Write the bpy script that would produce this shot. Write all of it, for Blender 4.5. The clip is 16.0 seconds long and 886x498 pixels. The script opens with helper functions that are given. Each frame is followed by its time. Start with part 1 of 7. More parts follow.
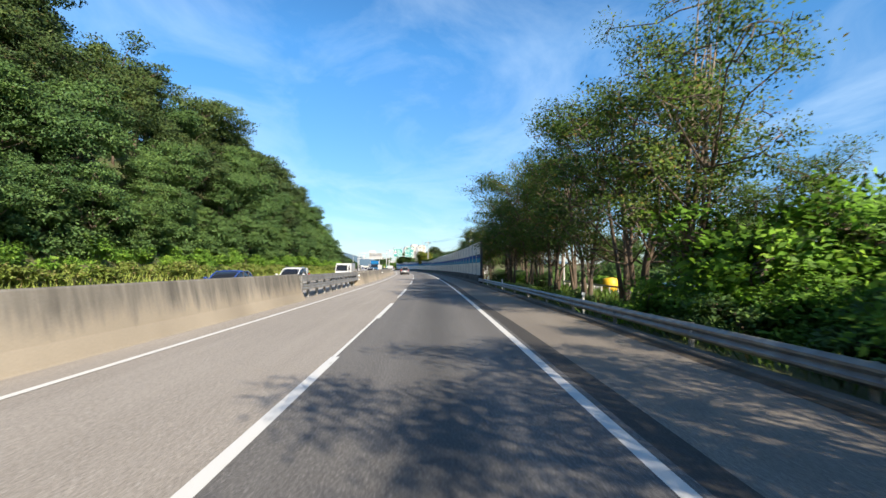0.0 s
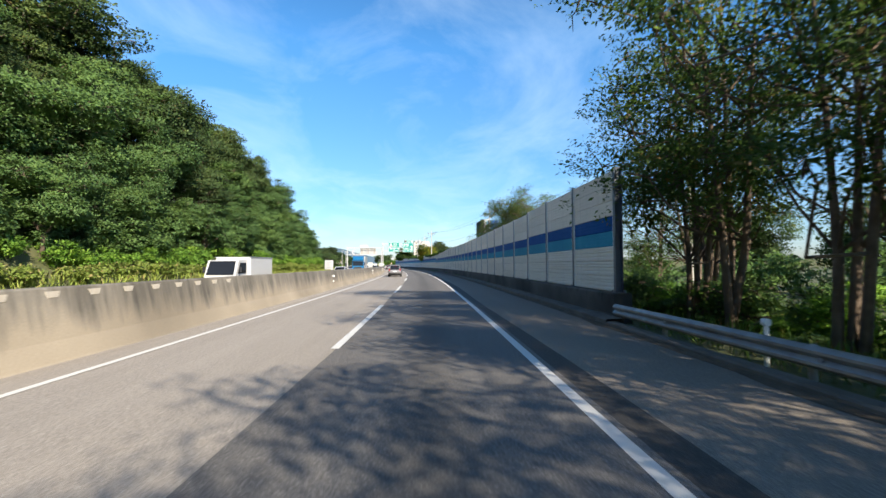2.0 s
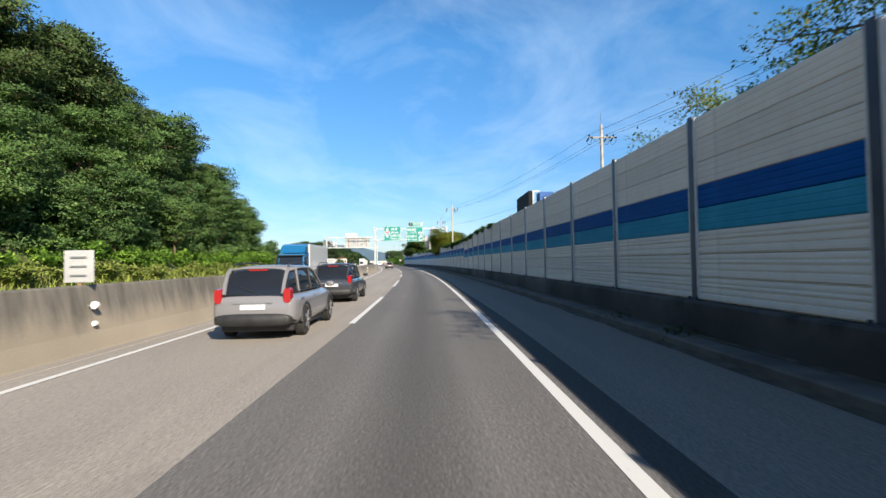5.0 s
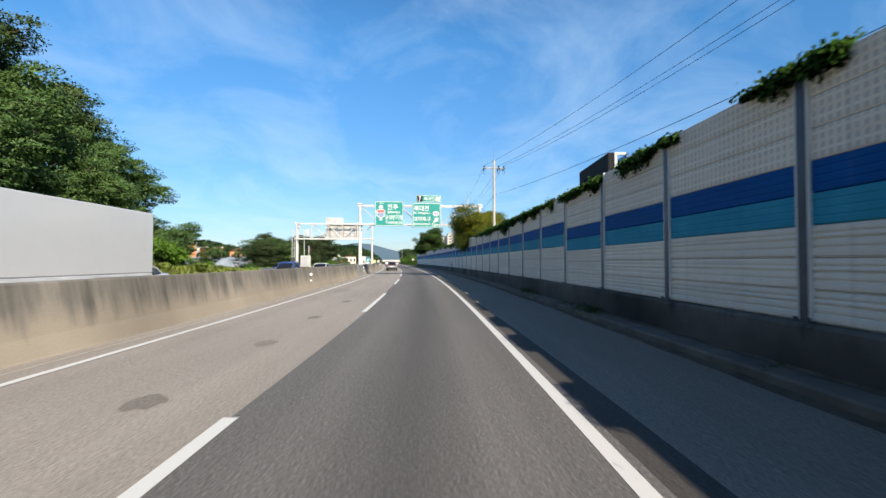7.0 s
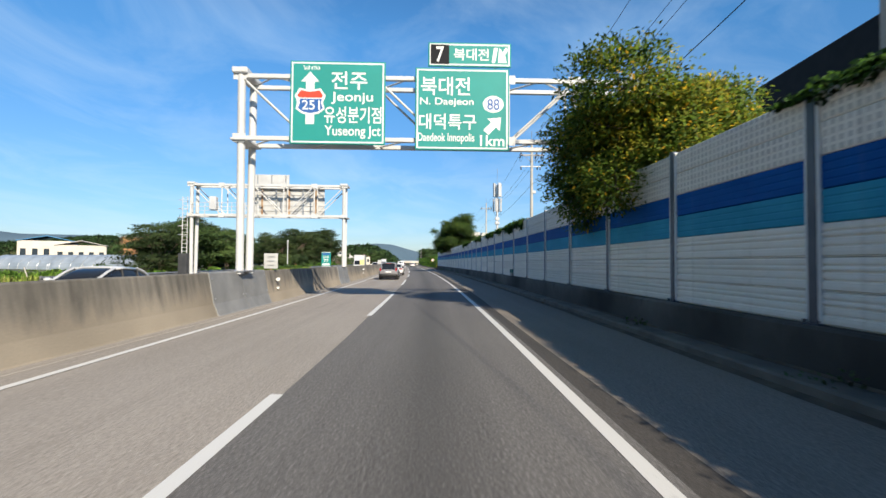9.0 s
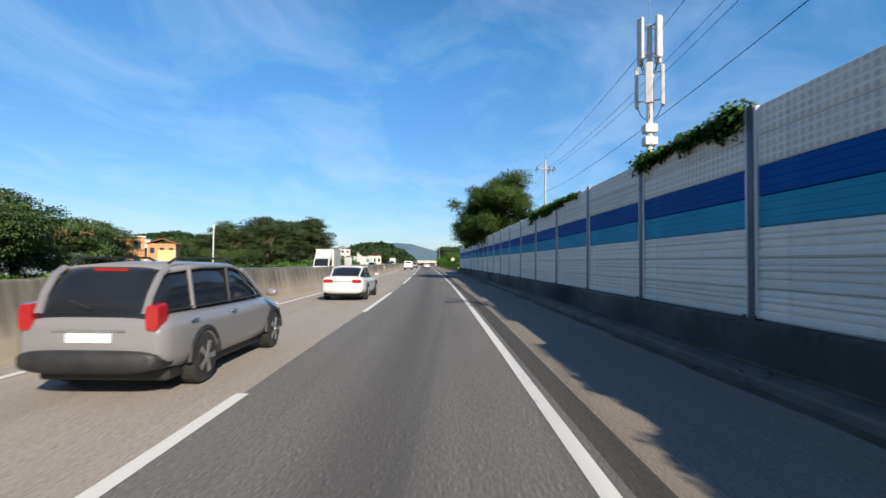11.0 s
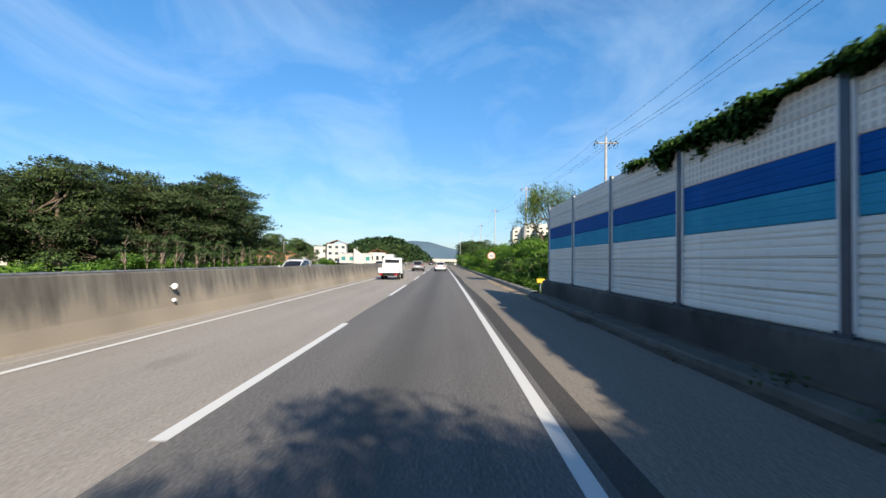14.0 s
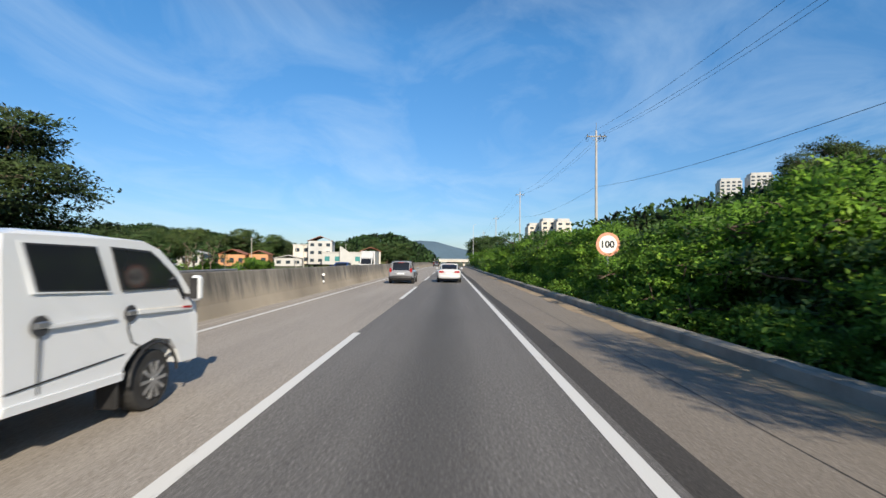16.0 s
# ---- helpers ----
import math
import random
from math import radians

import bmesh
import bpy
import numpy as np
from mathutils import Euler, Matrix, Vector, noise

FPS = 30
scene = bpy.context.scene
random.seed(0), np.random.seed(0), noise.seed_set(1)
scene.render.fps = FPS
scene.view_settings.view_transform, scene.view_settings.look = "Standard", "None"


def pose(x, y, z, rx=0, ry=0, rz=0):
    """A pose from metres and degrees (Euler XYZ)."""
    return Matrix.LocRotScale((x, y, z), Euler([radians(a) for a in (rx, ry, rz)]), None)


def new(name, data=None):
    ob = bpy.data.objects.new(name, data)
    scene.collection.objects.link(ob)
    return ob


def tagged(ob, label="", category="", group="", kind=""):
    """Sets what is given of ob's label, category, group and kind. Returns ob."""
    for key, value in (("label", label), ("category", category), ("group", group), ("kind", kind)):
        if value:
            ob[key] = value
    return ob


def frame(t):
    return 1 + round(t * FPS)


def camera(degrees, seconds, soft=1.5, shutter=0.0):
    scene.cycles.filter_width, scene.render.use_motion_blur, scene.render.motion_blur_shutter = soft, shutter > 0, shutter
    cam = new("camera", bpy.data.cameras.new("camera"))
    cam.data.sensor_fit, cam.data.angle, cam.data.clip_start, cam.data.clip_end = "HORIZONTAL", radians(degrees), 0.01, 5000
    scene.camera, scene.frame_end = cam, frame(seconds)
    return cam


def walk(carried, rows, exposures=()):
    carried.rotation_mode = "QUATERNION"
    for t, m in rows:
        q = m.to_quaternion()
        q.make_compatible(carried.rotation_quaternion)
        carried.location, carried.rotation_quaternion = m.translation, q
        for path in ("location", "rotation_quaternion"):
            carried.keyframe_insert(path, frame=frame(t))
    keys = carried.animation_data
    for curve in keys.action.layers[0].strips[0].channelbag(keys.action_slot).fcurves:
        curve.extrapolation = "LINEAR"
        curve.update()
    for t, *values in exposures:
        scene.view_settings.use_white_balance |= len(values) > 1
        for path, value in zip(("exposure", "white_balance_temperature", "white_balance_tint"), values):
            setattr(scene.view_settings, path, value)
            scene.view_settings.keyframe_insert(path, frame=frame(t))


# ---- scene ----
# The road's centre line (the middle of the right lane): bend per metre at every 60 m
BEND_AT = np.arange(0.0, 601.0, 60.0)
BEND = np.array([0.5037, 0.6170, 1.0518, 0.8241, 0.3192, 0.0256, 0.0210, 0.0130, 0.0084, 0.0058, 0.0046]) * 1e-3
STEP = 2.0
ALONG = np.arange(-60.0, 1400.0, STEP)
_turn = np.cumsum(np.interp(ALONG, BEND_AT, BEND)) * STEP
_turn -= np.interp(0.0, ALONG, _turn)
_east, _north = np.cumsum(-np.sin(_turn)) * STEP, np.cumsum(np.cos(_turn)) * STEP
_east -= np.interp(0.0, ALONG, _east)
_north -= np.interp(0.0, ALONG, _north)


def heading(s):
    """The road's heading at s metres, in radians, to the left of +y."""
    return float(np.interp(s, ALONG, _turn))


def at(s, u, z=0.0):
    """The place s metres along the road, u metres to the right of the lane's middle, z metres up."""
    h = heading(s)
    z -= 0.00008 * min(max(0.0, s - 400.0), 260.0) ** 2  # beyond a crest the road falls away
    return Vector((float(np.interp(s, ALONG, _east)) + u * math.cos(h), float(np.interp(s, ALONG, _north)) + u * math.sin(h), z))


def stand(s, u, z=0.0, turn=0.0):
    """A pose at that place: x to the right, y along the road, turned by degrees to the left."""
    return Matrix.Translation(at(s, u, z)) @ Matrix.Rotation(heading(s) + radians(turn), 4, "Z")


# ---- camera: seconds, metres along the road, metres to the right, yaw from the road, pitch, roll ----
EYE = 1.634
DRIVE = [
    (0.0, -14.33, -0.031, -1.00, 2.20, 0.17),
    (0.5, -5.29, -0.045, -1.17, 2.04, 0.11),
    (1.0, 3.75, -0.046, -1.31, 1.93, 0.04),
    (1.5, 12.80, -0.010, -1.46, 1.90, -0.09),
    (2.0, 21.83, 0.030, -1.57, 1.87, -0.28),
    (2.5, 30.87, 0.036, -1.58, 1.74, -0.51),
    (3.0, 39.91, 0.057, -1.52, 1.58, -0.75),
    (3.5, 48.95, 0.143, -1.44, 1.44, -0.98),
    (4.0, 58.00, 0.162, -1.38, 1.39, -1.13),
    (4.5, 67.06, 0.204, -1.39, 1.39, -1.15),
    (5.0, 76.14, 0.274, -1.48, 1.46, -0.96),
    (5.5, 85.25, 0.341, -1.58, 1.55, -0.67),
    (6.0, 94.42, 0.376, -1.61, 1.61, -0.37),
    (6.5, 103.66, 0.349, -1.47, 1.58, -0.14),
    (7.0, 112.95, 0.281, -1.24, 1.49, 0.02),
    (7.5, 122.27, 0.201, -1.06, 1.51, 0.13),
    (8.0, 131.68, 0.117, -0.91, 1.58, 0.21),
    (8.5, 141.22, 0.067, -0.83, 1.64, 0.29),
    (9.0, 150.89, 0.114, -0.80, 1.63, 0.40),
    (9.5, 160.56, 0.223, -0.58, 1.69, 0.55),
    (10.0, 170.24, 0.351, -0.40, 1.74, 0.70),
    (10.5, 179.90, 0.475, -0.28, 1.72, 0.72),
    (11.0, 189.52, 0.589, -0.24, 1.61, 0.57),
    (11.5, 199.12, 0.685, -0.24, 1.47, 0.37),
    (12.0, 208.69, 0.759, -0.26, 1.34, 0.21),
    (12.5, 218.27, 0.804, -0.25, 1.29, 0.22),
    (13.0, 227.84, 0.834, -0.22, 1.29, 0.35),
    (13.5, 237.42, 0.810, 0.06, 1.39, 0.58),
    (14.0, 246.98, 0.726, 0.43, 1.44, 0.81),
    (14.5, 256.51, 0.592, 0.74, 1.41, 0.96),
    (15.0, 266.03, 0.460, 0.92, 1.32, 0.93),
    (15.5, 275.55, 0.356, 0.93, 1.36, 0.74),
    (16.0, 285.08, 0.268, 0.85, 1.45, 0.46),
]


def drive_pose(s, o, yaw, pitch, roll):
    p = at(s, o, EYE)
    return Matrix.Translation(p) @ Matrix.Rotation(heading(s) + radians(yaw), 4, "Z") @ pose(0, 0, 0, 90 + pitch) @ pose(0, 0, 0, 0, 0, roll)


cam = camera(85.92, 16.0, 1.5, 0.10)
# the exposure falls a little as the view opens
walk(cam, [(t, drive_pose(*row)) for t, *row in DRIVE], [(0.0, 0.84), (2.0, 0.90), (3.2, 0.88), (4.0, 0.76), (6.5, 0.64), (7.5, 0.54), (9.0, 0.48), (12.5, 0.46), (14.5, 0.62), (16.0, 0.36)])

# ---- daylight ----
SUN_AWAY, SUN_UP = 32.2, 31.3  # degrees: shadows fall that far left of +y; height of the sun
world = bpy.data.worlds.new("world")
scene.world = world
world.use_nodes = True
wn, wl = world.node_tree.nodes, world.node_tree.links
wn.clear()
w_out, w_bg, w_sky = wn.new("ShaderNodeOutputWorld"), wn.new("ShaderNodeBackground"), wn.new("ShaderNodeTexSky")
w_sky.sky_type, w_sky.sun_disc = "NISHITA", False
w_sky.sun_elevation, w_sky.sun_rotation = radians(SUN_UP), radians(180 - SUN_AWAY)
w_sky.air_density, w_sky.dust_density, w_sky.ozone_density = 1.0, 0.35, 3.0
w_bg.inputs["Strength"].default_value = 0.098
# thin high cloud, laid on a flat layer overhead
w_co, w_sep, w_den, w_dx, w_dy = (wn.new("ShaderNodeTexCoord"), wn.new("ShaderNodeSeparateXYZ"), wn.new("ShaderNodeMath"), wn.new("ShaderNodeMath"), wn.new("ShaderNodeMath"))
w_cmb, w_map, w_noise, w_ramp, w_mix = (wn.new("ShaderNodeCombineXYZ"), wn.new("ShaderNodeMapping"), wn.new("ShaderNodeTexNoise"), wn.new("ShaderNodeValToRGB"), wn.new("ShaderNodeMix"))
wl.new(w_co.outputs["Generated"], w_sep.inputs[0])
w_den.operation, w_dx.operation, w_dy.operation = "ADD", "DIVIDE", "DIVIDE"
w_den.inputs[1].default_value = 0.12
wl.new(w_sep.outputs[2], w_den.inputs[0])
for node, axis in ((w_dx, 0), (w_dy, 1)):
    wl.new(w_sep.outputs[axis], node.inputs[0])
    wl.new(w_den.outputs[0], node.inputs[1])
    wl.new(node.outputs[0], w_cmb.inputs[axis])
wl.new(w_cmb.outputs[0], w_map.inputs[0])
w_map.inputs["Scale"].default_value = (1.0, 0.66, 1.0)
w_map.inputs["Rotation"].default_value = (0, 0, 0.9)
w_map.inputs["Location"].default_value = (3.1, 1.7, 0)
wl.new(w_map.outputs[0], w_noise.inputs["Vector"])
w_noise.inputs["Scale"].default_value, w_noise.inputs["Detail"].default_value = 1.5, 9.0
w_noise.inputs["Roughness"].default_value, w_noise.inputs["Distortion"].default_value = 0.60, 0.7
w_ramp.color_ramp.elements[0].position, w_ramp.color_ramp.elements[0].color = 0.435, (0, 0, 0, 1)
w_ramp.color_ramp.elements[1].position, w_ramp.color_ramp.elements[1].color = 0.82, (0.36, 0.36, 0.36, 1)
wl.new(w_noise.outputs["Fac"], w_ramp.inputs[0])
w_mix.data_type = "RGBA"
w_mix.inputs[7].default_value = (5.9, 7.2, 8.2, 1)
wl.new(w_ramp.outputs[0], w_mix.inputs[0])
w_tint = wn.new("ShaderNodeMix")
w_tint.data_type, w_tint.blend_type = "RGBA", "MULTIPLY"
w_tint.inputs[0].default_value = 1.0
# paler towards the horizon, deeper blue above
w_fade = wn.new("ShaderNodeValToRGB")
for e, (p, c) in zip(w_fade.color_ramp.elements, ((0.0, (0.61, 0.68, 0.83, 1)), (0.42, (0.54, 1.07, 1.34, 1)))):
    e.position, e.color = p, c
for p, c in ((0.58, (0.44, 0.86, 1.12, 1)), (1.0, (0.17, 0.36, 0.60, 1))):
    w_fade.color_ramp.elements.new(p).color = c
wl.new(w_sep.outputs[2], w_fade.inputs[0])
wl.new(w_fade.outputs[0], w_tint.inputs[7])
wl.new(w_sky.outputs[0], w_tint.inputs[6])
wl.new(w_tint.outputs[2], w_mix.inputs[6])
wl.new(w_mix.outputs[2], w_bg.inputs["Color"])
wl.new(w_bg.outputs[0], w_out.inputs["Surface"])

sun_data = bpy.data.lights.new("sun", "SUN")
sun_data.energy, sun_data.angle, sun_data.color = 5.0, radians(0.53), (1.0, 0.885, 0.71)
sun = new("sun", sun_data)
sun.rotation_euler = Vector((-math.sin(radians(SUN_AWAY)) * math.cos(radians(SUN_UP)), math.cos(radians(SUN_AWAY)) * math.cos(radians(SUN_UP)), -math.sin(radians(SUN_UP)))).to_track_quat("-Z", "Y").to_euler()
sun.location = (40, -60, 60)

# ---- materials ----


class Nodes:
    """A material's node tree, with short calls for the nodes that are used here."""

    def __init__(self, name):
        self.mat = bpy.data.materials.new(name)
        self.mat.use_nodes = True
        self.n, self.l = self.mat.node_tree.nodes, self.mat.node_tree.links
        self.bsdf = self.n["Principled BSDF"]
        self.coord = self.n.new("ShaderNodeTexCoord")

    def put(self, socket, value):
        if isinstance(value, bpy.types.NodeSocket):
            self.l.new(value, socket)
        else:
            socket.default_value = value

    def mapped(self, scale=(1, 1, 1), source="Object", location=(0, 0, 0)):
        m = self.n.new("ShaderNodeMapping")
        m.inputs["Scale"].default_value, m.inputs["Location"].default_value = scale, location
        self.l.new(self.coord.outputs[source], m.inputs[0])
        return m.outputs[0]

    def noise(self, scale, detail=4.0, rough=0.55, vector=None, distort=0.0):
        t = self.n.new("ShaderNodeTexNoise")
        t.inputs["Scale"].default_value, t.inputs["Detail"].default_value = scale, detail
        t.inputs["Roughness"].default_value, t.inputs["Distortion"].default_value = rough, distort
        self.l.new(vector if vector is not None else self.coord.outputs["Object"], t.inputs["Vector"])
        return t.outputs["Fac"]

    def ramp(self, fac, *stops):
        r = self.n.new("ShaderNodeValToRGB")
        while len(r.color_ramp.elements) < len(stops):
            r.color_ramp.elements.new(0.5)
        for e, (p, c) in zip(r.color_ramp.elements, stops):
            e.position, e.color = p, (c, c, c, 1) if isinstance(c, (int, float)) else (*c, 1)
        self.l.new(fac, r.inputs[0])
        return r.outputs[0]

    def mix(self, fac, a, b, kind="MIX"):
        m = self.n.new("ShaderNodeMix")
        m.data_type, m.blend_type = "RGBA", kind
        self.put(m.inputs[0], fac)
        for k, v in ((6, a), (7, b)):
            self.put(m.inputs[k], (*v, 1) if isinstance(v, tuple) and len(v) == 3 else v)
        return m.outputs[2]

    def math(self, kind, a, b=0.0):
        m = self.n.new("ShaderNodeMath")
        m.operation = kind
        self.put(m.inputs[0], a)
        self.put(m.inputs[1], b)
        return m.outputs[0]

    def axis(self, source, k):
        s = self.n.new("ShaderNodeSeparateXYZ")
        self.l.new(self.coord.outputs[source], s.inputs[0])
        return s.outputs[k]

    def bump(self, height, strength=0.3, distance=0.01):
        b = self.n.new("ShaderNodeBump")
        b.inputs["Strength"].default_value, b.inputs["Distance"].default_value = strength, distance
        self.l.new(height, b.inputs["Height"])
        self.l.new(b.outputs[0], self.bsdf.inputs["Normal"])

    def random(self):
        return self.n.new("ShaderNodeObjectInfo").outputs["Random"]

    def island(self):
        return self.n.new("ShaderNodeNewGeometry").outputs["Random Per Island"]

    def done(self, colour, rough=0.8, metal=0.0):
        self.put(self.bsdf.inputs["Base Color"], (*colour, 1) if isinstance(colour, tuple) else colour)
        self.put(self.bsdf.inputs["Roughness"], rough)
        self.put(self.bsdf.inputs["Metallic"], metal)
        return self.mat


def plain(name, a, b, scale=2.0, rough=0.7, metal=0.0, grain=40.0, bump=0.15, depth=0.004, vary=0.0):
    """A surface between two colours, mottled at one size and grained at another."""
    k = Nodes(name)
    c = k.mix(k.ramp(k.noise(scale, 5), (0.35, 0.0), (0.68, 1.0)), a, b)
    fine = k.noise(grain, 3)
    c = k.mix(0.35, c, k.mix(fine, (0.55, 0.55, 0.55), (1.45, 1.45, 1.45)), "MULTIPLY")
    if vary:
        c = k.mix(1.0, c, k.mix(k.random(), (1 - vary,) * 3, (1 + vary,) * 3), "MULTIPLY")
    if bump:
        k.bump(fine, bump, depth)
    return k.done(c, rough, metal)


def asphalt(name, dark, light, speck, streak=0.5, middle=0.0, patches=0.0):
    """Worn asphalt; its coordinates run across (x) and along (y) the road in metres."""
    k = Nodes(name)
    across = k.noise(1.0, 4, 0.6, k.mapped((1.6, 0.03, 1), "UV"))
    blot = k.noise(1.0, 5, 0.6, k.mapped((0.35, 0.12, 1), "UV", (7, 3, 0)))
    c = k.mix(k.ramp(k.mix(streak, blot, across), (0.32, 0.0), (0.68, 1.0)), dark, light)
    stone = k.noise(34.0, 3, 0.75, k.mapped((1, 1, 1), "UV"))
    coarse = k.noise(14.0, 3, 0.7, k.mapped((1, 0.8, 1), "UV"))
    c = k.mix(k.ramp(stone, (0.54, 0.0), (0.70, 0.75)), c, speck)
    c = k.mix(1.0, c, k.ramp(stone, (0.34, 0.52), (0.55, 1.10)), "MULTIPLY")
    c = k.mix(1.0, c, k.ramp(coarse, (0.3, 0.88), (0.7, 1.10)), "MULTIPLY")
    if middle:
        u = k.math("ABSOLUTE", k.math("SUBTRACT", k.axis("UV", 0), 0.05))
        oil = k.math("MULTIPLY", k.ramp(u, (0.10, 1.0), (0.75, 0.0)), k.ramp(across, (0.2, 0.6), (0.7, 1.0)))
        c = k.mix(k.math("MULTIPLY", oil, middle), c, (0.035, 0.033, 0.032))
    if patches:
        p = k.noise(1.0, 2, 0.5, k.mapped((0.45, 0.16, 1), "UV", (1.3, 9, 0)))
        c = k.mix(k.math("MULTIPLY", k.ramp(p, (0.69, 0.0), (0.72, 1.0)), patches), c, (0.11, 0.095, 0.085))
    k.bump(k.math("ADD", k.math("MULTIPLY", coarse, 0.5), stone), 0.4, 0.005)
    return k.done(c, 0.88)


def line_paint():
    k = Nodes("road_paint")
    worn = k.noise(9.0, 5, 0.65, k.mapped((1, 0.35, 1), "UV"))
    big = k.noise(0.35, 3, 0.5, k.mapped((1, 1, 1), "UV"))
    fac = k.ramp(k.mix(0.35, worn, big), (0.30, 1.0), (0.40, 0.0))
    c = k.mix(fac, (0.68, 0.67, 0.64), (0.33, 0.31, 0.29))
    c = k.mix(k.ramp(k.noise(60, 2, 0.6, k.mapped((1, 1, 1), "UV")), (0.4, 0.0), (0.75, 0.35)), c, (0.5, 0.48, 0.45))
    return k.done(c, 0.6)


def barrier_concrete(name, clean, grime, low, uneven=0.15):
    """Cast concrete with drip stains and a second tone towards the foot; its coordinates run up the face (x) and along
    the road (y) in metres.
    """
    k = Nodes(name)
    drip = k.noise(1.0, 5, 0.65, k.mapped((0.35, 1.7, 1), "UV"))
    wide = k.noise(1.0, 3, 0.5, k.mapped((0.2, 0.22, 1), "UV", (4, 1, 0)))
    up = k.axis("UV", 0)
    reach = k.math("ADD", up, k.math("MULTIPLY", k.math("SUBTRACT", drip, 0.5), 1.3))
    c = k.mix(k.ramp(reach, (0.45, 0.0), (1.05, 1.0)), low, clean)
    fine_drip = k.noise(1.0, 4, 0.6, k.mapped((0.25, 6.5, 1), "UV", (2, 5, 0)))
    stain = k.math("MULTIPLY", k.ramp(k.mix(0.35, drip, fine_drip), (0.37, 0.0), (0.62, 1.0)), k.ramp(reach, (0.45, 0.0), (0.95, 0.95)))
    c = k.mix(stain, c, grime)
    c = k.mix(1.0, c, k.ramp(wide, (0.3, 1 - 1.2 * uneven), (0.7, 1 + 0.8 * uneven)), "MULTIPLY")
    fine = k.noise(30.0, 4, 0.7, k.mapped((1, 1, 1), "UV"))
    c = k.mix(1.0, c, k.ramp(fine, (0.3, 0.85), (0.7, 1.1)), "MULTIPLY")
    k.bump(fine, 0.3, 0.006)
    return k.done(c, 0.9)


def foliage(name, dark, mid, bright, tint=None, tint_from=0.93, clear=0.25, size=0.5):
    """Leaves: each one its own shade, drifting from clump to clump."""
    k = Nodes(name)
    clump = k.math("ADD", k.math("MULTIPLY", k.noise(size * 2.6, 2), 0.62), k.math("MULTIPLY", k.noise(size * 0.6, 2, 0.5, k.mapped((1, 1, 1), "Object", (3, 1, 2))), 0.38))
    shade = k.math("ADD", k.math("MULTIPLY", k.math("SUBTRACT", clump, 0.5), 2.1), k.math("ADD", 0.28, k.math("MULTIPLY", k.island(), 0.40)))
    c = k.ramp(shade, (0.0, dark), (0.52, mid), (1.0, bright))
    c = k.mix(1.0, c, k.mix(k.random(), (0.85, 0.88, 0.9), (1.18, 1.12, 1.0)), "MULTIPLY")
    if tint:
        c = k.mix(k.ramp(k.island(), (tint_from, 0.0), (min(1.0, tint_from + 0.03), 0.9)), c, tint)
    k.done(c, 0.55)
    k.put(k.bsdf.inputs["Specular IOR Level"], 0.15)
    a, v = k.n.new("ShaderNodeAttribute"), k.n.new("ShaderNodeVectorTransform")
    a.attribute_name = "facing"
    v.vector_type, v.convert_from, v.convert_to = "NORMAL", "OBJECT", "WORLD"
    k.l.new(a.outputs["Vector"], v.inputs[0])
    k.l.new(v.outputs[0], k.bsdf.inputs["Normal"])
    t, m = k.n.new("ShaderNodeBsdfTranslucent"), k.n.new("ShaderNodeMixShader")
    k.l.new(k.mix(1.0, c, (1.15, 1.35, 0.6), "MULTIPLY"), t.inputs["Color"])
    m.inputs[0].default_value = clear
    k.l.new(k.bsdf.outputs[0], m.inputs[1])
    k.l.new(t.outputs[0], m.inputs[2])
    k.l.new(m.outputs[0], k.n["Material Output"].inputs["Surface"])
    return k.mat


def paint(name, colour, rough=0.3, coat=0.6, dirt=0.12):
    k = Nodes(name)
    d = k.ramp(k.noise(2.2, 5, 0.65), (0.4, 0.0), (0.8, 1.0))
    c = k.mix(k.math("MULTIPLY", d, dirt), colour, (0.22, 0.20, 0.18))
    k.put(k.bsdf.inputs["Coat Weight"], coat)
    k.put(k.bsdf.inputs["Coat Roughness"], 0.08)
    return k.done(c, rough)


def glass_dark(name="car_glass", colour=(0.012, 0.014, 0.018)):
    k = Nodes(name)
    k.put(k.bsdf.inputs["Specular IOR Level"], 0.35)
    return k.done(k.mix(k.noise(1.3), colour, tuple(min(1, 1.6 * v) for v in colour)), 0.06)


def lamp_red():
    k = Nodes("tail_lamp")
    k.put(k.bsdf.inputs["Coat Weight"], 0.8)
    return k.done((0.35, 0.012, 0.015), 0.2)


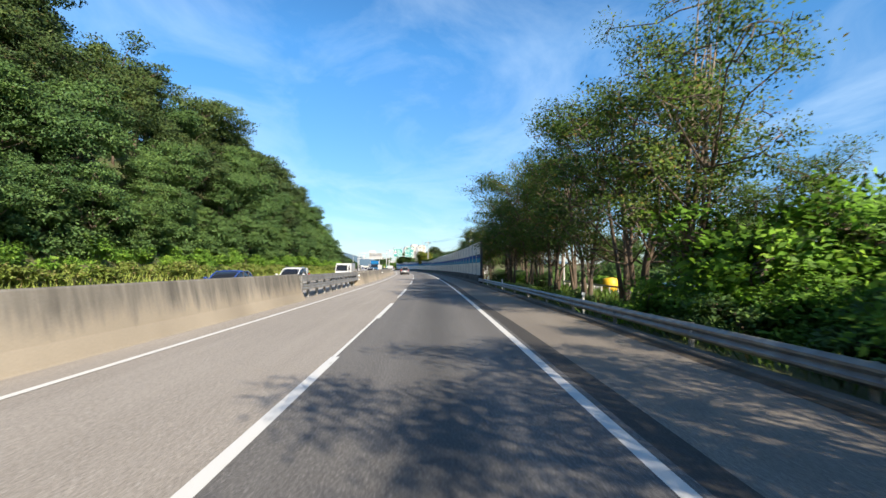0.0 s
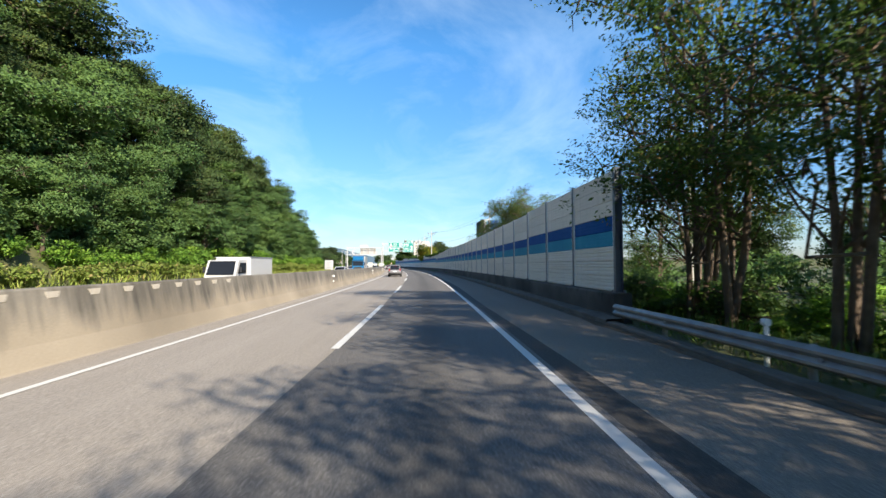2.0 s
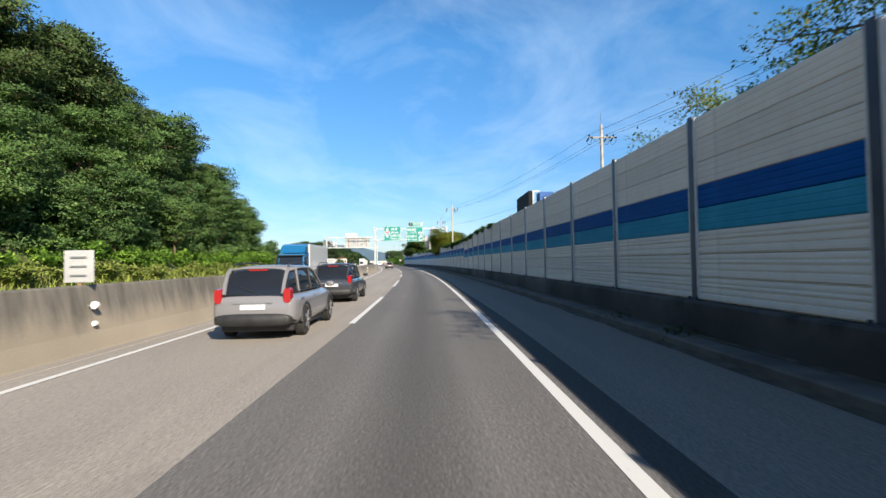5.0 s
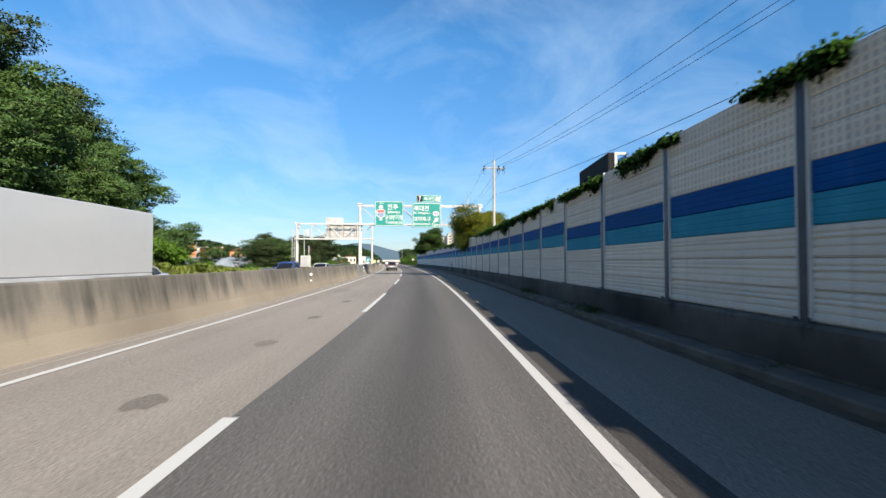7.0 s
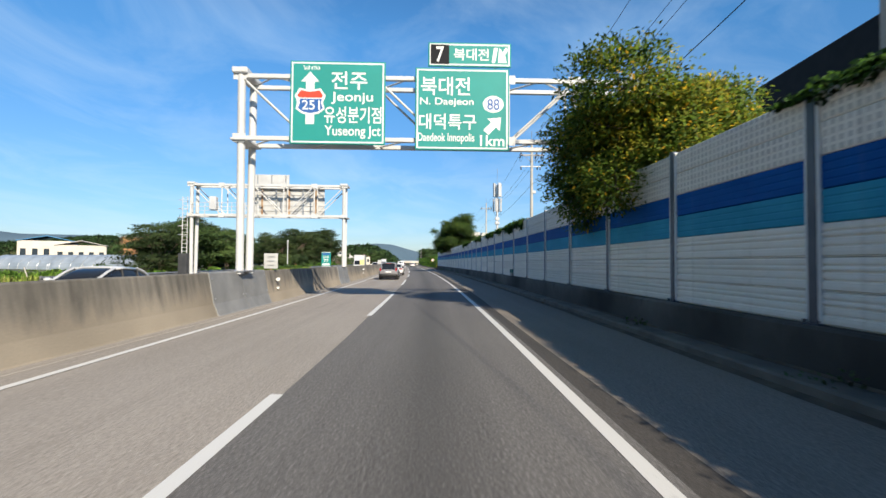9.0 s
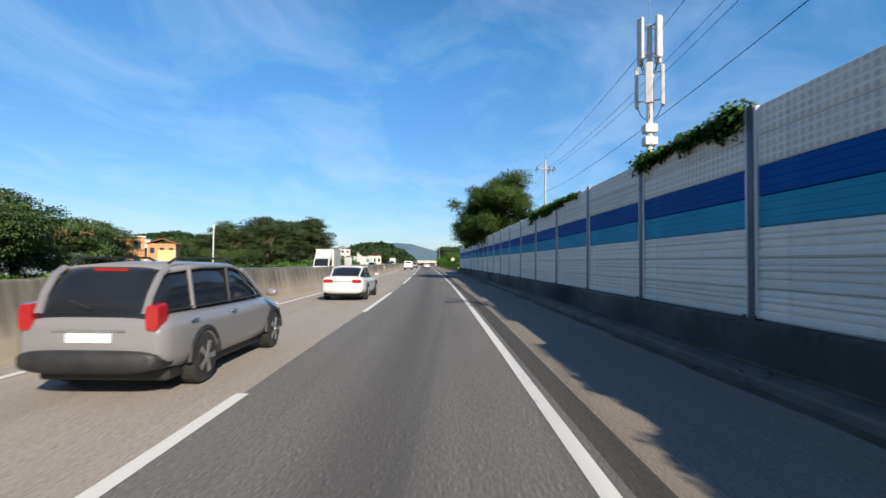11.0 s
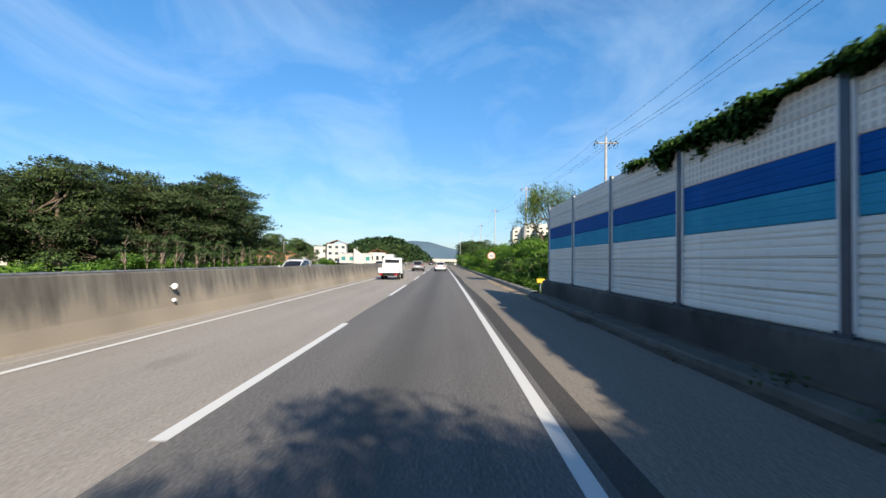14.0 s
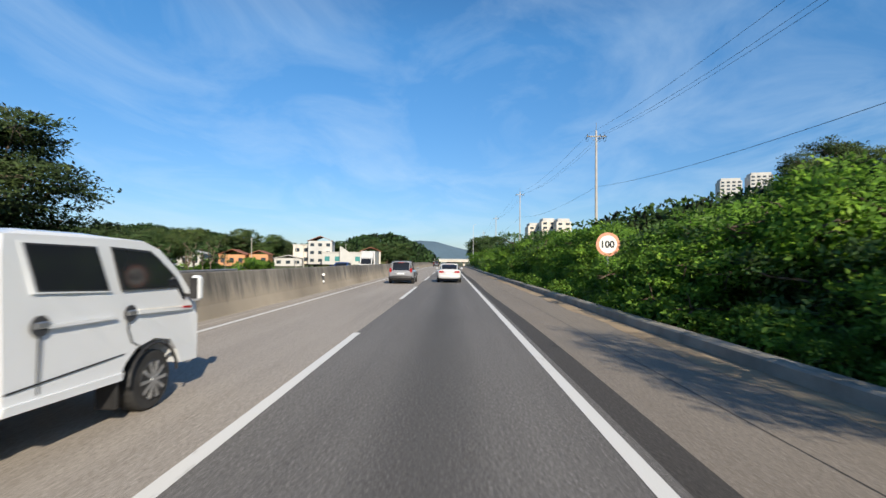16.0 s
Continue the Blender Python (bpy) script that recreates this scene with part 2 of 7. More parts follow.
def panel_paint(name, a, b, slots=False):
    """Painted sheet of the noise barrier; slots: rows of small pressed slots."""
    k = Nodes(name)
    c = k.mix(k.ramp(k.noise(1.5, 5, 0.6), (0.35, 0.0), (0.7, 1.0)), a, b)
    drip = k.noise(1.0, 4, 0.6, k.mapped((5.0, 5.0, 0.5)))
    c = k.mix(k.ramp(drip, (0.55, 0.0), (0.82, 0.22 if a[0] > 0.3 else 0.06)), c, (0.22, 0.20, 0.17))
    k.put(k.bsdf.inputs["Specular IOR Level"], 0.12)
    c = k.mix(1.0, c, k.mix(k.random(), (0.93, 0.93, 0.93), (1.05, 1.05, 1.05)), "MULTIPLY")
    if slots:
        y, z = k.axis("Object", 1), k.axis("Object", 2)
        fy = k.math("FRACT", k.math("MULTIPLY", y, 7.5))
        fz = k.math("FRACT", k.math("MULTIPLY", k.math("ADD", z, 0.02), 8.5))
        on = k.math("MULTIPLY", k.math("MULTIPLY", k.math("GREATER_THAN", fy, 0.42), k.math("GREATER_THAN", fz, 0.35)), k.ramp(k.noise(0.9, 2), (0.3, 0.4), (0.6, 1.0)))
        c = k.mix(k.math("MULTIPLY", on, 0.40), c, (0.13, 0.13, 0.13))
        k.bump(on, 0.6, -0.01)
    return k.done(c, 0.7)


M_LANE = asphalt("asphalt_dark_lane", (0.102, 0.095, 0.091), (0.161, 0.152, 0.143), (0.317, 0.305, 0.291), 0.6, 0.55)
M_LEFT = asphalt("asphalt_pale_lane", (0.263, 0.232, 0.200), (0.365, 0.325, 0.283), (0.440, 0.416, 0.380), 0.5, 0.0, 0.18)
M_HARD = asphalt("asphalt_shoulder", (0.176, 0.148, 0.120), (0.245, 0.213, 0.177), (0.327, 0.299, 0.271), 0.4)
M_EDGE = asphalt("asphalt_edge_strip", (0.043, 0.038, 0.034), (0.065, 0.058, 0.052), (0.116, 0.110, 0.101), 0.5)
M_SAND = plain("blown_sand", (0.27, 0.20, 0.13), (0.38, 0.29, 0.19), 1.6, 0.95, 0, 25, 0.4, 0.01)
M_PAINT = line_paint()
M_BARRIER = barrier_concrete("barrier_concrete", (0.250, 0.226, 0.188), (0.098, 0.088, 0.074), (0.320, 0.272, 0.208), 0.26)
# on the plinth the foot tone is darker than the upper face
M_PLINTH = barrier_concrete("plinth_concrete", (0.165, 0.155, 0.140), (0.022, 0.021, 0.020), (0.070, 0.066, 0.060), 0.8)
M_KERB = plain("kerb_concrete", (0.098, 0.086, 0.071), (0.173, 0.150, 0.124), 1.2, 0.9, 0, 30, 0.3, 0.008)
M_KERB_BANK = plain("pale_kerb_concrete", (0.20, 0.185, 0.16), (0.32, 0.30, 0.26), 1.2, 0.9, 0, 30, 0.3, 0.008)
M_KERB_PALE = plain("pale_mortar", (0.42, 0.38, 0.32), (0.55, 0.50, 0.43), 4.0, 0.9, 0, 40, 0.2, 0.004)
M_STEEL = plain("galvanised_steel", (0.36, 0.37, 0.38), (0.50, 0.51, 0.52), 1.5, 0.42, 0.75, 60, 0.08)
M_RAIL = plain("weathered_rail_steel", (0.255, 0.246, 0.238), (0.391, 0.383, 0.365), 2.5, 0.5, 0.6, 40, 0.1)
M_DARKSTEEL = plain("dark_grey_steel", (0.06, 0.062, 0.068), (0.10, 0.10, 0.105), 2.0, 0.5, 0.5, 50, 0.1)
M_WHITESTEEL = plain("white_painted_steel", (0.515, 0.515, 0.507), (0.608, 0.608, 0.601), 0.8, 0.45, 0.0, 40, 0.06)
M_GREYSTEEL = plain("grey_painted_steel", (0.50, 0.51, 0.52), (0.62, 0.63, 0.64), 0.9, 0.5, 0.1, 40, 0.06)
M_POST = plain("noise_barrier_post_steel", (0.040, 0.050, 0.072), (0.085, 0.100, 0.130), 1.0, 0.45, 0.3, 40, 0.08)
# strips painted pale for the sky light that the panel edges catch
M_STRIP = plain("pale_zinc_strip", (0.60, 0.60, 0.59), (0.74, 0.74, 0.72), 1.5, 0.5, 0.1, 40, 0.05)
M_DIRT = plain("gutter_dirt", (0.058, 0.044, 0.031), (0.130, 0.098, 0.065), 2.2, 0.95, 0, 18, 0.6, 0.02)
M_WHITEP = panel_paint("panel_off_white", (0.79, 0.755, 0.68), (0.86, 0.825, 0.75))
M_SLOTP = panel_paint("panel_off_white_slotted", (0.79, 0.755, 0.68), (0.86, 0.825, 0.75), True)
M_BLUEP = panel_paint("panel_deep_blue", (0.001, 0.078, 0.30), (0.002, 0.098, 0.36))
M_CYANP = panel_paint("panel_light_blue", (0.025, 0.270, 0.437), (0.040, 0.328, 0.506))
M_GROUND = plain("earth_and_grass", (0.055, 0.075, 0.022), (0.12, 0.115, 0.05), 0.35, 0.95, 0, 12, 0.5, 0.05)
M_BARK = plain("bark", (0.085, 0.06, 0.042), (0.17, 0.125, 0.09), 3.0, 0.9, 0, 25, 0.6, 0.02)
M_BARKPALE = plain("pale_bark", (0.17, 0.13, 0.10), (0.30, 0.23, 0.175), 3.0, 0.9, 0, 25, 0.6, 0.02)
M_LEAF = foliage("broad_leaves", (0.058, 0.112, 0.044), (0.122, 0.214, 0.076), (0.230, 0.345, 0.112), None, 0.93, 0.26)
M_PINE = foliage("dark_hill_leaves", (0.042, 0.076, 0.034), (0.090, 0.142, 0.056), (0.180, 0.235, 0.088), (0.15, 0.10, 0.04), 0.965, 0.24)
M_LOCUST = foliage("roadside_leaves", (0.052, 0.090, 0.034), (0.109, 0.167, 0.055), (0.224, 0.287, 0.094), (0.230, 0.149, 0.069), 0.91, 0.44)
M_GOLD = foliage("yellowing_leaves", (0.045, 0.092, 0.022), (0.125, 0.185, 0.036), (0.520, 0.400, 0.050), (0.62, 0.36, 0.03), 0.94, 0.36)
M_BUSH = foliage("bright_bush_leaves", (0.055, 0.127, 0.026), (0.169, 0.317, 0.058), (0.399, 0.576, 0.106), None, 0.93, 0.36, 0.7)
M_VINE = foliage("vine_leaves", (0.026, 0.065, 0.016), (0.055, 0.120, 0.026), (0.104, 0.182, 0.039))
M_GRASS = foliage("verge_grass", (0.165, 0.235, 0.050), (0.300, 0.370, 0.082), (0.470, 0.480, 0.160), (0.42, 0.32, 0.15), 0.90)
# leaf colour darkened: the shade inside dense crowns is put into it
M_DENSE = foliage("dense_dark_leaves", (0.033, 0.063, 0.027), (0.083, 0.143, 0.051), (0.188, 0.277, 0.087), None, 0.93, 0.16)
M_OVERHANG = foliage("feathery_green_leaves", (0.028, 0.058, 0.020), (0.068, 0.125, 0.036), (0.170, 0.255, 0.066), (0.30, 0.30, 0.06), 0.95, 0.26)
M_WEED = foliage("field_weeds", (0.050, 0.098, 0.024), (0.100, 0.175, 0.042), (0.180, 0.265, 0.070), (0.24, 0.18, 0.07), 0.92)
M_GLASS = glass_dark()
M_TYRE = plain("tyre_rubber", (0.018, 0.018, 0.018), (0.032, 0.031, 0.03), 4, 0.85, 0, 40, 0.2)
M_BLACK = plain("black_plastic", (0.015, 0.015, 0.016), (0.03, 0.03, 0.031), 4, 0.55, 0, 50, 0.1)
M_RIM = plain("alloy_rim", (0.40, 0.41, 0.42), (0.55, 0.56, 0.57), 4, 0.3, 0.8, 50, 0.0)
M_TAIL = lamp_red()

# ---- building helpers ----


def mesh_object(name, verts, faces, material, parent=None, label="", uvs=None, smooth=False):
    me = bpy.data.meshes.new(name)
    me.from_pydata([tuple(v) for v in verts], [], faces)
    if uvs is not None:
        layer = me.uv_layers.new(name="metres")
        order = np.empty(len(me.loops), dtype=np.int32)
        me.loops.foreach_get("vertex_index", order)
        layer.data.foreach_set("uv", np.asarray(uvs, dtype=np.float32)[order].ravel())
    if material:
        me.materials.append(material)
    if smooth:
        me.polygons.foreach_set("use_smooth", [True] * len(me.polygons))
    me.update()
    ob = new(name, me)
    if parent:
        ob.parent = parent
    if label:
        tagged(ob, label)
    return ob


def part(name, bm, material, parent, label="", smooth=False):
    """Links a bmesh as one mesh object under a thing or a part."""
    me = bpy.data.meshes.new(name)
    bmesh.ops.recalc_face_normals(bm, faces=bm.faces)
    bm.to_mesh(me)
    bm.free()
    me.materials.append(material)
    if smooth:
        me.polygons.foreach_set("use_smooth", [True] * len(me.polygons))
    ob = new(name, me)
    if parent:
        ob.parent = parent
    if label:
        tagged(ob, label)
    return ob


def thing(name, m, label, category, group="", kind=""):
    """An Empty at a thing's base."""
    ob = new(name)
    ob.matrix_basis = m
    ob.empty_display_size = 0.3
    return tagged(ob, label, category, group, kind)


def box(x0, x1, y0, y1, z0, z1, bevel=0.0, bm=None):
    bm = bm or bmesh.new()
    made = bmesh.ops.create_cube(bm, size=1.0)["verts"]
    for v in made:
        v.co = Vector(((x0 + x1) / 2 + v.co.x * (x1 - x0), (y0 + y1) / 2 + v.co.y * (y1 - y0), (z0 + z1) / 2 + v.co.z * (z1 - z0)))
    if bevel:
        edges = {e for v in made for e in v.link_edges}
        bmesh.ops.bevel(bm, geom=list(edges), offset=bevel, segments=1, affect="EDGES")
    return bm


def tube(points, radii, sides=8, bm=None, caps=True):
    """A tapering tube through points."""
    bm = bm or bmesh.new()
    rings = []
    pts = [Vector(p) for p in points]
    if isinstance(radii, (int, float)):
        radii = [radii] * len(pts)
    for i, p in enumerate(pts):
        d = (pts[min(i + 1, len(pts) - 1)] - pts[max(i - 1, 0)]).normalized()
        side = d.cross(Vector((0, 0, 1)) if abs(d.z) < 0.95 else Vector((1, 0, 0))).normalized()
        up = side.cross(d)
        rings.append([bm.verts.new(p + radii[i] * (math.cos(a) * side + math.sin(a) * up)) for a in (2 * math.pi * k / sides for k in range(sides))])
    for a, b in zip(rings, rings[1:]):
        for k in range(sides):
            bm.faces.new((a[k], a[(k + 1) % sides], b[(k + 1) % sides], b[k]))
    if caps:
        bm.faces.new(rings[0][::-1])
        bm.faces.new(rings[-1])
    return bm


def loft(sections, bm=None, closed=True, caps=True):
    """Joins rings of points, each ring of the same count."""
    bm = bm or bmesh.new()
    rings = [[bm.verts.new(p) for p in ring] for ring in sections]
    n = len(rings[0])
    for a, b in zip(rings, rings[1:]):
        for k in range(n if closed else n - 1):
            bm.faces.new((a[k], a[(k + 1) % n], b[(k + 1) % n], b[k]))
    if caps and closed:
        bm.faces.new(rings[0][::-1])
        bm.faces.new(rings[-1])
    return bm


def ribbon(name, profile, s0, s1, material, step=4.0, wobble=None, closed=False, parent=None):
    """A cross-section of (u, z) drawn along the road; its coordinates are metres across or up, and metres along."""
    n = max(1, round((s1 - s0) / step))
    rows = [s0 + (s1 - s0) * k / n for k in range(n + 1)]
    verts, uvs, faces = [], [], []
    m = len(profile)
    tall = max(z for _, z in profile) - min(z for _, z in profile) > 0.3
    for k, s in enumerate(rows):
        for j, (u, z) in enumerate(profile):
            du = wobble(s, j) if wobble else 0.0
            verts.append(at(s, u + du, z))
            uvs.append((z if tall else u + du, s))
        if k:
            a, b = (k - 1) * m, k * m
            for j in range(m if closed else m - 1):
                q = (j + 1) % m
                faces.append((a + j, a + q, b + q, b + j))
    if closed:
        faces.append(tuple(range(m))[::-1])
        faces.append(tuple(range((len(rows) - 1) * m, len(rows) * m)))
    return mesh_object(name, verts, faces, material, parent, uvs=uvs)


# ---- the setting: ground, road, kerbs ----
ROAD0, ROAD1 = -50.0, 900.0
SMOOTH = lambda x, a, b: (lambda t: t * t * (3 - 2 * t))(min(1.0, max(0.0, (x - a) / (b - a))))


def ground_height(s, u):
    z = -0.06
    if u < -19.5:  # verge and steep wooded hill beside the opposite carriageway
        hill = 1 - SMOOTH(s, 150, 186)
        z += 1.0 * SMOOTH(-u, 19.5, 24) * (0.3 + 0.7 * hill)
        z += hill * (1.18 * min(max(0.0, -u - 24.5), 16.0) + 0.35 * max(0.0, -u - 40.5) * (1 - SMOOTH(-u, 60, 160)))
        z += (1 - hill) * (-0.9) * SMOOTH(-u, 22, 30)
    if u > 5.6:
        bank = SMOOTH(s, 262, 276)
        z += (1 - bank) * (-0.35 - 0.65 * SMOOTH(s, 36, 60)) * SMOOTH(u, 5.8, 9.5)
        z += bank * (1.9 * SMOOTH(u, 6.2, 12.0) + 2.2 * SMOOTH(u, 12, 26))
    return z


def make_ground():
    ss = [-900, -500, -250, -120] + list(range(-60, 420, 8)) + [440, 480, 540, 620, 720, 840, 900, 1000, 1500, 2600]
    us = [-2600, -1600, -900, -500, -300, -200, -150, -120, -100, -80, -70, -60, -52, -45, -40, -36, -32, -29, -27, -25, -23, -21, -19.5, -12, -6, 0, 5.5, 6.2, 7, 8, 9.5, 11, 13, 16, 20, 26, 34, 45, 60, 90, 140, 220, 350, 600, 1000, 1700, 2600]
    verts = []
    for s in ss:
        for u in us:
            h = ground_height(s, u)
            rough = 0.25 * noise.noise(Vector((s * 0.13, u * 0.13, 0.3))) if (u < -24 or u > 20 or (u > 9 and s > 40)) else 0.0
            if s < -60:
                p = at(-60, u) + Vector((0, s + 60, 0))
            elif s > 900:
                p = at(900, u) + (at(900, 0) - at(890, 0)) * ((s - 900) / 10.0)
            else:
                p = at(s, u)
            verts.append((p.x, p.y, p.z + h + rough))
    n = len(us)
    faces = [(i * n + j, i * n + j + 1, (i + 1) * n + j + 1, (i + 1) * n + j) for i in range(len(ss) - 1) for j in range(n - 1)]
    tagged(mesh_object("ground", verts, faces, M_GROUND, smooth=True), "grassy earth verge and rising wooded hillside", "ground", kind="structure")


make_ground()


def seam(s, j):
    return 0.05 * math.sin(s * 0.21) + 0.04 * noise.noise(Vector((s * 0.5, 3.0, 0)))


tagged(ribbon("road_left_lane", [(-6.9, 0.0), (-4.4, 0.0), (-1.6, 0.0)], ROAD0, ROAD1, M_LEFT), "pale worn asphalt of the passing lane", "road", kind="structure")
tagged(ribbon("road_shoulder", [(2.0, 0.0), (3.4, 0.0), (4.95, 0.0)], ROAD0, ROAD1, M_HARD), "tan dusty asphalt of the hard shoulder", "road", kind="structure")
tagged(ribbon("road_right_lane", [(-1.79, 0.004), (0, 0.005), (1.98, 0.004)], ROAD0, ROAD1, M_LANE, 2.0, lambda s, j: seam(s, j) if j == 0 else 0.0), "dark resurfaced asphalt of the driving lane", "road", kind="structure")
tagged(ribbon("road_edge_strip", [(1.98, 0.004), (2.34, 0.004)], ROAD0, ROAD1, M_EDGE, 2.0, lambda s, j: 1.3 * seam(s + 40, j) if j == 1 else 0.0), "dark brown asphalt strip along the edge line", "road", kind="structure")
tagged(ribbon("road_opposite", [(-7.0, -0.01), (-13, -0.01), (-19.6, -0.01)], ROAD0, ROAD1, M_LEFT), "pale asphalt of the opposite carriageway", "road", kind="structure")


def paint_line(name, u, width, s0, s1, label):
    tagged(ribbon(name, [(u - width / 2, 0.009), (u + width / 2, 0.009)], s0, s1, M_PAINT, 3.0), label, "road marking", kind="structure")


paint_line("edge_line_right", 1.80, 0.16, ROAD0, ROAD1, "solid white edge line beside the hard shoulder")
paint_line("edge_line_median", -5.35, 0.14, ROAD0, ROAD1, "solid white edge line beside the median barrier")
paint_line("edge_line_opposite", -8.1, 0.15, ROAD0, ROAD1, "solid white edge line of the opposite carriageway")
DASHES = [(-47, -37), (-27, -17), (-11.5, -5.6), (0.9, 7.2), (13.0, 21.2), (31.2, 41.2), (49.6, 58.6), (69.8, 79.4), (89, 98.5), (108, 118), (128.4, 137.4), (147.1, 156.8), (165.4, 175.6), (185.5, 195.4), (205, 214.8), (225.2, 240.9), (251.2, 259.2), (269.0, 278.6), (286.4, 295.8), (305.3, 314.9)]
DASHES += [(324.8 + 19.6 * k, 334.6 + 19.6 * k) for k in range(26)]
for s, e in DASHES:
    ob = ribbon("lane_dash", [(-1.88, 0.010), (-1.72, 0.010)], s, e, M_PAINT, 2.5)
    tagged(ob, "white lane dash of worn road paint", "road marking", "lane dashes", "structure")
for s, e in ((-5.6, 0.9), (11.1, 13.0)):  # old thin paint left between two dashes
    tagged(ribbon("lane_seam_line", [(-1.86, 0.010), (-1.79, 0.010)], s, e, M_PAINT, 2.0), "thin worn white line along the lane seam", "road marking", kind="structure")

# kerb and concrete base below the noise barrier
BAY_MARKS = ((0, 35.4), (3, 47.0), (8, 66.2), (20, 111.9), (27, 138.1), (35, 169.1), (37, 176.9), (49, 224.8), (56, 252.6), (60, 268.6))
BAYS, BAY = 60, 3.9
post_s = lambda k: float(np.interp(k, [m[0] for m in BAY_MARKS], [m[1] for m in BAY_MARKS]))
WALL0, WALL1 = post_s(0), post_s(BAYS)
KERB = [(4.75, -0.05), (4.76, 0.13), (4.80, 0.16), (5.26, 0.17), (5.26, 0.0)]
tagged(ribbon("kerb_wall", KERB, WALL0 - 1.0, WALL1 + 1.2, M_KERB, 3.0), "low dusty concrete kerb along the hard shoulder", "kerb", kind="structure")
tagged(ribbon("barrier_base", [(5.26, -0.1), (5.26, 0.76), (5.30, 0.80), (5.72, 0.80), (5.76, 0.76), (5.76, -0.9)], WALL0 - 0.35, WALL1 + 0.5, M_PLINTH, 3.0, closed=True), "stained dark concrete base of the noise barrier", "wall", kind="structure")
tagged(ribbon("kerb_bank", [(4.95, -0.05), (4.96, 0.20), (5.00, 0.23), (5.25, 0.23), (5.30, 0.18), (5.30, -0.1)], WALL1 + 1.2, ROAD1, M_KERB_BANK, 3.0), "concrete kerb below the bushy bank", "kerb", kind="structure")
tagged(ribbon("kerb_rail", [(4.75, -0.05), (4.76, 0.07), (4.80, 0.10), (5.02, 0.10), (5.06, 0.0), (5.06, -0.2)], ROAD0, WALL0 - 1.0, M_KERB, 3.0), "low broken concrete kerb below the guardrail", "kerb", kind="structure")

ragged = lambda s, j: 0.10 * noise.noise(Vector((s * 0.45, 7.0, 0))) + 0.07 * noise.noise(Vector((s * 2.1, 9.0, 0))) if j == 0 else 0.0
tagged(ribbon("gutter_dirt", [(4.57, 0.003), (4.67, 0.012), (4.755, 0.028)], -40, WALL1 + 1.2, M_DIRT, 0.8, ragged), "dark earth and leaf litter along the kerb", "road", kind="structure")
tagged(ribbon("kerb_litter", [(5.19, 0.172), (5.22, 0.180), (5.262, 0.205)], WALL0 - 0.3, WALL1 + 1.0, M_DIRT, 0.8, ragged), "dark earth gathered at the foot of the barrier base", "road", kind="structure")
tagged(ribbon("barrier_seam", [(-5.90, 0.004), (-5.865, 0.004)], 40, 330, M_KERB_PALE, 2.0, lambda s, j: 0.03 * math.sin(s * 0.11) + 0.02 * noise.noise(Vector((s * 0.6, 1.0, 0)))), "thin pale mortar seam along the foot of the median barrier", "road", kind="structure")
tagged(ribbon("shoulder_joint", [(3.345, 0.004), (3.36, 0.004)], 284, 330, M_EDGE, 2.0), "narrow dark joint in the hard shoulder", "road", kind="structure")

tagged(ribbon("shoulder_sand", [(4.40, 0.003), (4.70, 0.006), (4.955, 0.012)], 268, 345, M_SAND, 1.0, lambda s, j: 0.22 * noise.noise(Vector((s * 0.35, 2.0, 0))) + 0.10 * noise.noise(Vector((s * 1.7, 5.0, 0))) if j == 0 else 0.0), "tan sand blown against the bank kerb", "road", kind="structure")

# ---- median barrier ----
MB = [(-6.18, -0.02), (-6.24, 0.02), (-6.375, 0.36), (-6.55, 1.24), (-6.58, 1.27), (-6.76, 1.27), (-6.79, 1.24), (-6.965, 0.36), (-7.10, 0.02), (-7.16, -0.02)]
for name, a, b in (("median_barrier_1", ROAD0, 9.4), ("median_barrier_2", 28.4, ROAD1)):
    wall = tagged(ribbon(name, MB, a, b, M_BARRIER, 3.0, closed=True), "rain-streaked concrete median barrier", "barrier", kind="structure")
    if a > 0:  # pale mortar pads under the lifting holes at its start
        for k in range(9):
            pad = part("mortar_pad", loft([[(-0.17 + 0.02 * e, -0.004, 1.20), (0.17 - 0.02 * e, -0.004, 1.20), (0.12, 0.012, 1.08 - 0.02 * e), (-0.12, 0.012, 1.08 - 0.02 * e)] if e == 0 else [(-0.16, 0.020, 1.20), (0.16, 0.020, 1.20), (0.11, 0.030, 1.09), (-0.11, 0.030, 1.09)] for e in (0, 1)]), M_KERB_PALE, wall)
            pad.matrix_basis = stand(29.3 + 1.06 * k, -6.54, 0, -90)

# ---- noise barrier: one bay is a post and seven panels ----


def wall_top(s):
    return 4.06 + 0.24 * (1 - SMOOTH(s, 119, 130)) + 0.08 * (1 - SMOOTH(s, 40, 60))


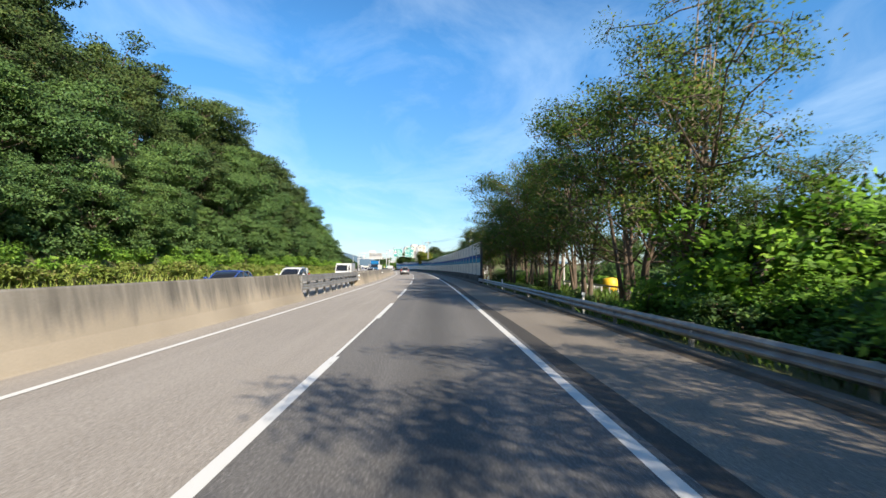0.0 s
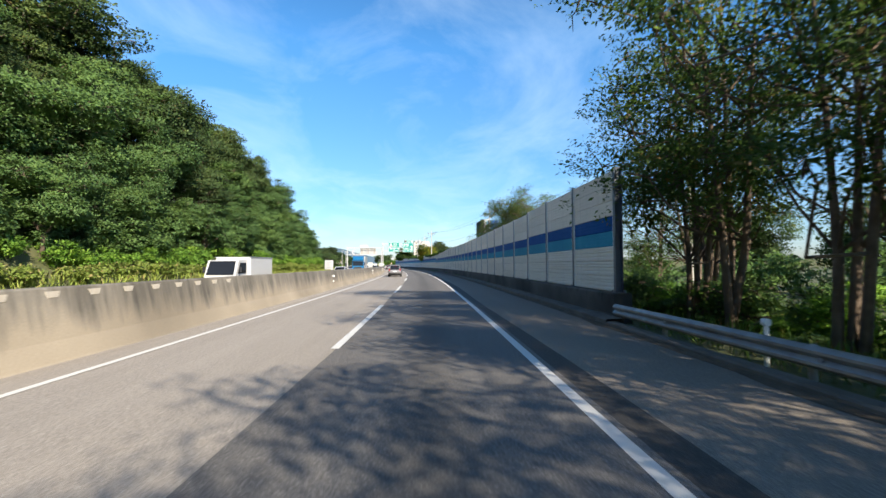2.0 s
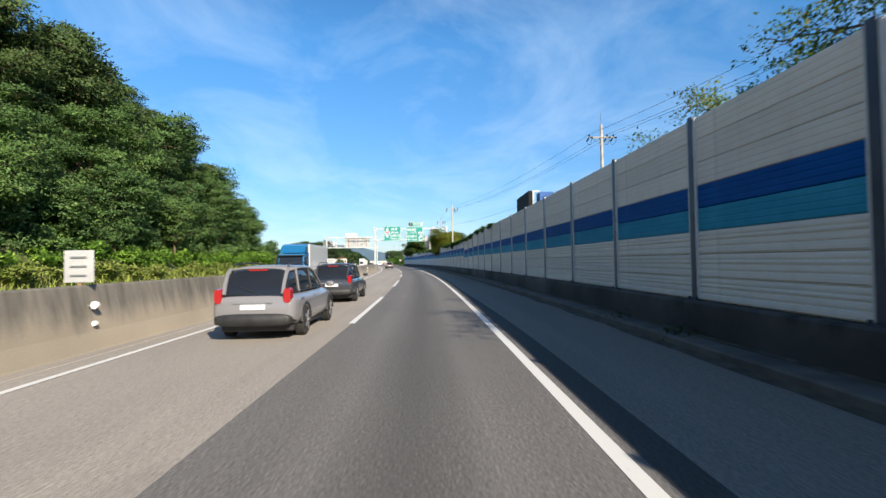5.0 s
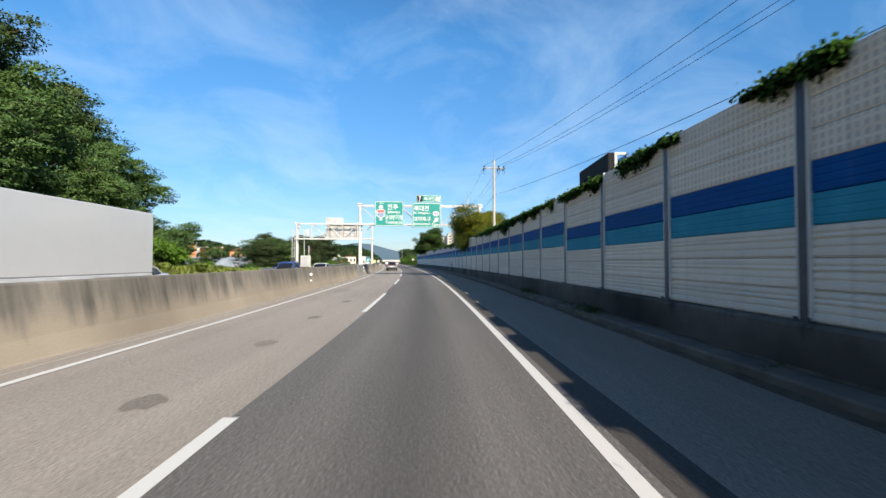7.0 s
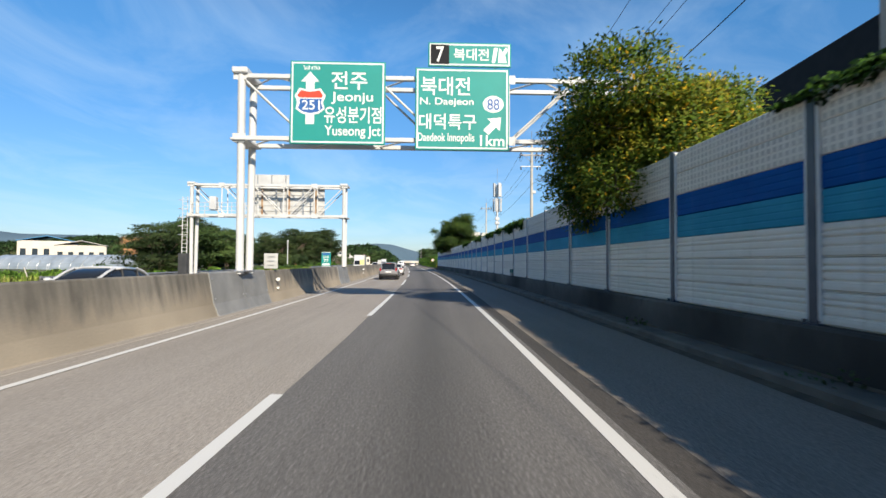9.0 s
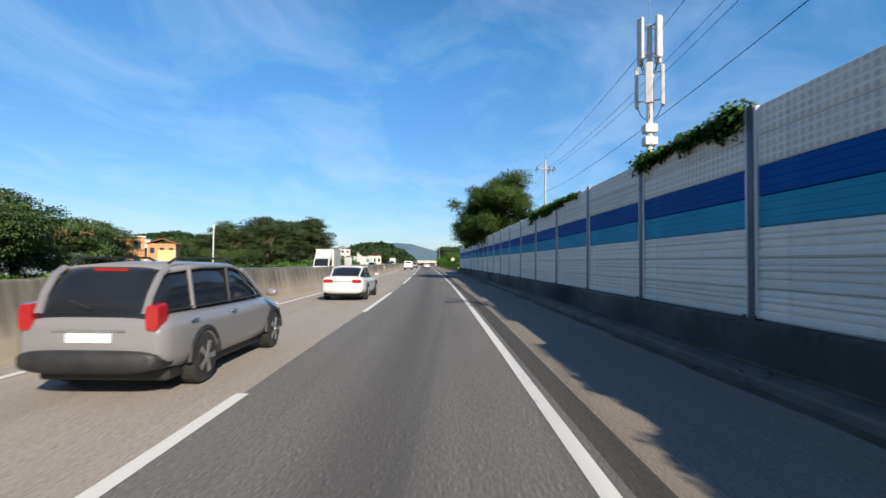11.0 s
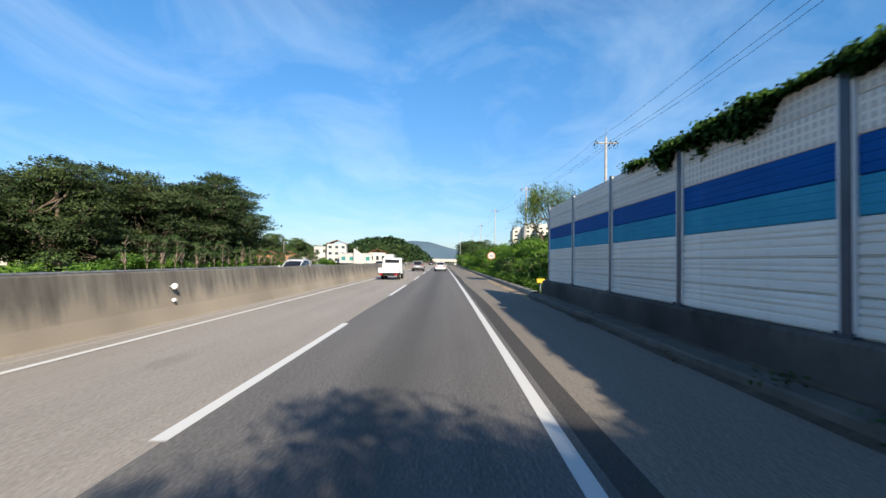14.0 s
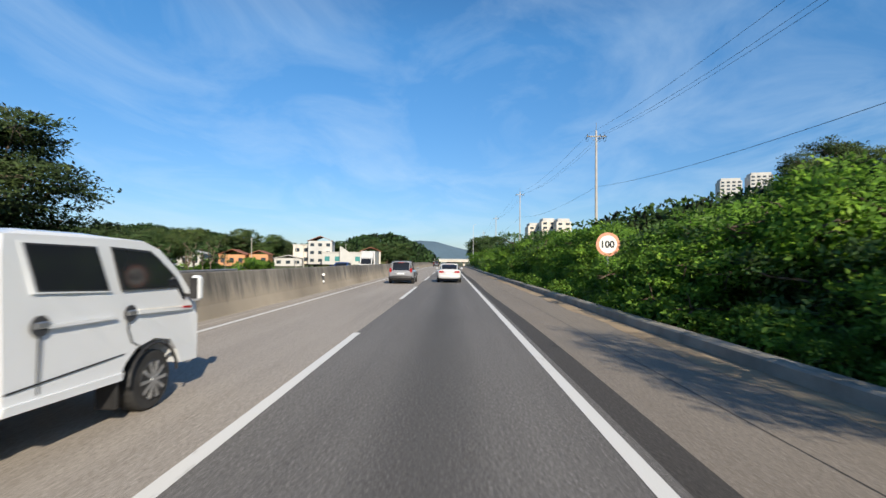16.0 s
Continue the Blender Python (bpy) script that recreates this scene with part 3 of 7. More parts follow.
def panel_profile(kind, h):
    """Across (x, towards the road is minus) and up (z) of one panel's face."""
    pts = [(-0.045, 0.0)]
    if kind == "louvre":
        for k, (f0, f1, out) in enumerate(((0.03, 0.30, 0.074), (0.34, 0.56, 0.066), (0.60, 0.74, 0.072), (0.78, 0.97, 0.064))):
            z0, z1 = h * f0, h * f1
            pts += [(-0.042, z0 - 0.004), (-out, z0 + 0.012), (-out - 0.004, 0.5 * (z0 + z1)), (-out, z1 - 0.016), (-0.042, z1 - 0.002)]
    elif kind == "fine":
        for k in range(4):
            z0, z1 = h * k / 4, h * (k + 1) / 4
            pts += [(-0.056, z0 + 0.008), (-0.064, z0 + 0.018), (-0.064, z1 - 0.018), (-0.056, z1 - 0.008)]
    else:
        for k in range(2):
            z0, z1 = h * k / 2, h * (k + 1) / 2
            pts += [(-0.058, z0 + 0.012), (-0.066, z0 + 0.03), (-0.066, z1 - 0.03), (-0.058, z1 - 0.012)]
    pts.append((-0.045, h))
    return pts


def panel_mesh(kind, h, length):
    prof = panel_profile(kind, h - 0.008)
    y0, y1 = 0.04, length - 0.04
    verts = [(x, y, z) for y in (y0, y1) for x, z in prof] + [(0.045, y, z) for y in (y0, y1) for z in (0.0, h - 0.008)]
    n = len(prof)
    faces = [(j, j + 1, n + j + 1, n + j) for j in range(n - 1)]
    b = 2 * n
    faces += [(b, b + 2, b + 3, b + 1), (n - 1, b + 1, b + 3, 2 * n - 1), (0, n, b + 2, b)]
    faces += [tuple(range(n))[::-1] + (b, b + 1)[::1], tuple(range(n, 2 * n)) + (b + 3, b + 2)]
    me = bpy.data.meshes.new("panel")
    me.from_pydata(verts, [], faces)
    me.update()
    return me


def post_mesh(h):
    bm = bmesh.new()
    box(-0.11, -0.095, -0.075, 0.075, 0, h, 0, bm)
    box(-0.095, 0.09, -0.012, 0.012, 0, h, 0, bm)
    box(0.09, 0.105, -0.10, 0.10, 0, h, 0, bm)
    box(-0.16, 0.15, -0.15, 0.15, 0.0, 0.025, 0, bm)
    for x in (-0.135, 0.125):
        for y in (-0.12, 0.12):
            box(x - 0.018, x + 0.018, y - 0.018, y + 0.018, 0.025, 0.07, 0, bm)
    me = bpy.data.meshes.new("post")
    bm.to_mesh(me)
    bm.free()
    me.materials.append(M_POST)
    return me


LOW3 = (("louvre", M_WHITEP),) * 3 + (("fine", M_CYANP), ("fine", M_BLUEP))
ROWS_TALL = LOW3 + (("fine", M_WHITEP),) * 3
ROWS_SLOT = LOW3 + (("plate", M_SLOTP),) * 3
ROWS_LOW = LOW3 + (("plate", M_SLOTP),) * 2
BASE_Z, WALL_U = 0.80, 5.53
bay_meshes = {}
for k in range(BAYS):
    s = post_s(k)
    rows = ROWS_TALL if s < 100 else ROWS_SLOT if s < 129 else ROWS_LOW
    h = round((wall_top(s) - BASE_Z) / len(rows), 2)
    if (h, rows) not in bay_meshes:
        kinds = {}
        for kind, m in sorted(set(rows), key=lambda r: (r[0], r[1].name)):
            me = panel_mesh(kind, h, BAY)
            me.materials.append(m)
            kinds[kind, m.name] = me
        back = mesh_object("back_sheet", [(x, y, z) for x in (0.05, 0.056) for y in (0.02, BAY - 0.02) for z in (0.004, len(rows) * h)], [(0, 1, 3, 2), (4, 6, 7, 5), (0, 4, 5, 1), (2, 3, 7, 6), (1, 5, 7, 3), (0, 2, 6, 4)], M_POST)
        strips = []
        for y in (0.105, BAY - 0.105):
            bm = box(-0.10, -0.03, y - 0.03, y + 0.03, 0.0, len(rows) * h + 0.01, 0.008)
            strip = bpy.data.meshes.new("edge_strip")
            bm.to_mesh(strip)
            bm.free()
            strip.materials.append(M_STRIP)
            strips.append(strip)
        bay_meshes[h, rows] = (kinds, post_mesh(len(rows) * h + 0.05), back.data, strips)
        bpy.data.objects.remove(back)
    kinds, post_me, back_me, strips = bay_meshes[h, rows]
    a, b = at(s, WALL_U), at(post_s(k + 1), WALL_U)
    m = Matrix.Translation((a.x, a.y, BASE_Z)) @ Matrix.Rotation(math.atan2(-(b - a).x, (b - a).y), 4, "Z")
    bay = thing("noise_barrier_bay", m, "off-white noise barrier bay with blue stripes", "noise barrier", "noise barrier bays")
    p = new("post", post_me)
    p.parent = bay
    q = new("back_sheet", back_me)
    q.parent = bay
    q.scale.y = (b - a).length / BAY
    for strip in strips:
        q = new("edge_strip", strip)
        q.parent = bay
        q.scale.y = (b - a).length / BAY
    for r, (kind, pm) in enumerate(rows):
        q = new("panel", kinds[kind, pm.name])
        q.parent = bay
        q.location.z = r * h + 0.01
        q.scale.y = (b - a).length / BAY
end_post = thing("barrier_end_post", stand(WALL1, WALL_U, BASE_Z), "grey steel end post of the noise barrier", "post")
new("post", post_me).parent = end_post

# ---- plants ----


def leaf_mesh(name, centres, ways, length, width, material, rng, lift=0.25, outs=None):
    """One mesh of folded leaves; ways: the direction in which each one points; outs: the way its tuft faces."""
    n = len(centres)
    size = rng.uniform(0.7, 1.3, (n, 1))
    d = ways / np.linalg.norm(ways, axis=1, keepdims=True)
    up = rng.normal(0, 0.55, (n, 3)) + (0, 0, 1.0)
    side = np.cross(d, up)
    side /= np.linalg.norm(side, axis=1, keepdims=True) + 1e-9
    nrm = np.cross(side, d)
    l, w = length * size, width * size
    a = centres
    b = centres + d * l * 0.45 - side * w * 0.5 + nrm * w * lift
    c = centres + d * l
    e = centres + d * l * 0.45 + side * w * 0.5 + nrm * w * lift
    co = np.stack([a, b, c, e], 1).reshape(-1, 3).astype(np.float32)
    me = bpy.data.meshes.new(name)
    me.vertices.add(4 * n)
    me.vertices.foreach_set("co", co.ravel())
    me.loops.add(4 * n)
    me.loops.foreach_set("vertex_index", np.arange(4 * n, dtype=np.int32))
    me.polygons.add(n)
    me.polygons.foreach_set("loop_start", np.arange(0, 4 * n, 4, dtype=np.int32))
    me.update(calc_edges=True)
    facing = nrm if outs is None else outs + 0.45 * nrm * np.sign((nrm * outs).sum(1, keepdims=True))
    facing = facing / (np.linalg.norm(facing, axis=1, keepdims=True) + 1e-9)
    me.attributes.new("facing", "FLOAT_VECTOR", "FACE").data.foreach_set("vector", facing.astype(np.float32).ravel())
    me.materials.append(material)
    return me


def tufts(rng, lobes, count, tuft, spread, hollow=0.75, flat=0.42):
    """Leaf places in tufts over the lobes (centre, radii), and outward ways."""
    sizes = np.array([r[0] * r[2] + r[0] * r[1] for _, r in lobes])
    share = rng.choice(len(lobes), count // tuft + 1, p=sizes / sizes.sum())
    c = np.array([lobes[k][0] for k in share], float)
    r = np.array([lobes[k][1] for k in share], float)
    d = rng.normal(0, 1, (len(share), 3))
    d[:, 2] += 0.25
    d /= np.linalg.norm(d, axis=1, keepdims=True)
    t = c + d * r * rng.uniform(hollow, 1.08, (len(share), 1))
    places = np.repeat(t, tuft, 0) + rng.normal(0, 1, (len(share) * tuft, 3)).clip(-1.5, 1.5) * (spread, spread, spread * flat)
    ways = np.repeat(d, tuft, 0) * 0.6 + rng.normal(0, 0.8, (len(share) * tuft, 3)) * (1, 1, 0.5)
    ways[:, 2] -= 0.15
    outs = np.repeat(d, tuft, 0) + rng.normal(0, 0.22, (len(share) * tuft, 3)) + (0, 0, 0.25)
    return places[:count], ways[:count], outs[:count]


def limb(bm, a, b, r0, r1, rng, bend=0.12, sides=6):
    a, b = Vector(a), Vector(b)
    k = (b - a).length * bend
    pts = [a]
    for f in (0.33, 0.66):
        pts.append(a.lerp(b, f) + Vector(rng.normal(0, k, 3)) * 0.6)
    pts.append(b)
    tube(pts, [r0, r0 * 0.75 + r1 * 0.25, r0 * 0.4 + r1 * 0.6, r1], sides, bm)


def tree_meshes(seed, lobes, stems, leaves, length, width, tuft, spread, leaf_material, bark, hollow=0.7, twigs=True, flat=0.42):
    """Trunk and crown meshes. stems: list of (points, radii)."""
    rng = np.random.default_rng(seed)
    bm = bmesh.new()
    for pts, radii in stems:
        tube(pts, radii, 8, bm)
    if twigs:
        for c, r in lobes:
            pts, radii = stems[int(rng.integers(len(stems)))]
            best = min(pts[1:], key=lambda p: (Vector(p) - Vector(c)).length + (3 if p[2] > c[2] else 0))
            limb(bm, best, c, max(0.035, radii[-1] * 1.1), 0.02, rng, 0.14, 5)
            for _ in range(3):
                d = rng.normal(0, 1, 3)
                d /= np.linalg.norm(d)
                limb(bm, c, np.array(c) + d * np.array(r) * 0.9, 0.025, 0.008, rng, 0.15, 4)
    trunk = bpy.data.meshes.new("trunk")
    bm.to_mesh(trunk)
    bm.free()
    trunk.materials.append(bark)
    trunk.polygons.foreach_set("use_smooth", [True] * len(trunk.polygons))
    places, ways, outs = tufts(rng, lobes, leaves, tuft, spread, hollow, flat)
    return trunk, leaf_mesh("crown", places, ways, length, width, leaf_material, rng, 0.25, outs)


def tree(name, meshes, m, label, category="tree", group=""):
    t = thing(name, m, label, category, group)
    for part_name, me in zip(("trunk", "crown"), meshes):
        new(part_name, me).parent = t
    return t


def spread_lobes(rng, count, centre, reach, small, big):
    out = []
    for _ in range(count):
        c = [centre[k] + rng.uniform(-1, 1) * reach[k] for k in range(3)]
        r = rng.uniform(small, big)
        out.append((c, (r, r, r * rng.uniform(0.65, 0.9))))
    return out


def spun(s, u, z, rng, size=1.0, lean=0.0):
    """A pose at a place, turned at random, with a size."""
    k = size * rng.uniform(0.9, 1.1)
    return Matrix.Translation(at(s, u, z)) @ Matrix.Rotation(rng.uniform(0, 6.28), 4, "Z") @ Matrix.Rotation(rng.normal(0, 0.03) + lean, 4, "X") @ Matrix.Diagonal((k, k, k * rng.uniform(0.92, 1.1), 1))


grow = np.random.default_rng(11)

# the wooded hill: layered green crowns below, darker olive ones above
hill_low, hill_high = [], []
for seed in range(6):
    rng = np.random.default_rng(100 + seed)
    high = seed >= 3
    lobes = spread_lobes(rng, 15, (0, 0, 5.5), (2.5, 2.5, 2.3), 0.8, 1.5) + [((0, 0, 4.9), (1.9, 1.9, 2.2))]
    stems = [([(0, 0, -1.0), (0.1, 0, 2.0), (rng.uniform(-0.4, 0.4), rng.uniform(-0.4, 0.4), 5.5)], [0.20, 0.16, 0.06])]
    made = tree_meshes(200 + seed, lobes, stems, 12500, 0.25 if high else 0.27, 0.13, 30, 0.42, M_PINE if high else M_LEAF, M_BARK, 0.82, True, 0.30)
    (hill_high if high else hill_low).append(made)
for row, (u, gap, size) in enumerate(((-26.5, 5.2, 0.72), (-30.5, 5.2, 0.95), (-35, 5.4, 1.02), (-40, 5.6, 1.0), (-46, 7.0, 0.92))):
    s = -34 + row * 1.7
    while s < 178 - row * 2:
        uu, ss = u + grow.uniform(-1.2, 1.2), s + grow.uniform(-1.2, 1.2)
        fade = 1.0 - 0.45 * SMOOTH(ss, 158, 176)
        kinds = hill_high if grow.random() < (0.0, 0.12, 0.7, 0.9, 0.9)[row] else hill_low
        tree("hill_tree", kinds[int(grow.integers(3))], spun(ss, uu, ground_height(ss, uu) - 0.3, grow, size * fade * grow.uniform(0.75, 1.28)), "dark olive tree high on the steep wooded hillside" if kinds is hill_high else "leafy green tree on the steep wooded hillside", "tree", "trees on the wooded hill")
        s += gap
for s, u, size in ((85, -33.5, 1.7), (79, -38, 1.8), (110, -40, 1.35), (162, -36, 1.35), (30, -38, 1.4), (52, -41, 1.35), (134, -39, 1.25), (190, -52, 1.75), (185, -47, 1.4), (196, -60, 1.7), (176, -38, 1.3), (180, -44, 1.5), (72, -40, 1.6), (90, -37, 1.6), (126, -35, 1.4), (118, -38, 1.45), (134, -38, 1.3)):
    tree("hill_tree", hill_high[int(grow.integers(3))], spun(s, u, ground_height(s, u) - 0.3, grow, size), "tall broad-crowned tree standing out of the hillside wood", "tree", "trees on the wooded hill")

# bushes: low, leafy, without a trunk that shows
bush_kinds = []
for seed in range(4):
    rng = np.random.default_rng(300 + seed)
    lobes = spread_lobes(rng, 15, (0, 0, 0.95), (1.1, 1.1, 0.62), 0.3, 0.62) + [((0, 0, 0.6), (1.1, 1.1, 0.7))]
    stems = [([(0, 0, -0.5), (0.05, 0, 0.5), (0, 0.1, 1.1)], [0.06, 0.05, 0.02])]
    bush_kinds.append((tree_meshes(400 + seed, lobes, stems, 9500, 0.115, 0.062, 24, 0.19, M_BUSH, M_BARK, 0.78, True, 0.32), tree_meshes(450 + seed, lobes, stems, 4500, 0.16, 0.08, 18, 0.20, M_LEAF, M_BARK, 0.78, True, 0.3)))


def bush(s, u, z, size, bright=True, label="dense bright green roadside bush", group=""):
    k = bush_kinds[int(grow.integers(4))][0 if bright else 1]
    return tree("bush", k, spun(s, u, z, grow, size), label, "bush", group)




def thicket(name, label, seed, places, leaves, material, length=0.26):
    """A growth of bushes that nobody could count: leaves in tufts over many mounds (s, u, z, size)."""
    rng = np.random.default_rng(seed)
    lobes = []
    for s, u, z, size in places:
        c = at(s, u, z)
        for _ in range(5):
            d = rng.uniform(-1, 1, 3) * (1.0, 1.0, 0.5) * size
            r = size * rng.uniform(0.5, 0.85)
            lobes.append(((c.x + d[0], c.y + d[1], c.z + 0.8 * size + d[2]), (r, r, r * 0.8)))
    spots, ways, outs = tufts(rng, lobes, leaves * len(places), 11, 0.19, 0.6)
    return tagged(new(name, leaf_mesh(name, spots, ways, length, length * 0.54, material, rng, 0.25, outs)), label, "bushes", kind="stuff")


low, high, far, s = [], [], [], -28.0
while s < 165:  # at the foot of the hill
    u = -25.1 + grow.uniform(-0.6, 0.5)
    low.append((s, u, ground_height(s, u) - 0.1, grow.uniform(0.7, 1.35)))
    high.append((s + 1.5, u - 2.2, ground_height(s + 1.5, u - 2.2) - 0.2, grow.uniform(1.3, 1.9)))
    high.append((s + 1.0, u - 1.1, ground_height(s + 1.0, u - 1.1) - 0.2, grow.uniform(0.9, 1.3)))
    if s < 170:
        high.append((s + 0.6, u - 4.4, ground_height(s + 0.6, u - 4.4) - 0.3, grow.uniform(1.2, 1.8)))
    s += grow.uniform(2.4, 3.8)
thicket("hill_foot_bushes", "bright leafy bushes at the foot of the wooded hill", 31, low, 2300, M_BUSH, 0.22)
thicket("hill_foot_bushes", "dense green bushes crowding the lower hillside", 32, high, 2400, M_LEAF)
s = 181.0
while s < 345:  # hedge beyond the opposite carriageway
    u = -22.4 + grow.uniform(-1.4, 0.6)
    far.append((s, u, ground_height(s, u) - 0.1, grow.uniform(0.25, 0.45) if s < 262 else grow.uniform(0.55, 1.0)))
    s += grow.uniform(2.5, 5.0)
mid = [(s, grow.uniform(-34, -23.5), -1.0, grow.uniform(0.6, 1.3)) for s in np.arange(190.0, 280.0, 1.3)]
thicket("field_shrubs", "leafy green shrubs in the fields beyond the far verge", 37, mid[::2], 900, M_LEAF, 0.24)
thicket("field_crops", "bright green rows of vegetables in the fields", 39, mid[1::2] + [(190 + 0.9 * k, -25.5 - 3.2 * (k % 6), -1.0, grow.uniform(0.4, 0.75)) for k in range(84)], 420, M_BUSH, 0.2)
thicket("field_crops", "bright green vegetables and grass between the hill and the greenhouses", 44, [(s, u, ground_height(s, u) - 0.05, grow.uniform(0.35, 0.65)) for s, u in zip(grow.uniform(172, 216, 170), grow.uniform(-50, -23.2, 170))], 330, M_BUSH, 0.2)
thicket("undergrowth", "undergrowth darkened for shade below the cedars beyond the far verge", 41, [(282 + 1.5 * k, grow.uniform(-30, -25), -0.6, grow.uniform(0.9, 1.6)) for k in range(28)], 900, M_DENSE, 0.22)
thicket("verge_weeds", "pale fluffy weeds along the far verge", 36, [(-28 + 1.1 * k, grow.uniform(-24.6, -21.6), ground_height(-28 + 1.1 * k, -23.4) - 0.1, grow.uniform(0.3, 0.7) if k < 165 else grow.uniform(0.25, 0.5)) for k in range(185)], 620, M_GRASS, 0.20)
thicket("far_hedge", "low green bushes beside the far verge", 33, far, 900, M_BUSH, 0.22)

# bank of bushes past the noise barrier
for u, size, gap, end, jit in ((6.3, 0.42, 1.6, 330, 0.2), (7.6, 1.0, 1.9, 380, 0.25), (8.9, 1.28, 2.5, 430, 0.5), (11.4, 1.12, 3.0, 470, 0.8), (15.0, 1.1, 3.8, 430, 1.0), (19.0, 1.2, 5.0, 400, 1.5)):
    s = 271.5 + grow.uniform(0, 1.0)
    while s < end:
        uu = u + grow.uniform(-jit, jit)
        bush(s, uu, ground_height(s, uu) - 0.2, size * grow.uniform(0.8, 1.2) * (1.0 if s < 330 else 1.25), grow.random() < 0.88, "bright green bush crowding the roadside bank", "bushes on the bank")
        s += gap * grow.uniform(0.8, 1.25) * (1.0 if s < 330 else 1.7)

thicket("kerb_creepers", "low bright creeping plants spilling over the bank kerb", 38, [(271 + 0.62 * k, grow.uniform(5.6, 6.5), 0.05, grow.uniform(0.16, 0.42)) for k in range(150)], 260, M_BUSH, 0.12)

# roadside trees before the noise barrier
road_kinds = []
for seed in range(4):
    rng = np.random.default_rng(500 + seed)
    tall = seed == 0
    top = 13.5 if tall else 9.2
    stems = []
    for k in range(3):
        a, r = rng.uniform(0, 6.28), rng.uniform(0.5, 1.6)
        stems.append(([(0.15 * k, 0, -1.2), (0.25 * math.cos(a), 0.25 * math.sin(a), 2.0), (0.6 * r * math.cos(a), 0.6 * r * math.sin(a), top * 0.5), (r * math.cos(a), r * math.sin(a), top * 0.86)], [0.11, 0.085, 0.05, 0.02]))
    lobes = spread_lobes(rng, 32 if tall else 25, (0, 0, top * 0.64), (2.5 if tall else 2.7, 2.5 if tall else 2.7, top * 0.33), 0.55, 1.15)
    if tall:  # a wide low skirt under the thin top
        lobes += spread_lobes(rng, 14, (0, 0, 5.4), (2.8, 2.8, 1.5), 0.6, 1.1)
    road_kinds.append(tree_meshes(600 + seed, lobes, stems, 13000 if tall else 12500, 0.135, 0.060, 30, 0.30, M_LOCUST, M_BARKPALE if tall else M_BARK, 0.35))
for s, u, k, size in ((-41, 8.2, 1, 1.1), (-36, 8.0, 2, 1.0), (-29, 8.2, 3, 1.05), (-25.5, 7.9, 1, 0.9), (-22.6, 8.0, 2, 0.92), (-20.2, 7.4, 3, 0.9), (-15.4, 7.9, 1, 0.8), (-11.5, 9.8, 2, 0.75), (-2.4, 9.4, 1, 0.52),
                      (0.4, 8.2, 3, 1.0), (1.4, 8.2, 0, 1.02), (4.6, 8.2, 1, 1.08), (7.6, 9.0, 2, 1.15), (11.0, 8.4, 1, 1.1), (14.5, 9.8, 0, 0.76), (17.5, 8.2, 3, 1.12), (19.6, 10.4, 1, 1.05), (22.0, 9.9, 2, 1.15), (25.0, 8.2, 1, 1.2), (27.8, 9.8, 3, 1.15), (31.8, 10.4, 1, 1.1), (36.6, 8.6, 3, 0.95), (30.5, 8.0, 3, 1.16), (34.6, 8.4, 2, 1.12), (37.5, 9.6, 1, 1.05), (41.5, 11.4, 2, 0.88), (-17.6, 7.8, 3, 0.95)):
    tree("roadside_tree", road_kinds[k], spun(s, u, -0.4, grow, size), "tall thin roadside tree with several stems and sparse leaves" if k == 0 else "roadside tree with several dark stems behind the guardrail", "tree", "trees behind the guardrail")
for k in range(34):
    s = -30 + k * 1.9
    u = 7.3 + grow.uniform(-0.5, 0.9)
    bush(s, u, -0.4, grow.uniform(0.8, 1.4) if s < 2 else grow.uniform(0.25, 0.45), grow.random() < 0.6, "shaded bush behind the guardrail", "bushes behind the guardrail")
for s, u, size in ((-7.5, 9.6, 2.1), (-4.0, 10.4, 2.3), (-0.5, 10.0, 2.2), (-11, 9.8, 2.0), (-2, 13.5, 2.6), (-18, 7.5, 2.0), (-15.6, 7.5, 1.9)):
    bush(s, u, -0.4, size * 0.85, s in (-4.0, -0.5), "tall leafy thicket behind the guardrail", "bushes behind the guardrail")
thicket("side_thicket", "leafy thicket beyond the side road", 34, [(-20 + 3.0 * k, grow.uniform(24, 34), -0.5 if k < 19 else -1.0, grow.uniform(1.4, 2.2)) for k in range(36)], 1500, M_LEAF, 0.32)
for k in range(10):
    bush(28 + 1.9 * k, 9.8 + grow.uniform(-0.9, 1.4), -0.45, grow.uniform(0.7, 1.1), grow.random() < 0.4, "shaded bush behind the guardrail", "bushes behind the guardrail")
thicket("crop_rows", "bright green crops beyond the side road", 35, [(-6 + 1.5 * k, grow.uniform(19.5, 24), -0.5, grow.uniform(0.35, 0.7)) for k in range(36)], 700, M_BUSH, 0.24)
# trees behind the noise barrier
for s, u, k, size in ((73.5, 13.0, 2, 1.05), (76.0, 11.0, 3, 0.95), (77.5, 13.2, 1, 1.1), (80.5, 11.6, 3, 0.95), (83.2, 11.0, 2, 0.95), (84.0, 12.8, 1, 1.0), (87.5, 10.6, 2, 0.86), (92.5, 10.2, 1, 0.74), (74.5, 12.0, 1, 1.0), (79, 10.8, 2, 1.06), (81.5, 12.4, 3, 1.1), (85, 10.2, 1, 1.0), (90, 9.8, 3, 0.9), (95, 9.6, 2, 0.78), (99.5, 9.4, 3, 0.66), (50, 14, 3, 0.85), (133, 14, 2, 0.7)):
    tree("roadside_tree", road_kinds[k], spun(s, u, -0.9, grow, size), "leafy tree rising behind the noise barrier", "tree", "trees behind the noise barrier")

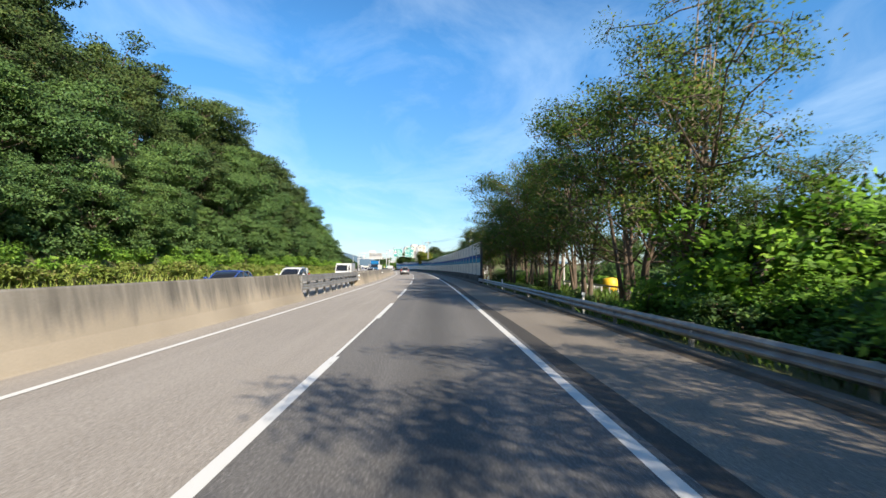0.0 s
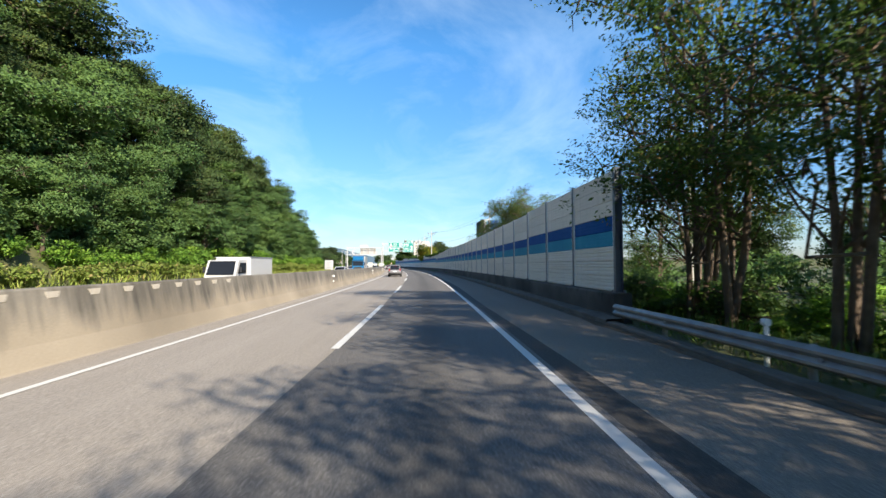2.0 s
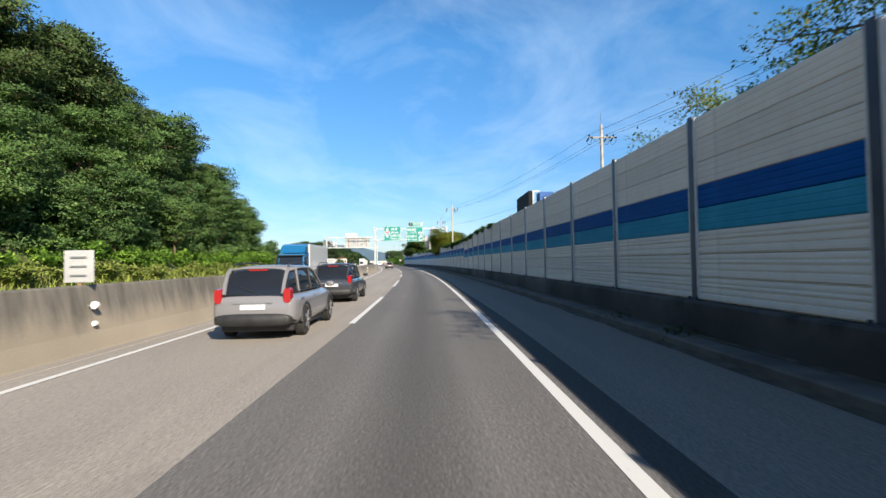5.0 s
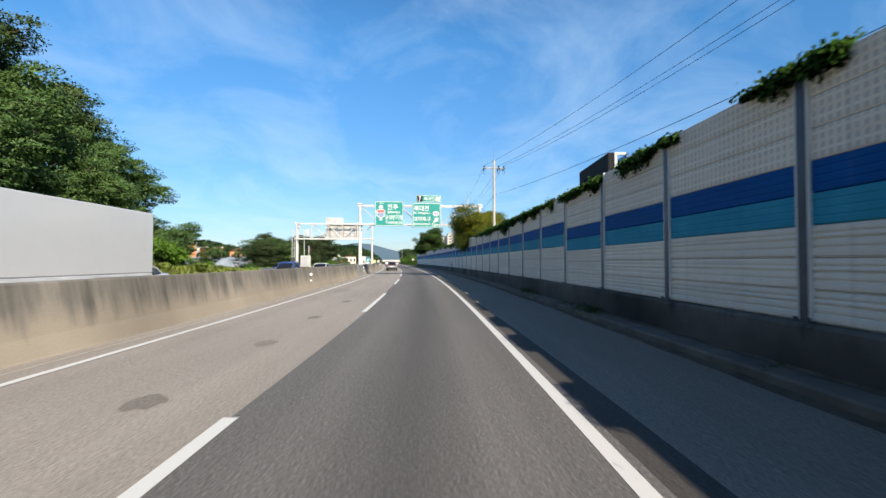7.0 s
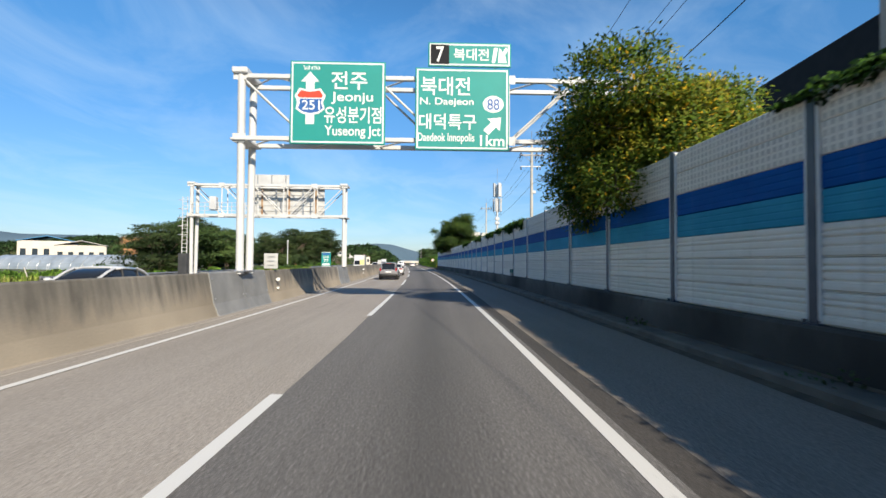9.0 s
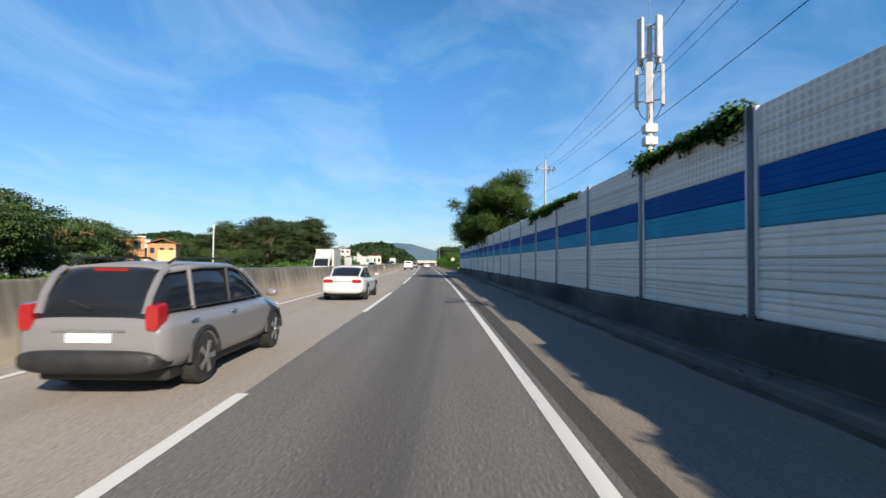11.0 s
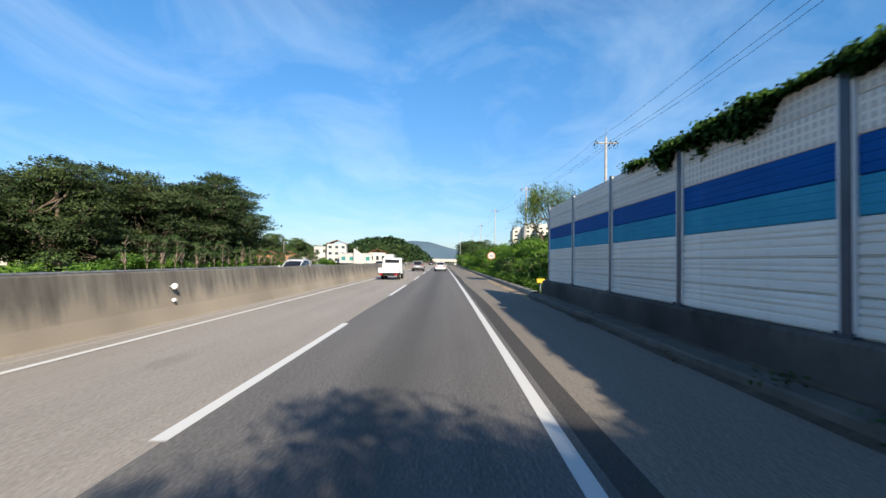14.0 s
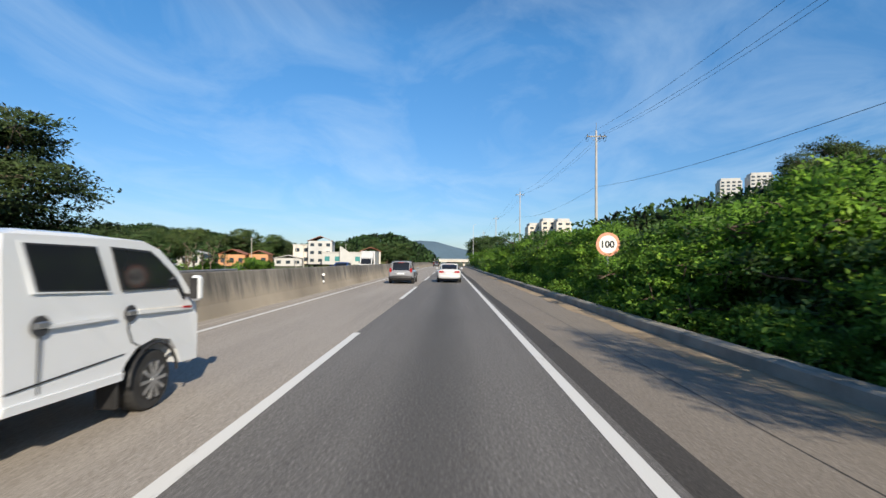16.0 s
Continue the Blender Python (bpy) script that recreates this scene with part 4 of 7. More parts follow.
# the yellowing tree and the dark tree that hang over the noise barrier
for name, s, u, size, lobes_at, count, mats, label in (
        ("yellowing_tree", 165.4, 7.2, 1.0, (2.4, 2.4, 1.5), 120000, (M_GOLD, M_BARK), "tree with yellowing seed heads hanging over the noise barrier"),
        ("overhanging_tree", 236.5, 7.2, 1.0, (3.3, 5.0, 2.8), 220000, (M_OVERHANG, M_BARK), "dense green tree hanging over the noise barrier")):
    rng = np.random.default_rng(int(s))
    mid_z = 5.55 if s < 200 else 7.7
    lobes = spread_lobes(rng, 20, (-0.2, 0, mid_z), lobes_at, 0.8, 1.4) if s < 200 else spread_lobes(rng, 24, (-0.8, -2.6, 7.8), (2.5, 2.4, 2.3), 0.9, 1.6) + spread_lobes(rng, 22, (-0.3, 1.9, 6.9), (2.1, 2.6, 1.6), 0.9, 1.5)
    if s < 200:  # boughs that droop over the wall
        lobes += spread_lobes(rng, 12, (-0.1, -0.3, 6.2), (1.5, 1.5, 0.7), 0.8, 1.2)
        lobes += spread_lobes(rng, 9, (-1.3, 2.0, 4.6), (0.9, 1.8, 0.6), 0.7, 1.1)
    else:  # low boughs along the wall
        lobes += spread_lobes(rng, 14, (-2.4, 2.4, 5.4), (1.5, 2.4, 1.0), 0.7, 1.1)
        lobes += spread_lobes(rng, 12, (-3.6, -0.2, 6.6), (1.2, 2.6, 1.0), 0.6, 1.0)
        lobes += spread_lobes(rng, 18, (0.6, 0.5, 5.4), (2.2, 5.0, 0.9), 0.8, 1.3) + spread_lobes(rng, 8, (1.6, 4.4, 5.8), (1.4, 1.4, 0.9), 0.9, 1.3)
    stems = [([(0, 0, -1.0), (-0.1, 0, 2.5), (-0.4, 0.2, 4.9), (-0.6, 0, 6.8)], [0.24, 0.2, 0.13, 0.05]), ([(0.2, 0, -1.0), (0.4, 0.3, 2.5), (0.6, 0.5, 4.9), (0.9, 0.8, 5.8)], [0.17, 0.14, 0.09, 0.05])]
    tree(name, tree_meshes(int(s) + 1, lobes, stems, count, 0.15 if s < 200 else 0.16, 0.062 if s < 200 else 0.066, 24, 0.27, mats[0], mats[1], 0.55 if s < 200 else 0.3), stand(s, u, -0.6), label)

# a nearly bare tree with a wide branching crown on the bank


def bare_tree():
    rng = np.random.default_rng(77)
    bm = bmesh.new()
    tips = []

    def branch(p, d, length, r, level):
        q = p + d * length
        limb(bm, p, q, r, r * 0.55, rng, 0.09, 5 if level > 1 else 7)
        if level >= 3:
            tips.append((p.lerp(q, 0.6), d))
            tips.append((q, d))
        if level == 6:
            return
        for _ in range(3 if level < 4 else 2):
            w = (d + Vector(rng.normal(0, 0.48, 3)) + Vector((0, 0, 0.10))).normalized()
            branch(q if rng.random() < 0.7 else p.lerp(q, 0.7), w, length * rng.uniform(0.62, 0.82), r * 0.56, level + 1)

    for k in range(5):
        a = k * 1.26 + 0.4
        branch(Vector((0, 0, 0.9)), Vector((0.85 * math.cos(a), 0.85 * math.sin(a), 0.8)).normalized(), 1.7, 0.085, 1)
    tube([(0, 0, -0.8), (0.03, 0, 0.2), (0, 0, 0.95)], [0.22, 0.18, 0.15], 8, bm)
    trunk = bpy.data.meshes.new("trunk")
    bm.to_mesh(trunk)
    bm.free()
    trunk.materials.append(M_BARK)
    pick = rng.choice(len(tips), 12000)
    places = np.array([tips[k][0] for k in pick]) + rng.normal(0, 0.15, (12000, 3))
    ways = np.array([tips[k][1] for k in pick]) + rng.normal(0, 0.5, (12000, 3))
    crown = leaf_mesh("crown", places, ways, 0.13, 0.05, foliage("sparse_pale_leaves", (0.10, 0.16, 0.04), (0.19, 0.27, 0.07), (0.31, 0.40, 0.11), None, 0.93, 0.4), rng)
    tree("bare_tree", (trunk, crown), stand(284.0, 9.2, 1.5) @ Matrix.Diagonal((0.9, 0.9, 1.17, 1)), "half-bare spreading tree with sparse pale leaves on the bank")


bare_tree()

# woods left of the road past the fields, and round the far houses
broad_kinds = []
for seed in range(3):
    rng = np.random.default_rng(800 + seed)
    lobes = spread_lobes(rng, 13, (0, 0, 4.4), (3.0, 3.0, 1.7), 1.3, 2.1)
    stems = [([(0, 0, -0.6), (0.1, 0, 1.6), (0.2, 0.1, 3.6)], [0.26, 0.2, 0.1]), ([(0.1, 0.1, -0.6), (-0.5, 0.3, 1.9), (-1.3, 0.6, 4.0)], [0.18, 0.14, 0.06])]
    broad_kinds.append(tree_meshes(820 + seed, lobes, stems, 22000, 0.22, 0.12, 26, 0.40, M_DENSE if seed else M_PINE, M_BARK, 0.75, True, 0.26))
M_CEDAR = foliage("dark_layered_needles", (0.025, 0.044, 0.021), (0.057, 0.091, 0.037), (0.129, 0.173, 0.064), None, 0.93, 0.14)
cedar_kinds = []
for seed in range(3):
    rng = np.random.default_rng(870 + seed)
    lobes = []
    for k in range(38):
        z = rng.uniform(1.6, 7.2)
        reach = 3.6 * math.sqrt(max(0.05, 1 - ((z - 3.4) / 4.2) ** 2)) * rng.uniform(0.35, 0.95)
        a, r = rng.uniform(0, 6.28), rng.uniform(1.0, 1.7)
        lobes.append(((reach * math.cos(a), reach * math.sin(a), z), (r, r, r * 0.5)))
    stems = [([(0, 0, -0.6), (0.1, 0, 2.6), (0, 0.1, 6.8)], [0.28, 0.2, 0.06]), ([(0.1, 0.1, -0.6), (-0.4, 0.3, 2.2), (-1.2, 0.6, 4.6)], [0.18, 0.14, 0.06])]
    cedar_kinds.append(tree_meshes(890 + seed, lobes, stems, 28000, 0.21, 0.085, 26, 0.34, M_CEDAR, M_BARK, 0.5, True, 0.22))
WOODS = [(182, -30, .42), (198, -25.5, .8), (203, -28, .95), (208, -25, .85), (213, -29, 1.0), (219, -27, .85), (226, -31, .95), (234, -33, .9), (243, -35, .8), (258, -30, .55), (265, -27, .5), (272, -33, .6),
         (286, -31, 1.3), (291, -35, 1.6), (297, -30, 1.45), (301, -37, 1.7), (306, -28, 1.4), (311, -32, 1.5), (284, -40, 1.2), (314, -38, 1.3), (294, -42, 1.4), (280, -35, 1.0), (317, -32.5, 1.65),
         (404, -66, 1.2), (409, -74, 1.35), (416, -84, 1.4), (424, -93, 1.5), (432, -104, 1.5), (441, -116, 1.6), (450, -108, 1.7), (436, -128, 1.7), (445, -140, 1.8), (456, -76, 1.5), (463, -66, 1.45), (345, -60, .9), (352, -75, 1.0), (360, -90, 1.0), (378, -100, 1.1), (395, -82, 1.0), (470, -52, 1.3), (478, -44, 1.4), (486, -34, 1.4), (494, -27, 1.3), (505, -22, 1.4), (520, -26, 1.5), (468, -62, 1.2), (476, -72, 1.3), (490, -60, 1.2), (462, -84, 1.3), (455, -95, 1.3),
         (440, 13, 1.0), (452, 16, 1.1), (470, 13, 1.2), (490, 15, 1.3), (515, 14, 1.4), (306, 34, 1.25), (312, 37, 1.35), (337, 43, 1.35), (344, 48, 1.4), (312, 28, .9), (322, 30, .8), (288, 30, 1.0), (280, 27, .9), (330, 34, .9),
         (12, 33, 1.1), (22, 38, 1.2), (31, 34, 1.0), (40, 40, 1.2), (50, 36, 1.1), (62, 42, 1.2), (75, 38, 1.1), (3, 36, 1.2), (88, 44, 1.2)]
for s, u, size in WOODS:
    right = u > 0
    tree("broad_tree", (cedar_kinds if s in (198, 213, 226, 243) or 279 < s < 320 and not right or 300 < s < 350 and u > 32 else broad_kinds)[int(grow.integers(3))], spun(s, u, ground_height(s, u) - 0.2 + (0 if s < 400 else 0.4), grow, size), ("broad leafy tree beyond the side road" if s < 100 else "broad leafy tree on the bushy bank") if right else "broad dark green tree beyond the far verge", "tree", "trees past the fields")


young_kinds = []
for seed in range(3):
    rng = np.random.default_rng(940 + seed)
    lobes = spread_lobes(rng, 8, (0, 0, 2.2), (0.35, 0.35, 0.8), 0.14, 0.30)
    young_kinds.append(tree_meshes(950 + seed, lobes, [([(0, 0, -0.4), (0.05, 0, 1.0), (0.0, 0.06, 2.4)], [0.035, 0.03, 0.015])], 900, 0.11, 0.05, 12, 0.12, M_LEAF, M_BARKPALE, 0.5))
for k in range(38):
    s = 281 + 1.35 * k + grow.uniform(-0.5, 0.5)
    tree("young_tree", young_kinds[k % 3], spun(s, -21.6 + grow.uniform(-0.3, 0.3), ground_height(s, -21.6), grow, 0.95), "slim young tree with a pale stem on the far verge", "tree", "young trees on the far verge")


def grass(name, label, seed, count, s0, s1, u0, u1, height, material=M_GRASS):
    """Upright blades strewn over a strip of ground."""
    rng = np.random.default_rng(seed)
    ss, uu = rng.uniform(s0, s1, count), rng.uniform(u0, u1, count)
    places = np.array([at(a, b, ground_height(a, b) - 0.03) for a, b in zip(ss, uu)])
    ways = rng.normal(0, 0.35, (count, 3)) + (0, 0, 1.0)
    me = leaf_mesh(name, places, ways * 1.0, height, height * 0.09, material, rng, 0.1)
    return tagged(new(name, me), label, "grass", kind="stuff")


grass("verge_grass", "tall yellow-green grass on the far verge", 5, 32000, -30, 190, -24.6, -19.9, 0.52)
grass("verge_grass", "rough green grass along the far verge", 6, 12000, 180, 340, -24.0, -19.9, 0.45)
grass("field_grass", "rough green grass between the trees and the side road", 9, 14000, -10, 45, 8.0, 14.3, 0.50, M_WEED)
grass("roadside_weeds", "weeds growing behind the guardrail", 7, 5000, -20, 35, 5.5, 7.6, 0.45, M_WEED)
grass("roadside_weeds", "low weeds above the bank kerb", 8, 3000, 270, 320, 5.4, 6.6, 0.30)

weed_at = [(float(s), grow.uniform(4.95, 5.2), 0.12, grow.uniform(0.05, 0.11)) for s in np.concatenate([grow.uniform(126, 138, 16), grow.uniform(60, 120, 8), grow.uniform(150, 262, 14)])]
thicket("gutter_weeds", "small green weeds growing on the kerb below the noise barrier", 43, weed_at, 60, M_VINE, 0.08)

M_LITTER = foliage("dead_leaves", (0.060, 0.040, 0.022), (0.120, 0.080, 0.042), (0.200, 0.140, 0.075))
thicket("leaf_litter", "dead brown leaves gathered on the kerb", 45, [(float(s), grow.uniform(4.6, 5.1), -0.02, grow.uniform(0.06, 0.13)) for s in np.concatenate([grow.uniform(250, 262, 8), grow.uniform(120, 250, 14)])], 60, M_LITTER, 0.07)

# climbing plants over the noise barrier's top


def vine(s0, s1, thick, hang, seed):
    rng = np.random.default_rng(seed)
    n = int(1150 * (s1 - s0) * thick)
    ss = rng.uniform(s0, s1, n)
    ragged = np.array([0.5 + noise.noise(Vector((a * 0.9, seed * 3.1, 0))) + 0.6 * noise.noise(Vector((a * 3.1, seed * 1.7, 4))) for a in ss]).clip(0.05, 1.6)
    drop = rng.random(n) ** 1.6 * hang * ragged
    out = rng.normal(0, 0.10, n) - 0.10 * (drop > 0.02)
    m = at(0.5 * (s0 + s1), WALL_U, wall_top(s0))
    places = np.array([at(a, WALL_U + o, wall_top(a) + 0.22 * g * rng.random() + 0.02 - d) - m for a, o, d, g in zip(ss, out, drop, ragged)])
    ways = rng.normal(0, 0.7, (n, 3)) + (0, 0, -0.4)
    v = thing("vine", Matrix.Translation(m), "dark green climbing vine trailing over the noise barrier", "vine", "vines on the noise barrier")
    new("leaves", leaf_mesh("leaves", places, ways, 0.082, 0.064, M_VINE, rng)).parent = v
    for k in range(3):
        steps = np.linspace(s0, s1, 9)
        part("stem", tube([at(a, WALL_U - 0.10 + 0.05 * k, wall_top(a) + 0.05 + rng.normal(0, 0.03)) - m for a in steps], 0.012, 5), M_BARK, v)


for k, (a, b, thick, hang) in enumerate(((111.4, 113.0, 0.9, 0.35), (115.4, 117.2, 0.9, 0.3), (118.6, 120.6, 1.1, 0.4), (122.6, 125.5, 0.9, 0.5), (126.8, 131.0, 1.1, 0.6), (132.2, 138.5, 1.1, 0.6), (138.5, 147.0, 1.2, 0.7), (147.0, 154.5, 0.9, 0.5), (154.8, 158.2, 0.5, 0.4), (178.0, 183.8, 1.2, 0.7), (185.2, 188.0, 0.9, 0.4), (189.4, 193.0, 1.1, 0.6), (197.0, 201.0, 0.9, 0.4), (206.0, 214.0, 0.7, 0.5), (243.0, 249.0, 1.6, 0.42), (249.0, 257.6, 1.8, 0.5), (258.0, 259.4, 0.5, 0.2))):
    vine(a, b, thick, hang, 40 + k)

# ---- road furniture ----


def lettering(parent, text, x0, x1, z0, z1, material, y=-0.006, name="lettering", bold=0.012):
    """Writing on a sign that faces -y, fitted into a box of its face."""
    cu = bpy.data.curves.new(name, "FONT")
    cu.body, cu.offset = text, bold
    tmp = new(name, cu)
    me = bpy.data.meshes.new_from_object(tmp.evaluated_get(bpy.context.evaluated_depsgraph_get()))
    bpy.data.objects.remove(tmp)
    bpy.data.curves.remove(cu)
    co = np.array([v.co for v in me.vertices])
    lo, hi = co.min(0), co.max(0)
    for v in me.vertices:
        v.co = (x0 + (v.co.x - lo[0]) / (hi[0] - lo[0]) * (x1 - x0), y, z0 + (v.co.y - lo[1]) / (hi[1] - lo[1]) * (z1 - z0))
    me.materials.clear()
    me.materials.append(material)
    ob = new(name, me)
    ob.parent = parent
    return ob


def flat(parent, name, points, material, y=-0.004, depth=0.003, label=""):
    """A thin shape on a sign's face; points are (x, z)."""
    bm = bmesh.new()
    ring = [bm.verts.new((x, y, z)) for x, z in points]
    f = bm.faces.new(ring)
    got = bmesh.ops.extrude_face_region(bm, geom=[f])
    for v in got["geom"]:
        if isinstance(v, bmesh.types.BMVert):
            v.co.y += depth
    return part(name, bm, material, parent, label)


def disc(cx, cz, r, n=28, rz=None):
    return [(cx + r * math.cos(2 * math.pi * k / n), cz + (rz or r) * math.sin(2 * math.pi * k / n)) for k in range(n)]


M_SIGN = plain("sign_green", (0.003, 0.230, 0.202), (0.004, 0.262, 0.233), 0.7, 0.6, 0, 30, 0.02)
M_SIGNWHITE = plain("sign_white", (0.686, 0.686, 0.678), (0.757, 0.757, 0.748), 1.0, 0.4, 0, 30, 0.02)
M_SIGNBLUE = plain("sign_blue", (0.02, 0.09, 0.30), (0.025, 0.11, 0.34), 1.0, 0.4, 0, 30, 0.02)
M_SIGNRED = plain("sign_red", (0.55, 0.05, 0.02), (0.62, 0.07, 0.03), 1.0, 0.4, 0, 30, 0.02)
M_SIGNBLACK = plain("sign_black", (0.010, 0.010, 0.012), (0.016, 0.016, 0.018), 1.0, 0.95, 0, 30, 0.02)
M_SIGNBACK = plain("bare_aluminium_sign_back", (0.44, 0.44, 0.43), (0.56, 0.56, 0.55), 1.4, 0.5, 0.1, 25, 0.05)
M_RUST = plain("rusty_steel", (0.28, 0.15, 0.07), (0.45, 0.33, 0.22), 4.0, 0.75, 0.2, 40, 0.2)
M_YELLOW = plain("yellow_plastic", (0.72, 0.42, 0.02), (0.80, 0.50, 0.03), 2.0, 0.5, 0, 30, 0.05)
M_REFLECT = plain("white_reflector", (0.75, 0.73, 0.68), (0.86, 0.85, 0.82), 6.0, 0.35, 0, 40, 0.03)
M_CONCPOLE = plain("concrete_pole", (0.40, 0.37, 0.33), (0.52, 0.49, 0.44), 1.2, 0.85, 0, 30, 0.2)
M_WIRE = plain("black_cable", (0.015, 0.015, 0.016), (0.025, 0.025, 0.026), 2.0, 0.6, 0, 30, 0.0)


def sign_plate(thing_ob, name, x0, x1, z0, z1, y=-0.75):
    """A green sign plate with a white border line, as a part that faces -y."""
    bm = box(x0, x1, 0.0, 0.06, z0, z1, 0.015)
    plate = part(name, bm, M_SIGN, thing_ob, "green direction sign plate")
    plate.location.y = y
    w = 0.05
    for k, (a, b, c, d) in enumerate(((x0 + w, x1 - w, z1 - 2 * w, z1 - w), (x0 + w, x1 - w, z0 + w, z0 + 2 * w), (x0 + w, x0 + 2 * w, z0 + 2 * w, z1 - 2 * w), (x1 - 2 * w, x1 - w, z0 + 2 * w, z1 - 2 * w))):
        flat(plate, "border", [(a, c), (b, c), (b, d), (a, d)], M_SIGNWHITE)
    return plate


def truss(thing_ob, x0, x1, z0, z1, y0, y1, bays, chord, web, material):
    """A box truss along x: four chords, posts and diagonals, each a part."""
    for y in (y0, y1):
        for z in (z0, z1):
            part("chord", box(x0, x1, y - chord, y + chord, z - chord, z + chord, 0.015), material, thing_ob)
        for k in range(bays + 1):
            x = x0 + (x1 - x0) * k / bays
            part("upright", tube([(x, y, z0), (x, y, z1)], web, 8), material, thing_ob)
            if k < bays:
                xa, xb = (x, x0 + (x1 - x0) * (k + 1) / bays)
                za, zb = (z0, z1) if k >= bays / 2 else (z1, z0)
                part("diagonal", tube([(xa, y, za), (xb, y, zb)], web * 0.8, 8), material, thing_ob)
    for k in range(bays * 2 + 1):
        x = x0 + (x1 - x0) * k / (bays * 2)
        for z in (z0, z1):
            xb = min(x1, x + (x1 - x0) / (bays * 2))
            part("lacing", tube([(x, y0, z), (xb, y1, z)] if k % 2 else [(x, y1, z), (xb, y0, z)], web * 0.6, 6), material, thing_ob)
    for k in range(bays + 1):
        x = x0 + (x1 - x0) * k / bays
        for z in (z0, z1):
            part("gusset", box(x - 0.22, x + 0.22, y0 - chord - 0.012, y0 - chord - 0.002, z - 0.15, z + 0.15, 0), material, thing_ob)


def sign_gantry():
    g = thing("sign_gantry", stand(167.75, 0.12, -0.33), "white steel truss gantry with green direction signs over the road", "gantry")
    truss(g, -6.6, 7.2, 6.16, 8.30, -0.55, 0.55, 6, 0.075, 0.05, M_WHITESTEEL)
    for x in (-6.57, 7.1):
        for y in (-0.55, 0.55):
            part("post", tube([(x + 0.05 * y, y * 0.65, 1.53 if x < 0 else -0.9), (x, y, 8.42)], 0.13, 12), M_WHITESTEEL, g)
        part("cap", box(x - 0.28, x + 0.25, -0.75, 0.75, 8.36, 8.56, 0.03), M_WHITESTEEL, g)
        part("collar", box(x - 0.30, x + 0.26, -0.72, 0.72, 6.06, 6.16, 0.02), M_WHITESTEEL, g)
    part("base_plate", box(-6.78, -6.40, -0.55, 0.55, 1.60, 1.645, 0.01), M_STEEL, g)
    # the sign over the left lane
    p = sign_plate(g, "sign_plate", -4.87, -1.65, 5.94, 8.79)
    X = lambda f: -4.87 + 3.22 * f
    Z = lambda f: 8.79 - 2.85 * f
    lettering(p, "남(S)", X(0.14), X(0.31), Z(0.115), Z(0.055), M_SIGNWHITE)
    flat(p, "arrow", [(X(0.165), Z(0.76)), (X(0.255), Z(0.76)), (X(0.255), Z(0.25)), (X(0.305), Z(0.25)), (X(0.21), Z(0.13)), (X(0.115), Z(0.25)), (X(0.165), Z(0.25))], M_SIGNWHITE)
    flat(p, "route_shield", [(X(a), Z(b)) for a, b in ((0.10, 0.33), (0.21, 0.355), (0.32, 0.33), (0.375, 0.42), (0.345, 0.50), (0.365, 0.58), (0.30, 0.635), (0.215, 0.655), (0.125, 0.635), (0.06, 0.58), (0.075, 0.50), (0.05, 0.42))], M_SIGNWHITE, -0.008)
    flat(p, "shield_top", [(X(a), Z(b)) for a, b in ((0.115, 0.355), (0.21, 0.375), (0.31, 0.355), (0.345, 0.42), (0.33, 0.445), (0.10, 0.445), (0.075, 0.42))], M_SIGNRED, -0.012)
    flat(p, "shield_field", [(X(a), Z(b)) for a, b in ((0.10, 0.46), (0.335, 0.46), (0.325, 0.51), (0.345, 0.57), (0.29, 0.615), (0.215, 0.63), (0.14, 0.615), (0.085, 0.57), (0.105, 0.51))], M_SIGNBLUE, -0.012)
    lettering(p, "251", X(0.125), X(0.315), Z(0.59), Z(0.475), M_SIGNWHITE, -0.016)
    lettering(p, "전주", X(0.43), X(0.81), Z(0.34), Z(0.12), M_SIGNWHITE)
    lettering(p, "Jeonju", X(0.43), X(0.87), Z(0.515), Z(0.37), M_SIGNWHITE)
    lettering(p, "유성분기점", X(0.36), X(0.96), Z(0.745), Z(0.545), M_SIGNWHITE)
    lettering(p, "Yuseong Jct", X(0.365), X(0.955), Z(0.93), Z(0.775), M_SIGNWHITE)
    # the sign over the right lane
    p = sign_plate(g, "sign_plate", -0.63, 2.59, 5.80, 8.63)
    X = lambda f: -0.63 + 3.22 * f
    Z = lambda f: 8.63 - 2.83 * f
    lettering(p, "북대전", X(0.06), X(0.58), Z(0.335), Z(0.11), M_SIGNWHITE)
    lettering(p, "N. Daejeon", X(0.05), X(0.62), Z(0.475), Z(0.365), M_SIGNWHITE)
    flat(p, "route_badge", disc(X(0.83), Z(0.435), 0.36, 24, 0.29), M_SIGNWHITE)
    lettering(p, "88", X(0.765), X(0.895), Z(0.505), Z(0.37), M_SIGNBLUE, -0.009)
    lettering(p, "대덕특구", X(0.04), X(0.65), Z(0.75), Z(0.56), M_SIGNWHITE)
    lettering(p, "Daedeok Innopolis", X(0.03), X(0.63), Z(0.925), Z(0.795), M_SIGNWHITE)
    lettering(p, "1km", X(0.69), X(0.95), Z(0.945), Z(0.815), M_SIGNWHITE)
    a = radians(45)
    turned = lambda x, z: (X(0.83) + x * math.cos(a) + z * math.sin(a), Z(0.69) - x * math.sin(a) + z * math.cos(a))
    flat(p, "arrow", [turned(x, z) for x, z in ((-0.12, -0.36), (0.12, -0.36), (0.12, 0.02), (0.30, 0.02), (0, 0.38), (-0.30, 0.02), (-0.12, 0.02))], M_SIGNWHITE)
    # the exit number above it
    p = sign_plate(g, "exit_plate", -0.20, 2.65, 8.68, 9.52)
